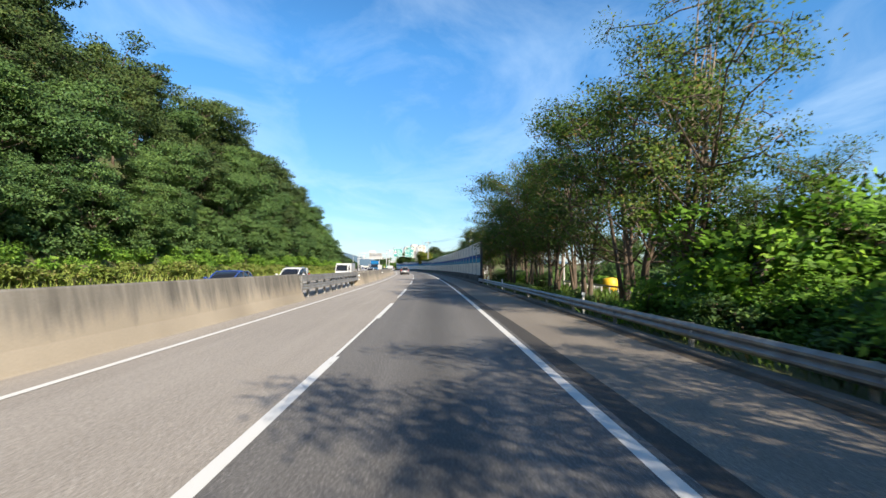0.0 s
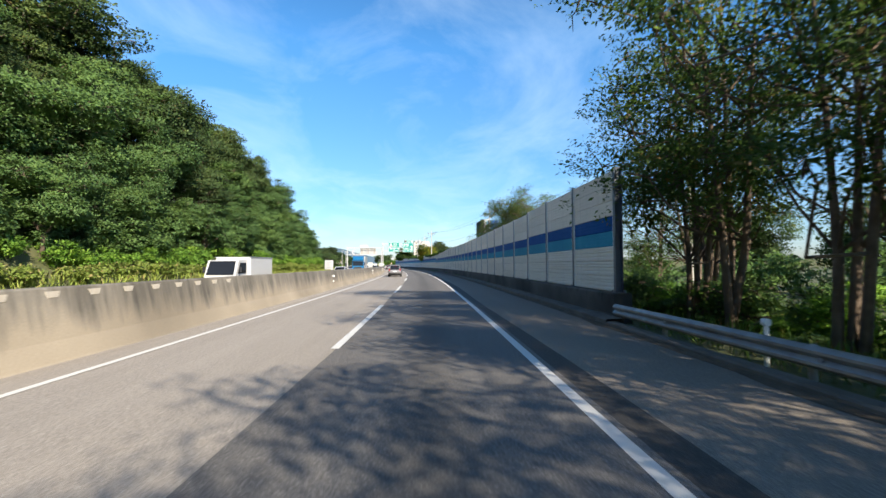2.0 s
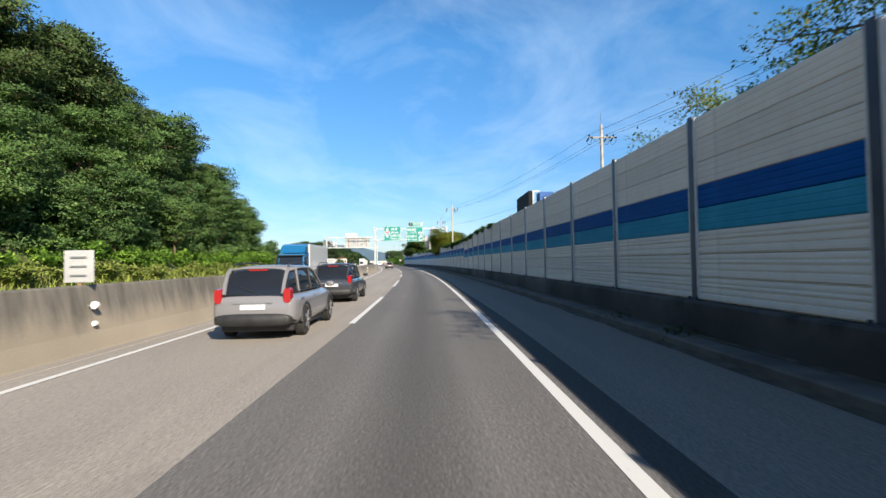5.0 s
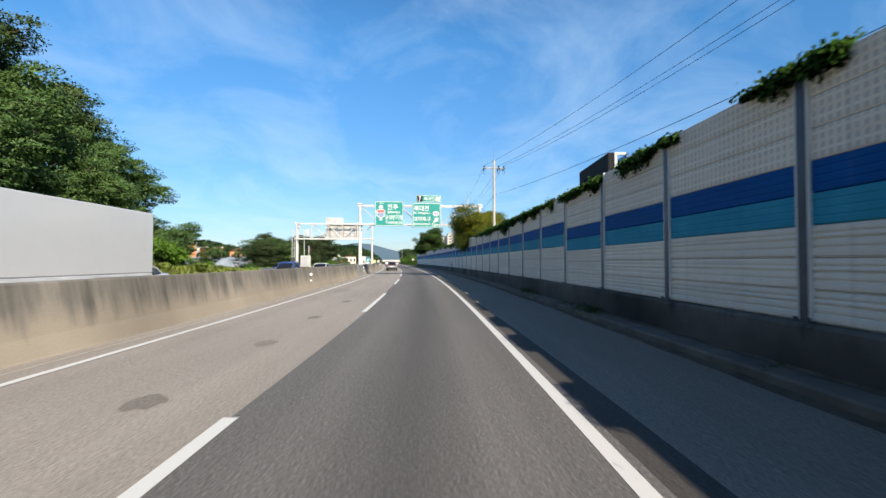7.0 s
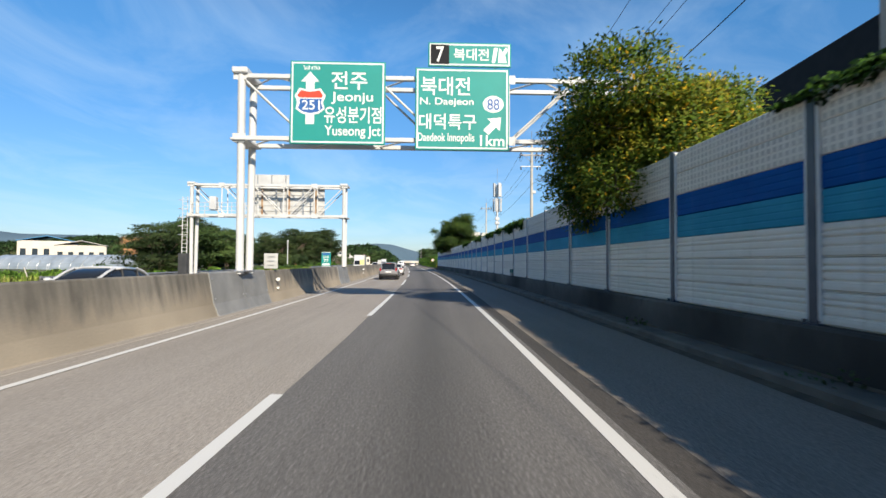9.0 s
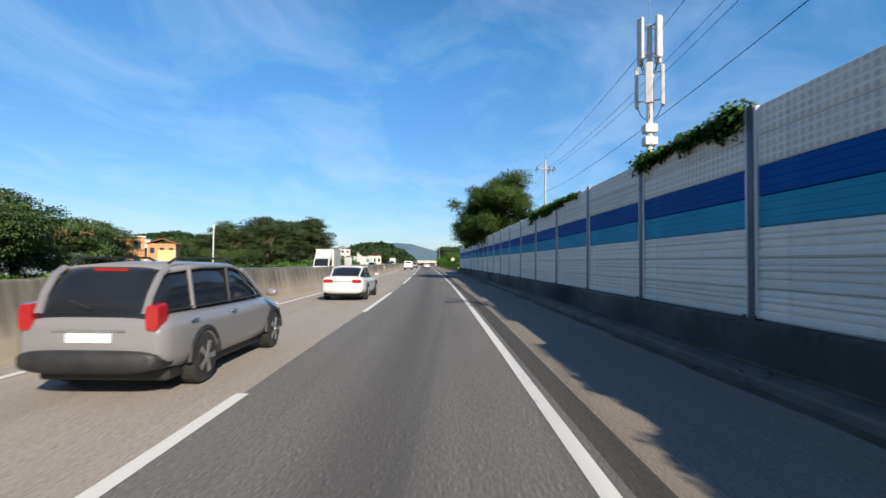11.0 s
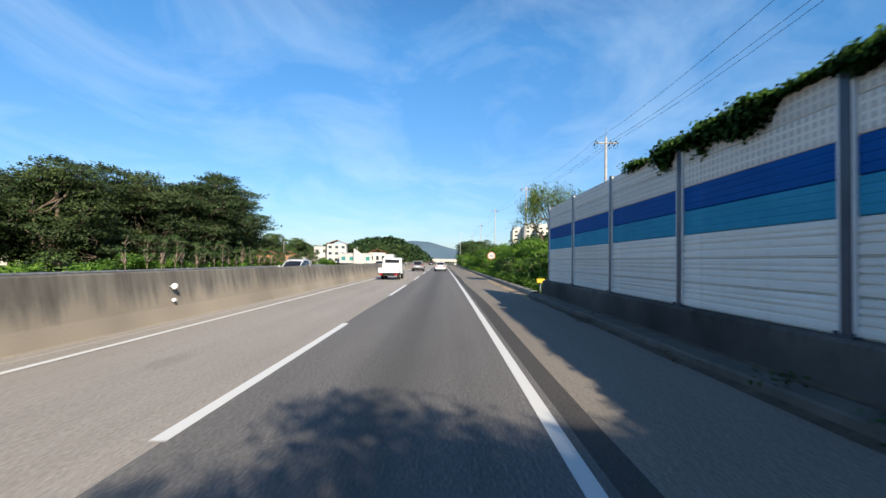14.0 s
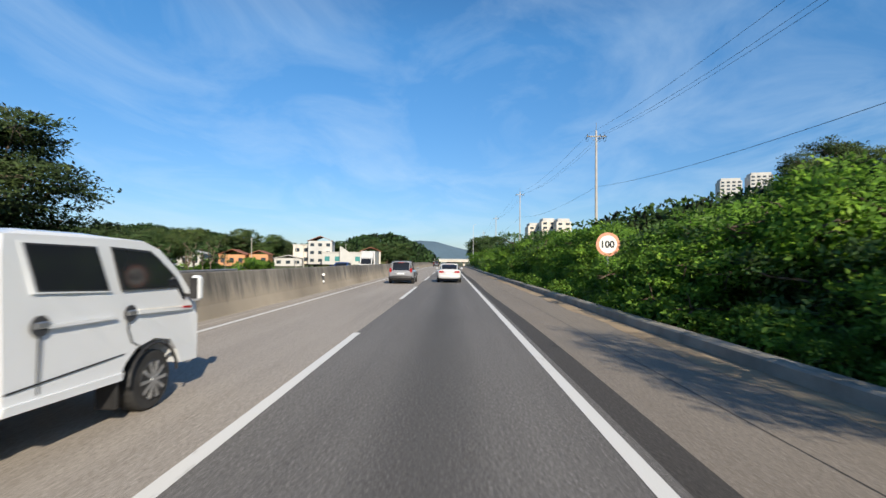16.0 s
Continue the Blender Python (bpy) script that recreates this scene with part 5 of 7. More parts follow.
    flat(p, "number_field", [(-0.12, 8.76), (0.52, 8.76), (0.52, 9.44), (-0.12, 9.44)], M_SIGNBLACK, -0.005)
    lettering(p, "7", 0.07, 0.34, 8.83, 9.37, M_SIGNWHITE, -0.010)
    lettering(p, "북대전", 0.68, 1.88, 8.90, 9.32, M_SIGNWHITE)
    flat(p, "exit_mark", [(1.98, 8.84), (2.10, 8.84), (2.20, 9.36), (2.06, 9.36)], M_SIGNWHITE)
    flat(p, "exit_mark", [(2.20, 8.84), (2.50, 8.84), (2.44, 9.12), (2.56, 9.30), (2.46, 9.38), (2.36, 9.20), (2.26, 9.36), (2.24, 9.36)], M_SIGNWHITE)
    for x in (0.3, 2.1):
        part("bracket", box(x - 0.03, x + 0.03, -0.68, -0.60, 8.4, 9.45, 0), M_STEEL, g)
    for x in (-4.2, -2.3, 0.0, 2.0):
        part("bracket", box(x - 0.04, x + 0.04, -0.68, -0.62, 5.95, 8.5, 0), M_STEEL, g)


sign_gantry()


def opposite_gantry():
    g = thing("opposite_gantry", stand(188.3, 0, 0), "white truss gantry seen from behind with bare sign backs", "gantry")
    truss(g, -17.95, -6.35, 5.12, 7.45, -0.55, 0.55, 5, 0.085, 0.05, M_WHITESTEEL)
    for x in (-17.9, -6.42):
        for y in (-0.5, 0.5):
            part("post", tube([(x, y * 0.65, 1.26 if x > -10 else -0.5), (x, y, 7.5)], 0.13, 12), M_WHITESTEEL, g)
        part("cap", box(x - 0.28, x + 0.28, -0.72, 0.72, 7.46, 7.64, 0.03), M_WHITESTEEL, g)
        part("collar", box(x - 0.28, x + 0.28, -0.7, 0.7, 5.0, 5.1, 0.02), M_WHITESTEEL, g)
    part("sign_back", box(-13.65, -8.15, 0.78, 0.84, 5.06, 7.52, 0.01), M_SIGNBACK, g, "bare grey back of a large sign")
    part("sign_back", box(-13.68, -10.95, 0.78, 0.84, 7.68, 8.52, 0.01), M_SIGNBACK, g, "bare grey back of a small sign")
    for k in range(6):
        part("stiffener", box(-13.6, -8.2, 0.72, 0.775, 5.2 + 0.42 * k, 5.27 + 0.42 * k, 0), M_SIGNBACK, g)
    for x, m in ((-13.0, M_RUST), (-11.9, M_STEEL), (-10.9, M_RUST), (-9.8, M_STEEL), (-8.8, M_RUST)):
        part("bracket", box(x - 0.06, x + 0.06, 0.62, 0.715, 5.1, 7.5, 0), m, g, "rusty steel bracket" if m is M_RUST else "")
    for x in (-13.4, -12.3, -11.2):
        part("bracket", box(x - 0.03, x + 0.03, 0.72, 0.775, 7.3, 8.5, 0), M_STEEL, g)
    # maintenance walkway rail
    for z in (5.45, 5.75, 6.05):
        part("hand_rail", tube([(-17.8, -0.75, z), (-13.6, -0.75, z)], 0.02, 6), M_WHITESTEEL, g)
    for k in range(6):
        x = -17.8 + k
        part("rail_post", tube([(x, -0.75, 5.15), (x, -0.75, 6.08)], 0.022, 6), M_WHITESTEEL, g)
    part("camera_box", box(-16.4, -15.9, -1.0, -0.5, 5.5, 6.5, 0.04), M_GREYSTEEL, g, "grey roadside equipment box")
    part("camera_box", box(-15.2, -14.3, -1.1, -0.3, 4.95, 5.2, 0.03), M_GREYSTEEL, g)
    # caged ladder at the far post, with a dark cabinet below
    for x in (-18.55, -18.18):
        part("ladder_rail", tube([(x, -0.5, 2.2), (x, -0.5, 6.5)], 0.03, 6), M_WHITESTEEL, g)
    for k in range(15):
        z = 2.35 + 0.29 * k
        part("rung", tube([(-18.55, -0.5, z), (-18.18, -0.5, z)], 0.018, 6), M_WHITESTEEL, g)
    for k in range(5):
        z = 3.6 + 0.65 * k
        part("cage_hoop", tube([(-18.55, -0.5, z), (-18.7, -0.85, z), (-18.35, -1.1, z), (-18.05, -0.85, z), (-18.18, -0.5, z)], 0.016, 5), M_WHITESTEEL, g)
    part("cabinet", box(-18.7, -18.1, -0.75, -0.2, -0.3, 2.2, 0.03), M_DARKSTEEL, g, "dark grey equipment cabinet")


opposite_gantry()


# steel cladding round the gantry posts on the median barrier
def cladding(s0, s1):
    skin = [(-6.14, 0.0), (-6.205, 0.03), (-6.345, 0.36), (-6.515, 1.25), (-6.55, 1.30), (-6.79, 1.30), (-6.825, 1.25), (-6.995, 0.36), (-7.135, 0.03), (-7.20, 0.0)]
    c = thing("barrier_cladding", Matrix.Identity(4), "dull grey sheet steel cladding on the median barrier", "cladding", "barrier claddings")
    mid = 0.5 * (s0 + s1)
    for a, b in ((s0, mid - 0.01), (mid + 0.01, s1)):
        ribbon("sheet", skin, a, b, M_GREYCLAD, 1.2, closed=True, parent=c)
        for s in (a + 0.12, b - 0.12):
            for z, u in ((0.5, -6.372), (1.1, -6.486)):
                part("bolt", tube([at(s, u - 0.01, z), at(s, u + 0.018, z)], 0.025, 8), M_STEEL, c)


M_GREYCLAD = plain("dull_grey_sheet", (0.21, 0.21, 0.205), (0.29, 0.285, 0.275), 1.2, 0.6, 0.15, 30, 0.1)
cladding(165.2, 170.0)
cladding(185.9, 190.4)


def w_beam(name, s0, s1, u, z, material, parent=None, facing=-1):
    """A two-wave guardrail beam, facing the road."""
    prof = [(0.0, 0.0), (-0.03, 0.015), (-0.08, 0.06), (-0.08, 0.10), (-0.03, 0.145), (-0.015, 0.16), (-0.03, 0.175), (-0.08, 0.22), (-0.08, 0.26), (-0.03, 0.305), (0.0, 0.32)]
    back = [(x + 0.008, zz) for x, zz in reversed(prof)]
    return ribbon(name, [(u - facing * x, z + zz) for x, zz in prof + back], s0, s1, material, 4.0, closed=True, parent=parent)


gr = thing("guardrail", Matrix.Identity(4), "weathered two-wave steel guardrail beside the shoulder", "guardrail")
for k in range(21):
    a = -50 + 4.1 * k
    w_beam("beam", a, min(a + 4.1, 34.9), 5.22 + 0.004 * (k % 2), 0.20, M_RAIL, gr)
    bm = tube([at(a + 0.4, 5.34, -0.9), at(a + 0.4, 5.34, 0.50)], 0.06, 10)
    part("post", bm, M_RAIL, gr)
    part("spacer", tube([at(a + 0.4, 5.24, 0.36), at(a + 0.4, 5.34, 0.36)], 0.05, 8), M_RAIL, gr)
    part("joint_bolt", tube([at(a + 0.05, 5.13, 0.36), at(a + 0.05, 5.17, 0.36)], 0.03, 8), M_STEEL, gr)
for s in (2.5, 21.0, 29.2):
    d = thing("delineator_post", stand(s, 5.34, -0.2), "white delineator post behind the guardrail", "delineator", "delineators")
    part("post", tube([(0, 0, -0.5), (0, 0, 0.92)], 0.035, 8), M_REFLECT, d)
    part("reflector", tube([(0, -0.05, 0.90), (0, 0.05, 0.90)], 0.06, 12), M_REFLECT, d)

mr = thing("median_guardrail", Matrix.Identity(4), "double steel guardrail closing a gap in the median barrier", "guardrail")
for u, f in ((-6.42, 1), (-6.98, -1)):
    ribbon("top_beam", [(u - 0.02 * f, 0.90), (u + 0.06 * f, 0.90), (u + 0.07 * f, 0.96), (u + 0.05 * f, 1.06), (u + 0.07 * f, 1.14), (u + 0.06 * f, 1.20), (u - 0.02 * f, 1.20)], 9.2, 28.6, M_RAIL, 2.0, closed=True, parent=mr)
    ribbon("low_beam", [(u - 0.02 * f, 0.48), (u + 0.06 * f, 0.48), (u + 0.075 * f, 0.55), (u + 0.05 * f, 0.61), (u + 0.075 * f, 0.67), (u + 0.06 * f, 0.74), (u - 0.02 * f, 0.74)], 9.2, 28.6, M_RAIL, 2.0, closed=True, parent=mr)
for k in range(10):
    s = 9.7 + 2.03 * k
    part("post", tube([at(s, -6.7, 0), at(s, -6.7, 1.16)], 0.075, 10), M_RAIL, mr)
    part("foot", tube([at(s, -6.7, 0), at(s, -6.7, 0.03)], 0.15, 10), M_RAIL, mr)
    for z in (0.62, 1.05):
        part("spacer", tube([at(s, -6.96, z), at(s, -6.44, z)], 0.05, 8), M_RAIL, mr)
for s in (14.6, 28.3):
    part("end_plate", box(-0.33, 0.33, -0.02, 0.02, 0.4, 1.18, 0), M_RAIL, mr).matrix_basis = stand(s if s > 20 else 9.3, -6.7, 0)

# markers and small signs on the median barrier
for s in (28.9, 55.3, 85.8, 112.3, 140.9, 171.2, 200.8, 229.5, 259.4, 310.0):
    m = thing("barrier_marker", stand(s, -6.50, 0), "round white reflector marker on the median barrier", "reflector", "reflector markers")
    part("arm", tube([(-0.02, 0, 0.86), (0.14, 0, 0.88)], 0.025, 8), M_STEEL, m)
    part("reflector", tube([(0.16, -0.03, 0.88), (0.16, 0.03, 0.88)], 0.075, 14), M_REFLECT, m)
    part("lower_reflector", tube([(0.16, -0.03, 0.52), (0.16, 0.03, 0.52)], 0.05, 12), M_REFLECT, m)
    part("lower_arm", tube([(0.05, 0, 0.52), (0.16, 0, 0.52)], 0.02, 8), M_STEEL, m)
for s in (55.3, 85.8, 112.3, 140.9, 171.2, 229.6):
    m = thing("median_sign", stand(s, -6.67, 1.27), "bare grey back of a square sign on the median barrier", "sign", "sign backs on the median")
    part("plate", box(-0.29, 0.29, 0.02, 0.035, 0.06, 0.70, 0.004), M_SIGNBACK, m)
    part("post", box(-0.03, 0.03, 0.036, 0.07, -0.02, 0.62, 0.004), M_RUST, m)
    for z in (0.2, 0.38, 0.56):
        part("bracket", box(-0.16, 0.16, -0.002, 0.019, z - 0.018, z + 0.018, 0), M_STEEL, m)
m = thing("distance_sign", stand(182.5, -6.67, 1.27), "small green distance sign on the median barrier", "sign")
part("plate", box(-0.30, 0.30, 0, 0.02, 0.06, 1.00, 0.006), M_SIGN, m)
for z in (0.06, 0.97):
    flat(m, "border", [(-0.29, z), (0.29, z), (0.29, z + 0.03), (-0.29, z + 0.03)], M_SIGNWHITE)
lettering(m, "77", -0.17, 0.17, 0.32, 0.54, M_SIGNWHITE)
lettering(m, "전주", -0.20, 0.20, 0.58, 0.75, M_SIGNWHITE)
flat(m, "blue_band", [(-0.24, 0.80), (0.24, 0.80), (0.24, 0.93), (-0.24, 0.93)], M_SIGNBLUE)
flat(m, "white_band", [(-0.24, 0.13), (0.24, 0.13), (0.24, 0.25), (-0.24, 0.25)], M_SIGNWHITE)
for x in (-0.2, 0.2):
    part("leg", box(x - 0.02, x + 0.02, 0.02, 0.05, -0.02, 0.6, 0), M_STEEL, m)
m = thing("yellow_sign", stand(202.3, -6.67, 1.27), "small pale yellow sign on the median barrier", "sign")
part("plate", box(-0.24, 0.24, 0, 0.02, 0.06, 0.62, 0.006), plain("pale_yellow_sheet", (0.62, 0.52, 0.22), (0.72, 0.62, 0.30), 2, 0.5), m)
part("post", box(-0.03, 0.03, 0.02, 0.05, -0.02, 0.5, 0), M_STEEL, m)

# kilometre plate on the noise barrier's base
m = thing("kilometre_plate", stand(181.0, 5.40, 0.80), "green kilometre plate at the foot of the noise barrier", "sign")
part("plate", box(-0.16, 0.16, 0, 0.015, 0.22, 0.44, 0.004), M_SIGN, m)
part("lower_plate", box(-0.16, 0.16, 0, 0.015, 0.02, 0.20, 0.004), M_SIGNWHITE, m)
lettering(m, "52", -0.11, 0.11, 0.26, 0.40, M_SIGNWHITE)
lettering(m, ".0", -0.09, 0.09, 0.04, 0.17, M_SIGNBLACK)
part("stake", box(-0.015, 0.015, 0.015, 0.04, 0.0, 0.45, 0), M_STEEL, m)

# speed limit sign
m = thing("speed_limit_sign", stand(303.5, 6.37, 0), "round white speed limit sign with a worn red ring", "sign")
part("post", tube([(0, 0.04, 0.1), (0, 0.04, 2.7)], 0.035, 10), M_STEEL, m)
flat(m, "plate", disc(0, 2.33, 0.46), plain("faded_red_ring", (0.62, 0.24, 0.15), (0.70, 0.32, 0.2), 5.0, 0.5), -0.004, 0.02)
flat(m, "face", disc(0, 2.33, 0.345), M_SIGNWHITE, -0.009, 0.004)
lettering(m, "100", -0.245, 0.245, 2.19, 2.47, M_SIGNBLACK, -0.012, "lettering", 0.03)

# yellow box at the end of the noise barrier, and the drain
m = thing("yellow_box", stand(270.5, 5.45, 0.2), "small yellow sand box on a post by the kerb", "box")
part("box", box(-0.19, 0.19, -0.12, 0.12, 0.42, 0.63, 0.015), M_YELLOW, m)
part("post", tube([(0, 0, -0.1), (0, 0, 0.42)], 0.03, 8), M_STEEL, m)
m = thing("drain_grate", stand(272.6, 4.55, 0.004), "dark iron drain grate in the shoulder", "drain")
# a flat black sheet stands in for the shade down the drain
part("pit", box(-0.28, 0.28, -0.5, 0.5, -0.02, 0.004, 0), M_SIGNBLACK, m)
for k in range(13):
    y = -0.47 + 0.078 * k
    part("bar", box(-0.28, 0.28, y - 0.018, y + 0.018, 0.006, 0.02, 0), M_DARKSTEEL, m)
for x in (-0.28, 0.26):
    part("frame_bar", box(x, x + 0.03, -0.5, 0.5, 0.006, 0.024, 0), M_DARKSTEEL, m)

# dark repair patches in the pale lane
M_PATCH = asphalt("asphalt_patch", (0.169, 0.146, 0.124), (0.250, 0.219, 0.186), (0.405, 0.365, 0.324), 0.5)


def patch(s, u, w, l, seed):
    w, l = 0.8 * w, 0.8 * l
    rng = np.random.default_rng(seed)
    pts = []
    for k in range(14):
        a = 2 * math.pi * k / 14
        r = 1 + rng.uniform(-0.22, 0.22)
        pts.append(at(s + 0.5 * l * r * math.sin(a), u + 0.5 * w * r * math.cos(a), 0.005))
    tagged(mesh_object("road_patch", pts, [tuple(range(14))], M_PATCH, uvs=[(p.x, p.y) for p in pts]), "dark worn repair patch in the asphalt", "road patch", "repair patches", "structure")


for k, (s, u, w, l) in enumerate(((118.6, -3.0, 0.55, 0.8), (122.6, -3.0, 0.5, 0.9), (127.0, -3.05, 0.5, 1.0), (132.4, -3.0, 0.5, 1.2), (115.9, -2.3, 0.16, 0.25), (60.0, -2.9, 0.25, 0.5))):
    patch(s, u, w, l, k)

# ---- power line, antenna and lamps ----


def utility_pole(s, u, ground, arm_z, top, label, lower=False, turn=0.0):
    p = thing("utility_pole", stand(s, u, 0, turn), label, "utility pole", "power line poles")
    part("pole", tube([(0, 0, ground), (0, 0, top - 1.2), (0, 0, top)], [0.17, 0.11, 0.10], 12), M_CONCPOLE, p)
    part("crossarm", box(-1.05, 1.05, -0.15, -0.09, arm_z - 0.035, arm_z + 0.035, 0.01), M_CONCPOLE, p)
    part("crossarm", box(-1.05, 1.05, 0.09, 0.15, arm_z - 0.035, arm_z + 0.035, 0.01), M_CONCPOLE, p)
    part("spike", tube([(0, 0, top), (0, 0, top + 0.9)], 0.03, 6), M_STEEL, p)
    for x in (-0.95, 0.45, 0.95):
        part("insulator", tube([(x, 0, arm_z + 0.05), (x, 0, arm_z + 0.14), (x, 0, arm_z + 0.24)], [0.05, 0.075, 0.04], 8), M_BLACK, p)
    for side in (-1, 1):
        part("brace", tube([(side * 0.75, -0.12, arm_z - 0.03), (side * 0.09, -0.12, arm_z - 0.62)], 0.022, 6), M_STEEL, p)
        for x in (-0.95, 0.45, 0.95):
            part("strain_insulator", tube([(x, side * 0.16, arm_z - 0.02), (x, side * 0.36, arm_z - 0.10), (x, side * 0.62, arm_z - 0.13)], [0.03, 0.065, 0.045], 7), M_BLACK, p)
            part("jumper", tube([(x, side * 0.62, arm_z - 0.13), (x, side * 0.3, arm_z - 0.48), (x, 0, arm_z - 0.55)], 0.014, 5), M_WIRE, p)
    if lower:
        part("lower_arm", box(-1.0, 0.8, -0.05, 0.05, arm_z - 1.05, arm_z - 0.97, 0.01), M_STEEL, p)
        for x in (-0.95, 0.5, 0.75):
            part("insulator", tube([(x, 0, arm_z - 1.3), (x, 0, arm_z - 1.05)], 0.05, 8), M_BLACK, p)
        part("clamp_box", box(0.05, 0.35, -0.12, 0.12, arm_z - 3.4, arm_z - 3.15, 0.02), M_GREYSTEEL, p)
    return p


POLES = ((60, 22, -1.0, 11.4, 12.4, False), (112, 14.2, -1.0, 11.0, 12.0, False), (158.1, 7.25, -1.0, 10.6, 11.4, False), (192.4, 9.3, -1.0, 11.2, 12.4, True), (242.0, 13.0, -0.8, 12.2, 13.2, False), (291.5, 15.8, 2.0, 12.96, 13.5, False), (337.6, 16.4, 2.5, 15.55, 16.2, False), (404, 17.9, 2.5, 18.4, 19.2, False), (470, 18.5, 1.5, 18.8, 19.6, False), (540, 19, 0, 18.5, 19.2, False))
for s, u, ground, arm, top, low in POLES:
    utility_pole(s, u, ground, arm, top, "concrete utility pole with a steel crossarm", low)


def wire(name, a, b, sag, radius=0.011):
    pts = [a.lerp(b, k / 14) - Vector((0, 0, 4 * sag * (k / 14) * (1 - k / 14))) for k in range(15)]
    tagged(part(name, tube(pts, radius, 5), M_WIRE, None), "black power cable strung between the poles", "cable", "power cables")


for (s0, u0, g0, z0, t0, l0), (s1, u1, g1, z1, t1, l1) in zip(POLES, POLES[1:]):
    for x in (-0.95, 0.45, 0.95):
        wire("power_cable", at(s0, u0 + x, z0 + 0.24), at(s1, u1 + x, z1 + 0.24), 0.018 * (s1 - s0))
    wire("power_cable", at(s0, u0, z0 - (2.6 if s0 < 250 else 5.6)), at(s1, u1, z1 - (2.6 if s1 < 250 else 5.6)), 0.015 * (s1 - s0), 0.014)

m = thing("phone_antenna", stand(208.0, 8.9, -0.9), "white mobile phone antenna mast behind the noise barrier", "antenna")
part("mast", tube([(0, 0, 0), (0, 0, 12.0)], [0.16, 0.10], 12), M_WHITESTEEL, m)
for z0, z1, off in ((10.55, 12.2, 0.4), (8.75, 10.35, 1.1)):
    for k in range(4):
        a = 1.57 * k + off
        q = part("panel", box(-0.14, 0.14, 0.40, 0.54, z0, z1, 0.03), M_WHITESTEEL, m)
        q.rotation_euler.z = a
        for z in (z0 + 0.25, z1 - 0.25):
            part("bracket", tube([(0, 0, z), (-0.42 * math.sin(a), 0.42 * math.cos(a), z)], 0.03, 6), M_STEEL, m)
        part("cable", tube([(-0.44 * math.sin(a), 0.44 * math.cos(a), z0), (-0.30 * math.sin(a), 0.30 * math.cos(a), z0 - 0.35), (-0.14 * math.sin(a), 0.14 * math.cos(a), z0 - 0.5)], 0.018, 5), M_WIRE, m)
part("whip", tube([(0, 0, 12.0), (0, 0, 14.0)], 0.02, 6), M_STEEL, m)
for z in (7.2, 7.7):
    part("unit", box(-0.25, 0.25, -0.2, 0.2, z, z + 0.35, 0.03), M_GREYSTEEL, m)

for s, u, h in ((207.6, -20.4, 7.2), (420.0, 7.1, 12.0)):
    m = thing("street_lamp", stand(s, u, 0), "slim pale street lamp with a short arm", "street lamp", "street lamps")
    part("pole", tube([(0, 0, -0.6 - 0.00008 * max(0, s - 400) ** 2), (0, 0, h)], [0.09, 0.05], 8), M_WHITESTEEL, m)
    part("arm", tube([(0, 0, h), (0.5, 0, h + 0.05)], 0.035, 6), M_WHITESTEEL, m)
    part("lamp_head", box(0.35, 0.85, -0.1, 0.1, h, h + 0.1, 0.02), M_GREYSTEEL, m)
m = thing("street_lamp", stand(248.0, -26.0, 0), "white pole with a small lamp head by the fields", "street lamp", "street lamps")
part("pole", tube([(0, 0, -1.0), (0, 0, 5.7)], 0.09, 8), M_WHITESTEEL, m)
part("lamp_head", tube([(0, 0, 5.5), (0, 0, 5.9)], 0.14, 10), M_WHITESTEEL, m)

for s, u, h in ((432, -61, 8.5), (438, -49, 6.5), (436, -46, 6.8), (452, -36, 7.5)):
    m = thing("street_lamp", stand(s, u, 0), "slim pale pole by the far houses", "street lamp", "street lamps")
    part("pole", tube([(0, 0, -1.2), (0, 0, h)], [0.13, 0.09], 8), M_CONCPOLE, m)
    part("arm", tube([(-0.5, 0, h - 0.3), (0.5, 0, h - 0.3)], 0.06, 6), M_STEEL, m)

# guardrail and low fence of the far verge
fr = thing("far_guardrail", Matrix.Identity(4), "steel guardrail along the opposite carriageway", "guardrail")
for a, b in ((176.0, 206.0), (240.0, 330.0)):
    k = a
    while k < b:
        w_beam("beam", k, min(k + 4.1, b), -19.9, 0.45, M_RAIL, fr, 1)
        part("post", tube([at(k + 0.3, -20.05, -0.3), at(k + 0.3, -20.05, 0.8)], 0.06, 8), M_RAIL, fr)
        k += 4.1

# the side road beyond the roadside trees
m = thing("water_tub", stand(24.2, 14.8, -0.35), "bright yellow plastic water tub by the side road", "tub")
part("tub", tube([(0, 0, 0.0), (0, 0, 0.55), (0, 0, 1.06), (0, 0, 1.12)], [0.60, 0.64, 0.61, 0.50], 20), M_YELLOW, m, smooth=True)
part("lid", tube([(0, 0, 1.10), (0, 0, 1.18)], [0.30, 0.28], 14), M_YELLOW, m)
f = thing("field_fence", Matrix.Identity(4), "low fence of pale posts and a rail by the side road", "fence")
for k in range(24):
    s = -2 + 1.6 * k
    part("post", tube([at(s, 13.2, -0.5), at(s, 13.2, 0.34)], 0.06, 7), M_CONCPOLE, f)
ribbon("rail", [(13.10, 0.22), (13.18, 0.22), (13.18, 0.34), (13.10, 0.34)], -2, 35, M_RAIL, 4.0, closed=True, parent=f)
tagged(ribbon("side_road", [(14.6, -0.36), (18.5, -0.36)], -40, 38, M_LEFT), "narrow grey side road beyond the trees", "road", kind="structure")

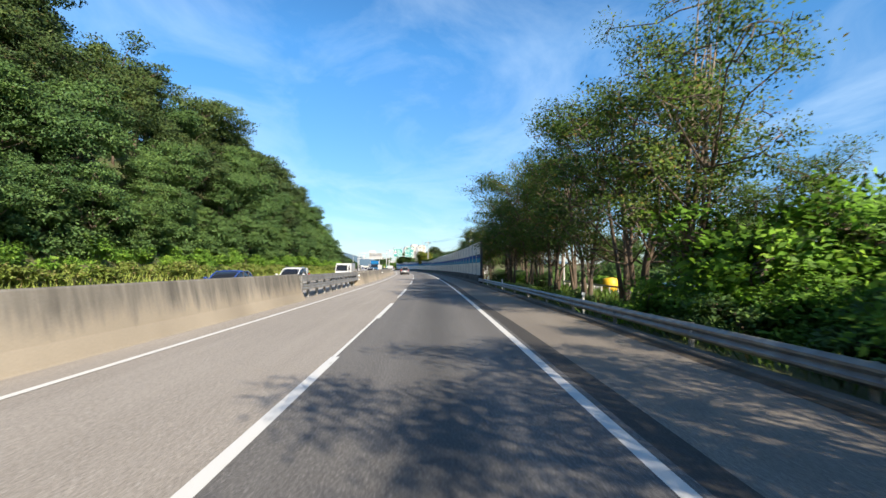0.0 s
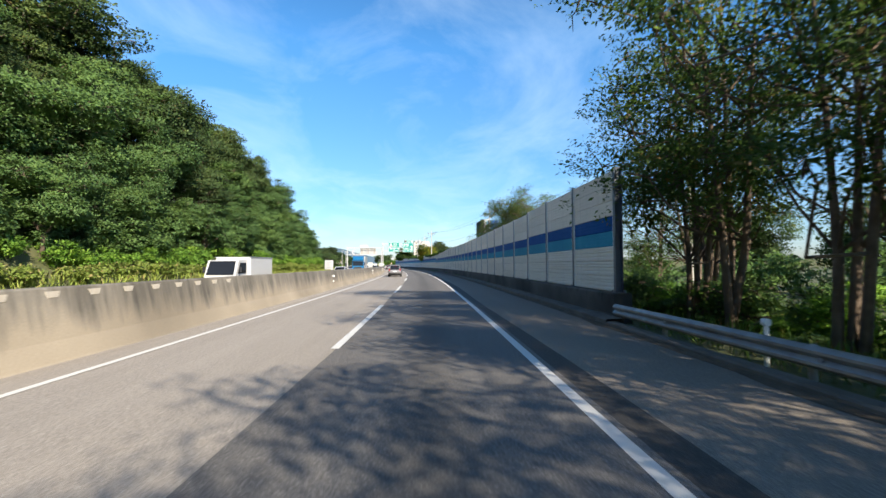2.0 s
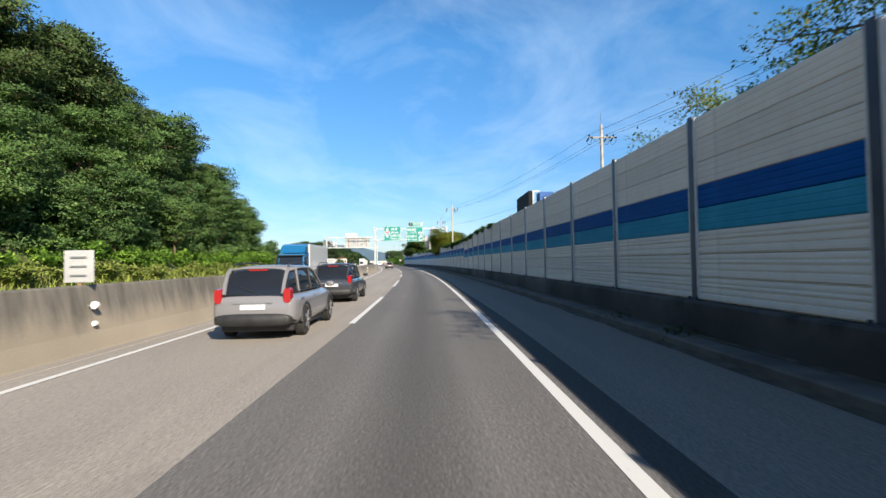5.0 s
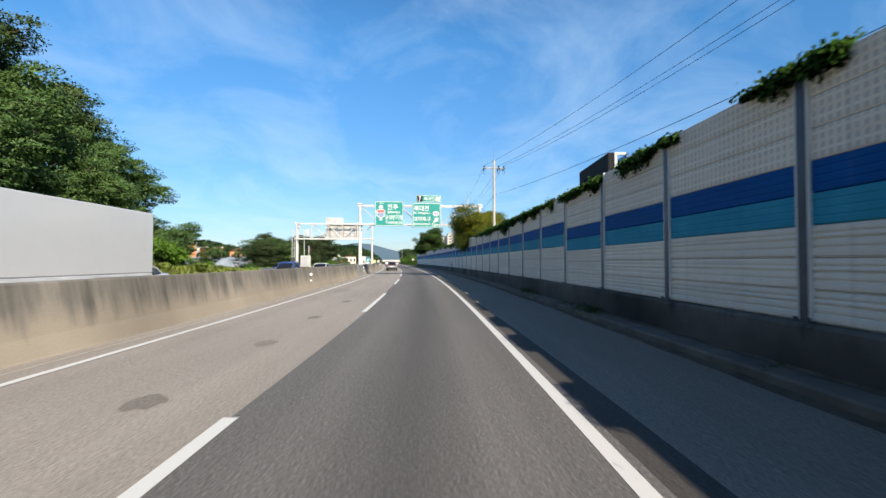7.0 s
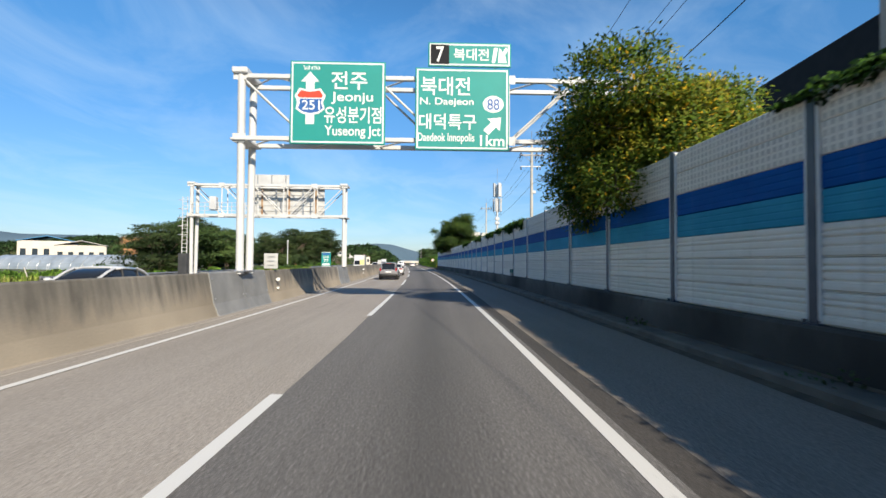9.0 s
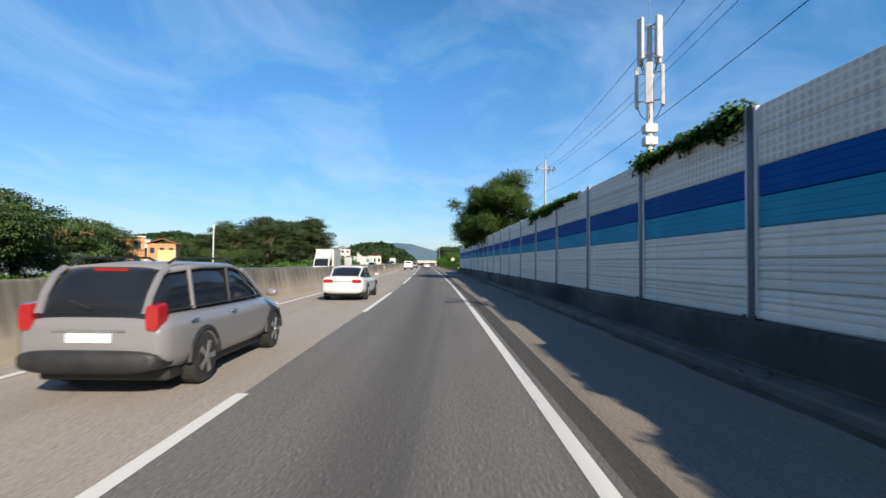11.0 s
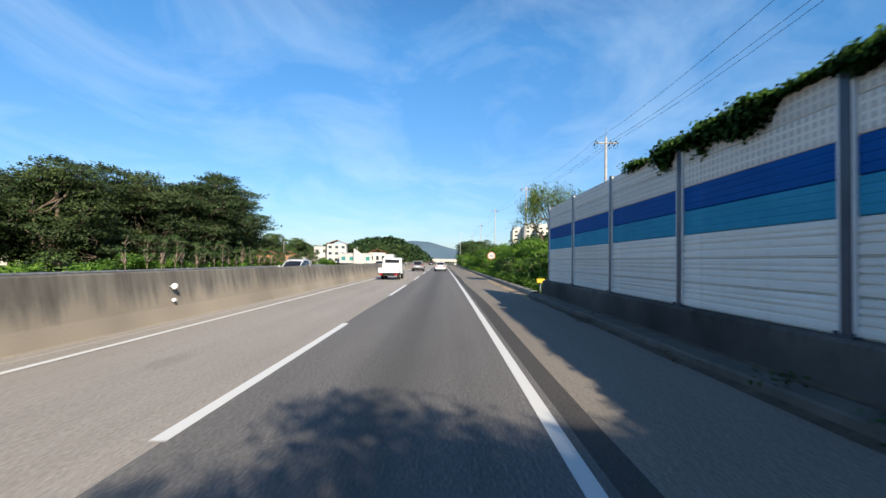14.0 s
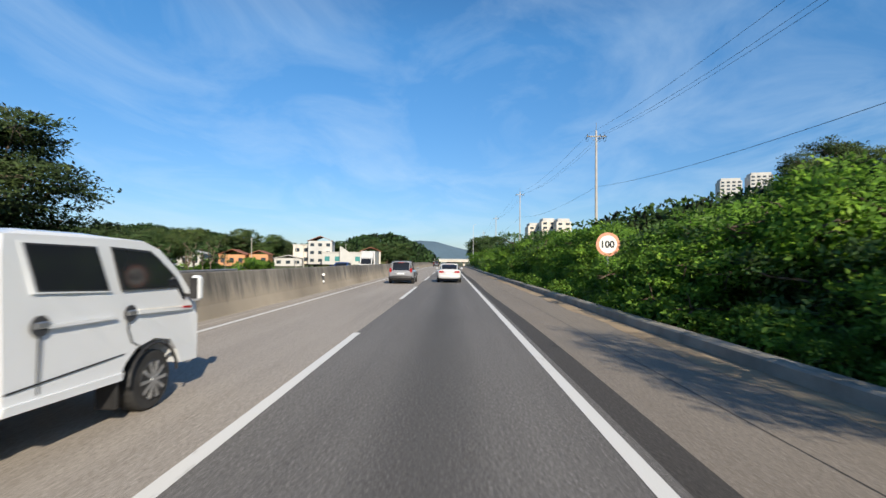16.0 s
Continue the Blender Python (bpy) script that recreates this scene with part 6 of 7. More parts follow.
# ---- vehicles ----
M_SILVER = paint("silver_grey_paint", (0.21, 0.205, 0.215), 0.28)
M_DARKCAR = paint("dark_paint", (0.035, 0.037, 0.045), 0.25)
M_WHITECAR = paint("white_paint", (0.56, 0.56, 0.56), 0.28, 0.6, 0.06)
M_VANWHITE = paint("clean_white_paint", (0.74, 0.76, 0.78), 0.25, 0.7, 0.04)
M_BLUECAR = paint("blue_paint", (0.025, 0.055, 0.22), 0.25)
M_TRUCKBLUE = paint("metallic_blue_paint", (0.01, 0.13, 0.30), 0.22)
M_LAMP = plain("clear_lamp", (0.62, 0.63, 0.64), (0.75, 0.76, 0.77), 5, 0.12, 0.2, 30, 0.0)
M_PLATE = plain("plate_white", (0.66, 0.67, 0.68), (0.74, 0.75, 0.76), 5, 0.5, 0, 30, 0.0)


def wheel(parent, x, y, r, width, spokes=5, rim_material=None):
    side = 1 if x > 0 else -1
    bm = bmesh.new()
    tube([(x - side * width, y, r), (x - side * width * 0.9, y, r), (x - side * width * 0.1, y, r), (x, y, r)], [r * 0.9, r, r, r * 0.92], 24, bm)
    w = part("wheel", bm, M_TYRE, parent, "black tyre")
    bm = bmesh.new()
    tube([(x + side * 0.002, y, r), (x + side * 0.012, y, r)], [r * 0.66, r * 0.62], 24, bm)
    part("rim", bm, M_BLACK, w)
    for k in range(spokes):
        a = 2 * math.pi * k / spokes
        d = Vector((0, math.cos(a), math.sin(a)))
        n = Vector((0, -math.sin(a), math.cos(a)))
        c = Vector((x + side * 0.014, y, r))
        bm = loft([[c + d * f * r + n * h + Vector((side * dx, 0, 0)) for h, dx in ((-wd, 0), (wd, 0), (wd, 0.012), (-wd, 0.012))] for f, wd in ((0.08, 0.12 / spokes), (0.62, 0.20 / spokes))])
        part("spoke", bm, rim_material or M_RIM, w)
    bm = bmesh.new()
    tube([(x + side * 0.012, y, r), (x + side * 0.03, y, r)], r * 0.14, 10, bm)
    part("hub", bm, rim_material or M_RIM, w)


def oval(y, half, z0, z1, power=4.5, n=24, lean=0.0):
    """A rounded-square cross-section of a body at y; lean narrows it towards the top."""
    out = []
    for k in range(n):
        a = 2 * math.pi * (k + 0.5) / n
        c, s = math.cos(a), math.sin(a)
        x, z = math.copysign(abs(c) ** (2 / power), c), math.copysign(abs(s) ** (2 / power), s)
        out.append((half * x * (1 - lean * (z + 1) / 2), y, 0.5 * (z0 + z1) + 0.5 * (z1 - z0) * z))
    return out


def car(name, m, kind, body, label, group="traffic on the motorway"):
    """kind: suv, sedan. Its front is +y."""
    c = thing(name, m, label, "car", group)
    suv = kind == "suv"
    if suv:
        L, W, belt, r = 4.35, 1.80, 0.98, 0.34
        shape = ((-0.5, 0.84, 0.44, 0.86), (-0.49, 0.92, 0.36, 0.95), (-0.46, 0.97, 0.30, 1.00), (-0.40, 0.995, 0.25, 1.01), (-0.2, 1.0, 0.22, 1.0), (0.1, 1.0, 0.22, 0.99), (0.27, 0.99, 0.22, 0.99), (0.36, 0.97, 0.23, 0.93), (0.44, 0.93, 0.26, 0.84), (0.485, 0.85, 0.30, 0.74), (0.5, 0.74, 0.38, 0.64))
        cab = ((-0.490, 0.84, 1.00), (-0.470, 0.85, 1.22), (-0.435, 0.86, 1.44), (-0.40, 0.86, 1.53), (-0.2, 0.87, 1.58), (0.02, 0.87, 1.57), (0.10, 0.87, 1.48), (0.20, 0.88, 1.26), (0.31, 0.90, 0.99))
        pillars = (-0.30, -0.05)
    else:
        L, W, belt, r = 4.75, 1.82, 0.95, 0.33
        shape = ((-0.5, 0.82, 0.46, 0.84), (-0.49, 0.91, 0.36, 0.98), (-0.46, 0.96, 0.28, 1.02), (-0.38, 0.99, 0.22, 1.01), (-0.2, 1.0, 0.19, 0.97), (0.1, 1.0, 0.19, 0.94), (0.25, 0.99, 0.19, 0.93), (0.36, 0.96, 0.20, 0.86), (0.44, 0.92, 0.23, 0.77), (0.485, 0.84, 0.27, 0.68), (0.5, 0.72, 0.34, 0.58))
        cab = ((-0.40, 0.80, 0.98), (-0.34, 0.82, 1.12), (-0.27, 0.84, 1.28), (-0.20, 0.84, 1.38), (-0.05, 0.85, 1.42), (0.04, 0.85, 1.40), (0.12, 0.86, 1.27), (0.26, 0.88, 0.95))
        pillars = (-0.19, -0.02)
    hw = W / 2
    part("body", loft([oval(f * L, hw * k, z0, z1) for f, k, z0, z1 in shape]), body, c, smooth=True)
    part("window_glass", loft([oval(f * L, hw * k, belt - 0.30, z, 5.0, 24, 0.16) for f, k, z in cab]), M_GLASS, c, "dark tinted window glass", smooth=True)
    high = max(q[2] for q in cab)
    top = [q for q in cab if q[2] > high - 0.12]
    part("roof", loft([oval(f * L, hw * k * 0.885, z - 0.10, z + 0.022, 3.2, 20, 0.10) for f, k, z in top]), body, c, smooth=True)
    at_height = lambda f, z: hw * float(np.interp(f, [q[0] for q in cab], [q[1] for q in cab])) * (1 - 0.16 * (z - belt + 0.30) / (float(np.interp(f, [q[0] for q in cab], [q[2] for q in cab])) - belt + 0.30))
    for side in (-1, 1):
        for ends in (cab[:cab.index(top[0]) + 1], cab[cab.index(top[-1]):]):
            part("pillar", tube([(side * at_height(f, z) * 0.965, f * L, z - 0.015) for f, k, z in ends], 0.042, 6), body, c)
        for f in pillars:
            part("pillar", tube([(side * (at_height(f, z) + 0.004), f * L, z) for z in (belt, 0.5 * (belt + high), high - 0.06)], 0.030, 6), body if suv and f < -0.2 else M_BLACK, c)
        part("belt_line", tube([(side * (at_height(f, belt + 0.02) + 0.012), f * L, belt + 0.025) for f in np.linspace(cab[0][0] + 0.03, cab[-1][0] - 0.05, 7)], 0.014, 5), M_BLACK, c)
        mir = part("mirror", loft([oval(y, h, -h * 0.62, h * 0.62, 3.0, 12) for y, h in ((-0.05, 0.095), (0.02, 0.11), (0.09, 0.06))]), body, c, smooth=True)
        mir.location = (side * (hw + 0.10), (cab[-1][0] - 0.10) * L, belt + 0.08)
        if suv:
            part("tail_lamp", loft([oval(-0.5 * L - 0.012, 0.075, 0.80, 1.10, 4, 12), oval(-0.462 * L, 0.085, 0.78, 1.12, 4, 12)]), M_TAIL, c, "red tail lamp").location.x = side * hw * 0.80
        else:
            part("tail_lamp", loft([oval(-0.5 * L - 0.006, 0.20, 0.74, 0.88, 4, 12), oval(-0.47 * L, 0.21, 0.73, 0.89, 4, 12)]), M_TAIL, c, "red tail lamp").location.x = side * hw * 0.64
        part("head_lamp", loft([oval(0.462 * L, 0.19, 0.62, 0.80, 3, 12), oval(0.492 * L, 0.16, 0.61, 0.74, 3, 12)]), M_LAMP, c, "clear head lamp").location.x = side * hw * 0.66
        for y in (-0.29 * L, 0.315 * L):
            wheel(c, side * (hw + 0.005), y, r, 0.21)
            part("wheel_arch", tube([(side * (hw - 0.012), y + (r + 0.05) * math.cos(a), r + (r + 0.05) * math.sin(a)) for a in (math.pi * j / 10 for j in range(11))], 0.040, 6), M_BLACK, c)
        for f in (pillars[0] - 0.02, pillars[1]):
            part("door_handle", box(-0.012, 0.012, f * L - 0.26, f * L - 0.08, 0.86, 0.885, 0.005), M_RIM if suv else body, c).location.x = side * (hw + 0.004)
    part("rear_bumper", loft([oval(y, hw * k, 0.32, 0.58, 4.0) for y, k in ((-0.5 * L - 0.06, 0.78), (-0.5 * L - 0.03, 0.88), (-0.45 * L, 0.95))]), M_BLACK if suv else body, c, smooth=True)
    part("front_bumper", loft([oval(y, hw * k, 0.28, 0.52, 4.0) for y, k in ((0.45 * L, 0.95), (0.5 * L + 0.02, 0.84), (0.5 * L + 0.05, 0.70))]), body, c, smooth=True)
    part("grille", box(-hw * 0.5, hw * 0.5, 0.48 * L, 0.5 * L + 0.02, 0.52, 0.66, 0.02), M_BLACK, c)
    part("number_plate", box(-0.26, 0.26, -0.5 * L - 0.016, -0.5 * L + 0.01, 0.66, 0.77, 0.005), M_PLATE, c)
    part("plate_trim", box(-0.42, 0.42, -0.5 * L - 0.014, -0.5 * L + 0.01, 0.785, 0.815, 0.005), M_RIM, c)
    part("number_plate", box(-0.26, 0.26, 0.5 * L + 0.045, 0.5 * L + 0.06, 0.36, 0.47, 0.005), M_PLATE, c)
    part("brake_lamp", box(-0.2, 0.2, top[0][0] * L - 0.09, top[0][0] * L - 0.02, top[0][2] - 0.05, top[0][2] - 0.02, 0.0), M_TAIL, c)
    part("underside", box(-hw * 0.86, hw * 0.86, -0.44 * L, 0.44 * L, 0.17, 0.34, 0.03), M_BLACK, c)
    if suv:
        for side in (-1, 1):
            part("roof_rail", tube([(side * hw * 0.66, f * L, high + z) for f, z in ((-0.38, 0.0), (-0.34, 0.06), (-0.02, 0.07), (0.03, 0.0))], 0.018, 6), M_BLACK, c)
        part("rear_wiper", tube([(0.0, -0.492 * L, 1.04), (-0.30, -0.478 * L, 1.14)], 0.010, 5), M_BLACK, c)
    return c


car("silver_suv", stand(88.5, -3.45, 0.01), "suv", M_SILVER, "silver-grey compact suv driving on the motorway")
car("dark_suv", stand(97.8, -3.6, 0.01), "suv", M_DARKCAR, "dark grey suv driving on the motorway")
car("silver_suv", stand(197.2, -3.42, 0.01), "suv", M_SILVER, "silver suv driving on the motorway past the gantries")
car("white_sedan", stand(211.5, -3.3, 0.01), "sedan", M_WHITECAR, "white sedan driving ahead on the motorway")
car("grey_suv", stand(320.6, -3.15, 0.01), "suv", paint("mid_grey_paint", (0.24, 0.245, 0.26), 0.28), "mid-grey suv driving on the motorway")
car("white_sedan", stand(323.2, 0.25, 0.01), "sedan", M_WHITECAR, "white sedan on the motorway")
car("dark_suv", stand(430, -3.6, 0.01), "suv", M_DARKCAR, "dark suv far ahead on the motorway")
# oncoming
for s, u, kind, mat, label in ((12.5, -11.2, "sedan", M_BLUECAR, "deep blue sedan on the opposite carriageway"), (23.0, -10.6, "suv", M_WHITECAR, "white suv on the opposite carriageway"), (54.5, -11.5, "sedan", M_DARKCAR, "black sedan on the opposite carriageway"), (86.0, -10.6, "sedan", M_WHITECAR, "white sedan on the opposite carriageway"),
                               (157.5, -12.0, "suv", M_BLUECAR, "blue suv on the opposite carriageway"), (166.5, -10.6, "sedan", M_WHITECAR, "white sedan on the opposite carriageway"), (284.0, -10.8, "suv", M_WHITECAR, "white suv on the opposite carriageway"), (335.0, -11.0, "sedan", M_BLUECAR, "blue sedan on the opposite carriageway"), (137.0, -14.3, "sedan", M_WHITECAR, "white sedan in the far opposite lane"), (15.0, 16.2, "sedan", M_DARKCAR, "dark car parked on the side road")):
    car("oncoming_car" if u < 0 else "parked_car", stand(s, u, 0.0 if u < 0 else -0.345, 180 if u < 0 else 175), kind, mat, label)


def small_truck(m, label, top=2.95, cab_paint=None):
    """A one-ton truck with a box body; its front is +y."""
    t = thing("box_truck", m, label, "truck", "traffic on the motorway")
    cp = cab_paint or M_WHITECAR
    prof = [(-0.0, 0.45), (1.75, 0.45), (1.82, 0.75), (1.72, 1.10), (1.25, 1.92), (0.10, 1.98), (0.0, 1.92)]
    part("cab", loft([[(x * 0.96 if abs(x) > 0.8 else x, y, z) for y, z in prof] for x in (-0.85, -0.80, 0.80, 0.85)]), cp, t)
    part("windscreen", loft([[(-0.72, 1.735, 1.13), (0.72, 1.735, 1.13), (0.68, 1.30, 1.86), (-0.68, 1.30, 1.86)], [(-0.72, 1.765, 1.15), (0.72, 1.765, 1.15), (0.68, 1.33, 1.88), (-0.68, 1.33, 1.88)]]), M_GLASS, t, "dark windscreen")
    for side in (-1, 1):
        x = side * 0.835
        part("side_window", loft([[(x, 0.25, 1.2), (x, 1.45, 1.2), (x, 1.12, 1.78), (x, 0.25, 1.78)], [(x + side * 0.02, 0.25, 1.2), (x + side * 0.02, 1.45, 1.2), (x + side * 0.02, 1.12, 1.78), (x + side * 0.02, 0.25, 1.78)]]), M_GLASS, t)
        part("mirror", box(side * 0.98 - 0.06, side * 0.98 + 0.06, 1.35, 1.45, 1.25, 1.55, 0.02), M_BLACK, t)
        part("head_lamp", box(side * 0.62 - 0.15, side * 0.62 + 0.15, 1.74, 1.84, 0.72, 0.90, 0.03), M_LAMP, t)
        for y in (0.95, -2.6):
            wheel(t, side * 0.84, y, 0.33, 0.22, 6)
    part("bumper", box(-0.8, 0.8, 1.72, 1.9, 0.35, 0.56, 0.05), M_BLACK, t)
    part("cargo_box", box(-0.98, 0.98, -4.0, -0.08, 0.75, top, 0.03), M_WHITECAR, t, "plain white cargo box")
    if top > 2.5:
        part("wind_deflector", loft([[(-0.85, 1.05, 1.97), (0.85, 1.05, 1.97), (0.85, 0.0, 1.97), (-0.85, 0.0, 1.97)], [(-0.8, 0.25, 2.75), (0.8, 0.25, 2.75), (0.8, 0.0, 2.8), (-0.8, 0.0, 2.8)]]), cp, t)
    part("chassis", box(-0.4, 0.4, -3.9, 0.2, 0.45, 0.75, 0.02), M_BLACK, t)
    for x in (-0.98, 0.98):
        part("corner_rail", box(x - 0.025, x + 0.025, -4.02, -0.06, top - 0.05, top + 0.02, 0), M_STEEL, t)


small_truck(stand(241.5, -11.2, 0, 180), "white box truck on the opposite carriageway")
small_truck(stand(49.5, -11.0, 0, 180), "low white delivery truck on the opposite carriageway", 2.12)
small_truck(stand(352.0, -11.2, 0, 180), "white box truck far along the opposite carriageway")


def lorry(m):
    t = thing("lorry", m, "metallic blue lorry with a long white box body", "lorry", "traffic on the motorway")
    prof = [(0.0, 0.55), (2.15, 0.55), (2.2, 1.0), (2.16, 1.45), (1.98, 2.75), (0.0, 2.85)]
    part("cab", loft([[(x, y - (0.06 if abs(x) > 1.16 else 0) * (y > 1), z) for y, z in prof] for x in (-1.2, -1.12, 1.12, 1.2)]), M_TRUCKBLUE, t, "metallic blue cab")
    part("windscreen", loft([[(-1.08, 2.18, 1.62), (1.08, 2.18, 1.62), (1.05, 2.03, 2.50), (-1.05, 2.03, 2.50)], [(-1.08, 2.21, 1.62), (1.08, 2.21, 1.62), (1.05, 2.06, 2.50), (-1.05, 2.06, 2.50)]]), M_GLASS, t, "dark windscreen")
    part("sun_visor", box(-1.15, 1.15, 2.02, 2.32, 2.52, 2.62, 0.02), M_BLACK, t)
    part("wind_deflector", loft([[(-1.15, 1.75, 2.84), (1.15, 1.75, 2.84), (1.15, 0.0, 2.84), (-1.15, 0.0, 2.84)], [(-1.15, 0.9, 3.55), (1.15, 0.9, 3.55), (1.15, 0.0, 3.75), (-1.15, 0.0, 3.75)]]), M_TRUCKBLUE, t)
    part("grille", box(-0.8, 0.8, 2.14, 2.24, 0.95, 1.35, 0.03), M_BLACK, t)
    part("bumper", box(-1.18, 1.18, 2.05, 2.28, 0.35, 0.75, 0.05), M_TRUCKBLUE, t)
    for side in (-1, 1):
        x = side * 1.2
        part("side_window", loft([[(x, 0.7, 1.7), (x, 1.85, 1.65), (x, 1.75, 2.45), (x, 0.7, 2.45)], [(x + side * 0.02, 0.7, 1.7), (x + side * 0.02, 1.85, 1.65), (x + side * 0.02, 1.75, 2.45), (x + side * 0.02, 0.7, 2.45)]]), M_GLASS, t)
        part("mirror", box(side * 1.42 - 0.10, side * 1.42 + 0.10, 1.95, 2.1, 1.7, 2.4, 0.03), M_BLACK, t)
        part("mirror_arm", tube([(side * 1.18, 1.95, 2.42), (side * 1.42, 2.02, 2.42)], 0.025, 6), M_BLACK, t)
        part("head_lamp", box(side * 0.95 - 0.2, side * 0.95 + 0.2, 2.10, 2.22, 0.78, 0.96, 0.03), M_LAMP, t)
        part("side_guard", box(side * 1.2 - 0.03, side * 1.2 + 0.03, -7.0, -0.4, 0.55, 1.25, 0.02), M_GREYSTEEL, t)
        for y in (1.2, -5.6, -6.9, -8.6):
            wheel(t, side * 1.2, y, 0.5, 0.3, 8)
    part("cargo_box", box(-1.24, 1.24, -10.4, -0.35, 1.30, 3.75, 0.04), M_WHITECAR, t, "plain white cargo box")
    part("chassis", box(-0.5, 0.5, -10.2, 0.0, 0.65, 1.28, 0.03), M_BLACK, t)
    part("sill", box(-1.22, 1.22, -10.4, -0.35, 1.18, 1.30, 0.02), M_GREYSTEEL, t)


lorry(stand(121.5, -11.4, 0, 180) @ Matrix.Diagonal((0.95, 0.95, 0.92, 1)))


def crew_van(m):
    """A white one-ton truck with a double cab, its side towards +x, its front +y. y = 0 at the front axle."""
    t = thing("crew_cab_truck", m, "white double-cab light truck with black-tinted windows", "truck", "traffic on the motorway")
    W = 0.86
    prof = [(-1.78, 0.50), (-0.55, 0.46), (-0.45, 0.62), (-0.30, 0.74), (0.0, 0.80), (0.28, 0.74), (0.42, 0.60), (0.50, 0.42), (0.86, 0.40), (0.92, 0.52), (0.90, 0.95), (0.80, 1.18), (0.45, 1.56), (0.12, 1.80), (-0.15, 1.89), (-0.9, 1.93), (-1.55, 1.93), (-1.74, 1.88), (-1.80, 1.75)]
    secs = []
    for x, k in ((-W + 0.0, 1.0), (-W + 0.03, 0.35), (-W + 0.10, 0.0), (W - 0.10, 0.0), (W - 0.03, 0.35), (W, 1.0)):
        tuck = 0.045 * k
        secs.append([(x * (1 - 0.085 * max(0.0, z - 1.15)), min(y, 0.92 - tuck * 1.5) if y > 0 else max(y, -1.80 + tuck), min(z, 1.93 - tuck) if z > 1 else z) for y, z in prof])
    part("body", loft(secs), M_VANWHITE, t, "glossy white cab")
    # windows on both sides, lying on the leaning upper side
    side_x = lambda z: W * (1 - 0.085 * max(0.0, z - 1.15))

    def pane(name, pts, material, out=0.006, thick=0.006, label=""):
        for side in (-1, 1):
            a = [(side * (side_x(z) + out), y, z) for y, z in pts]
            b = [(side * (side_x(z) + out - thick), y, z) for y, z in pts]
            part(name, loft([b, a]), material, t, label)

    pane("rear_side_window", [(-1.45, 1.43), (-0.70, 1.39), (-0.83, 1.79), (-1.56, 1.80)], M_GLASS, 0.008, 0.02, "black-tinted rear side window")
    pane("front_side_window", [(-0.48, 1.38), (0.42, 1.36), (0.50, 1.26), (0.53, 1.21), (0.56, 1.25), (0.40, 1.45), (0.10, 1.67), (-0.05, 1.76), (-0.62, 1.79)], M_GLASS, 0.008, 0.02, "black-tinted front side window")
    pane("window_frame", [(-1.50, 1.40), (-0.66, 1.36), (-0.80, 1.82), (-1.61, 1.83)], M_VANWHITE, 0.004, 0.02)
    pane("window_seal", [(-1.47, 1.415), (-0.68, 1.375), (-0.82, 1.805), (-1.58, 1.815)], M_BLACK, 0.006, 0.02)
    pane("window_seal", [(-0.50, 1.365), (0.43, 1.345), (0.51, 1.245), (0.55, 1.19), (0.58, 1.24), (0.42, 1.465), (0.11, 1.69), (-0.04, 1.78), (-0.64, 1.81)], M_BLACK, 0.006, 0.02)
    for y0, y1, z0, z1 in ((-1.46, -1.445, 0.58, 1.08), (-0.435, -0.42, 0.95, 1.06)):
        pane("door_gap", [(y0, z0), (y1, z0), (y1, z1), (y0, z1)], M_BLACK, 0.003, 0.01)
    for pts in ([(-0.435, 0.96), (-0.42, 0.96), (-0.36, 0.82), (-0.22, 0.745), (-0.23, 0.735), (-0.375, 0.81)],):
        pane("door_gap", pts, M_BLACK, 0.003, 0.01)
    pane("moulding", [(-1.38, 1.135), (-0.62, 1.115), (-0.62, 1.09), (-1.38, 1.105)], M_VANWHITE, 0.016, 0.02)
    pane("moulding", [(-0.30, 1.13), (0.70, 1.08), (0.70, 1.055), (-0.30, 1.10)], M_VANWHITE, 0.016, 0.02)
    pane("side_stripe", [(-0.28, 1.155), (0.60, 1.115), (0.60, 1.10), (-0.28, 1.14)], M_REFLECT, 0.008, 0.01)
    pane("side_marker", [(0.52, 1.115), (0.68, 1.105), (0.68, 1.075), (0.52, 1.085)], M_TAIL, 0.020, 0.02, "small red side marker")
    pane("sill_line", [(-1.74, 0.66), (-0.48, 0.72), (-0.48, 0.708), (-1.74, 0.648)], M_BLACK, 0.003, 0.01)
    pane("sill", [(-1.78, 0.49), (-0.52, 0.455), (-0.50, 0.53), (-1.76, 0.56)], M_VANWHITE, 0.018, 0.03)
    for side in (-1, 1):
        for y, z in ((-1.45, 1.135), (-0.40, 1.12)):
            w = tube([(side * (W - 0.004), y, z), (side * (W + 0.006), y, z)], 0.088, 18)
            h = part("door_handle", w, M_DARKSTEEL, t, "dark round door handle recess")
            part("latch", box(-0.01, 0.014, -0.06, 0.075, -0.022, 0.035, 0.01), M_RIM, h).location = (side * (W + 0.008), y, z)
        arch = [(side * (W + 0.004), 0.0 + 0.415 * math.cos(a), 0.335 + 0.415 * math.sin(a)) for a in (math.pi * (0.02 + 0.96 * j / 14) for j in range(15))]
        part("wheel_arch", tube(arch, 0.016, 6), M_BLACK, t)
        wheel(t, side * (W - 0.02), 0.0, 0.335, 0.24, 10, M_RIM)
        wheel(t, side * (W - 0.06), -2.55, 0.30, 0.24, 6, M_RIM)
        part("mud_flap", box(side * (W - 0.12) - 0.11, side * (W - 0.12) + 0.11, -0.56, -0.53, 0.17, 0.50, 0.01), M_BLACK, t)
        mir = part("door_mirror", box(-0.06, 0.06, -0.06, 0.07, -0.16, 0.16, 0.035), M_VANWHITE, t, "white door mirror")
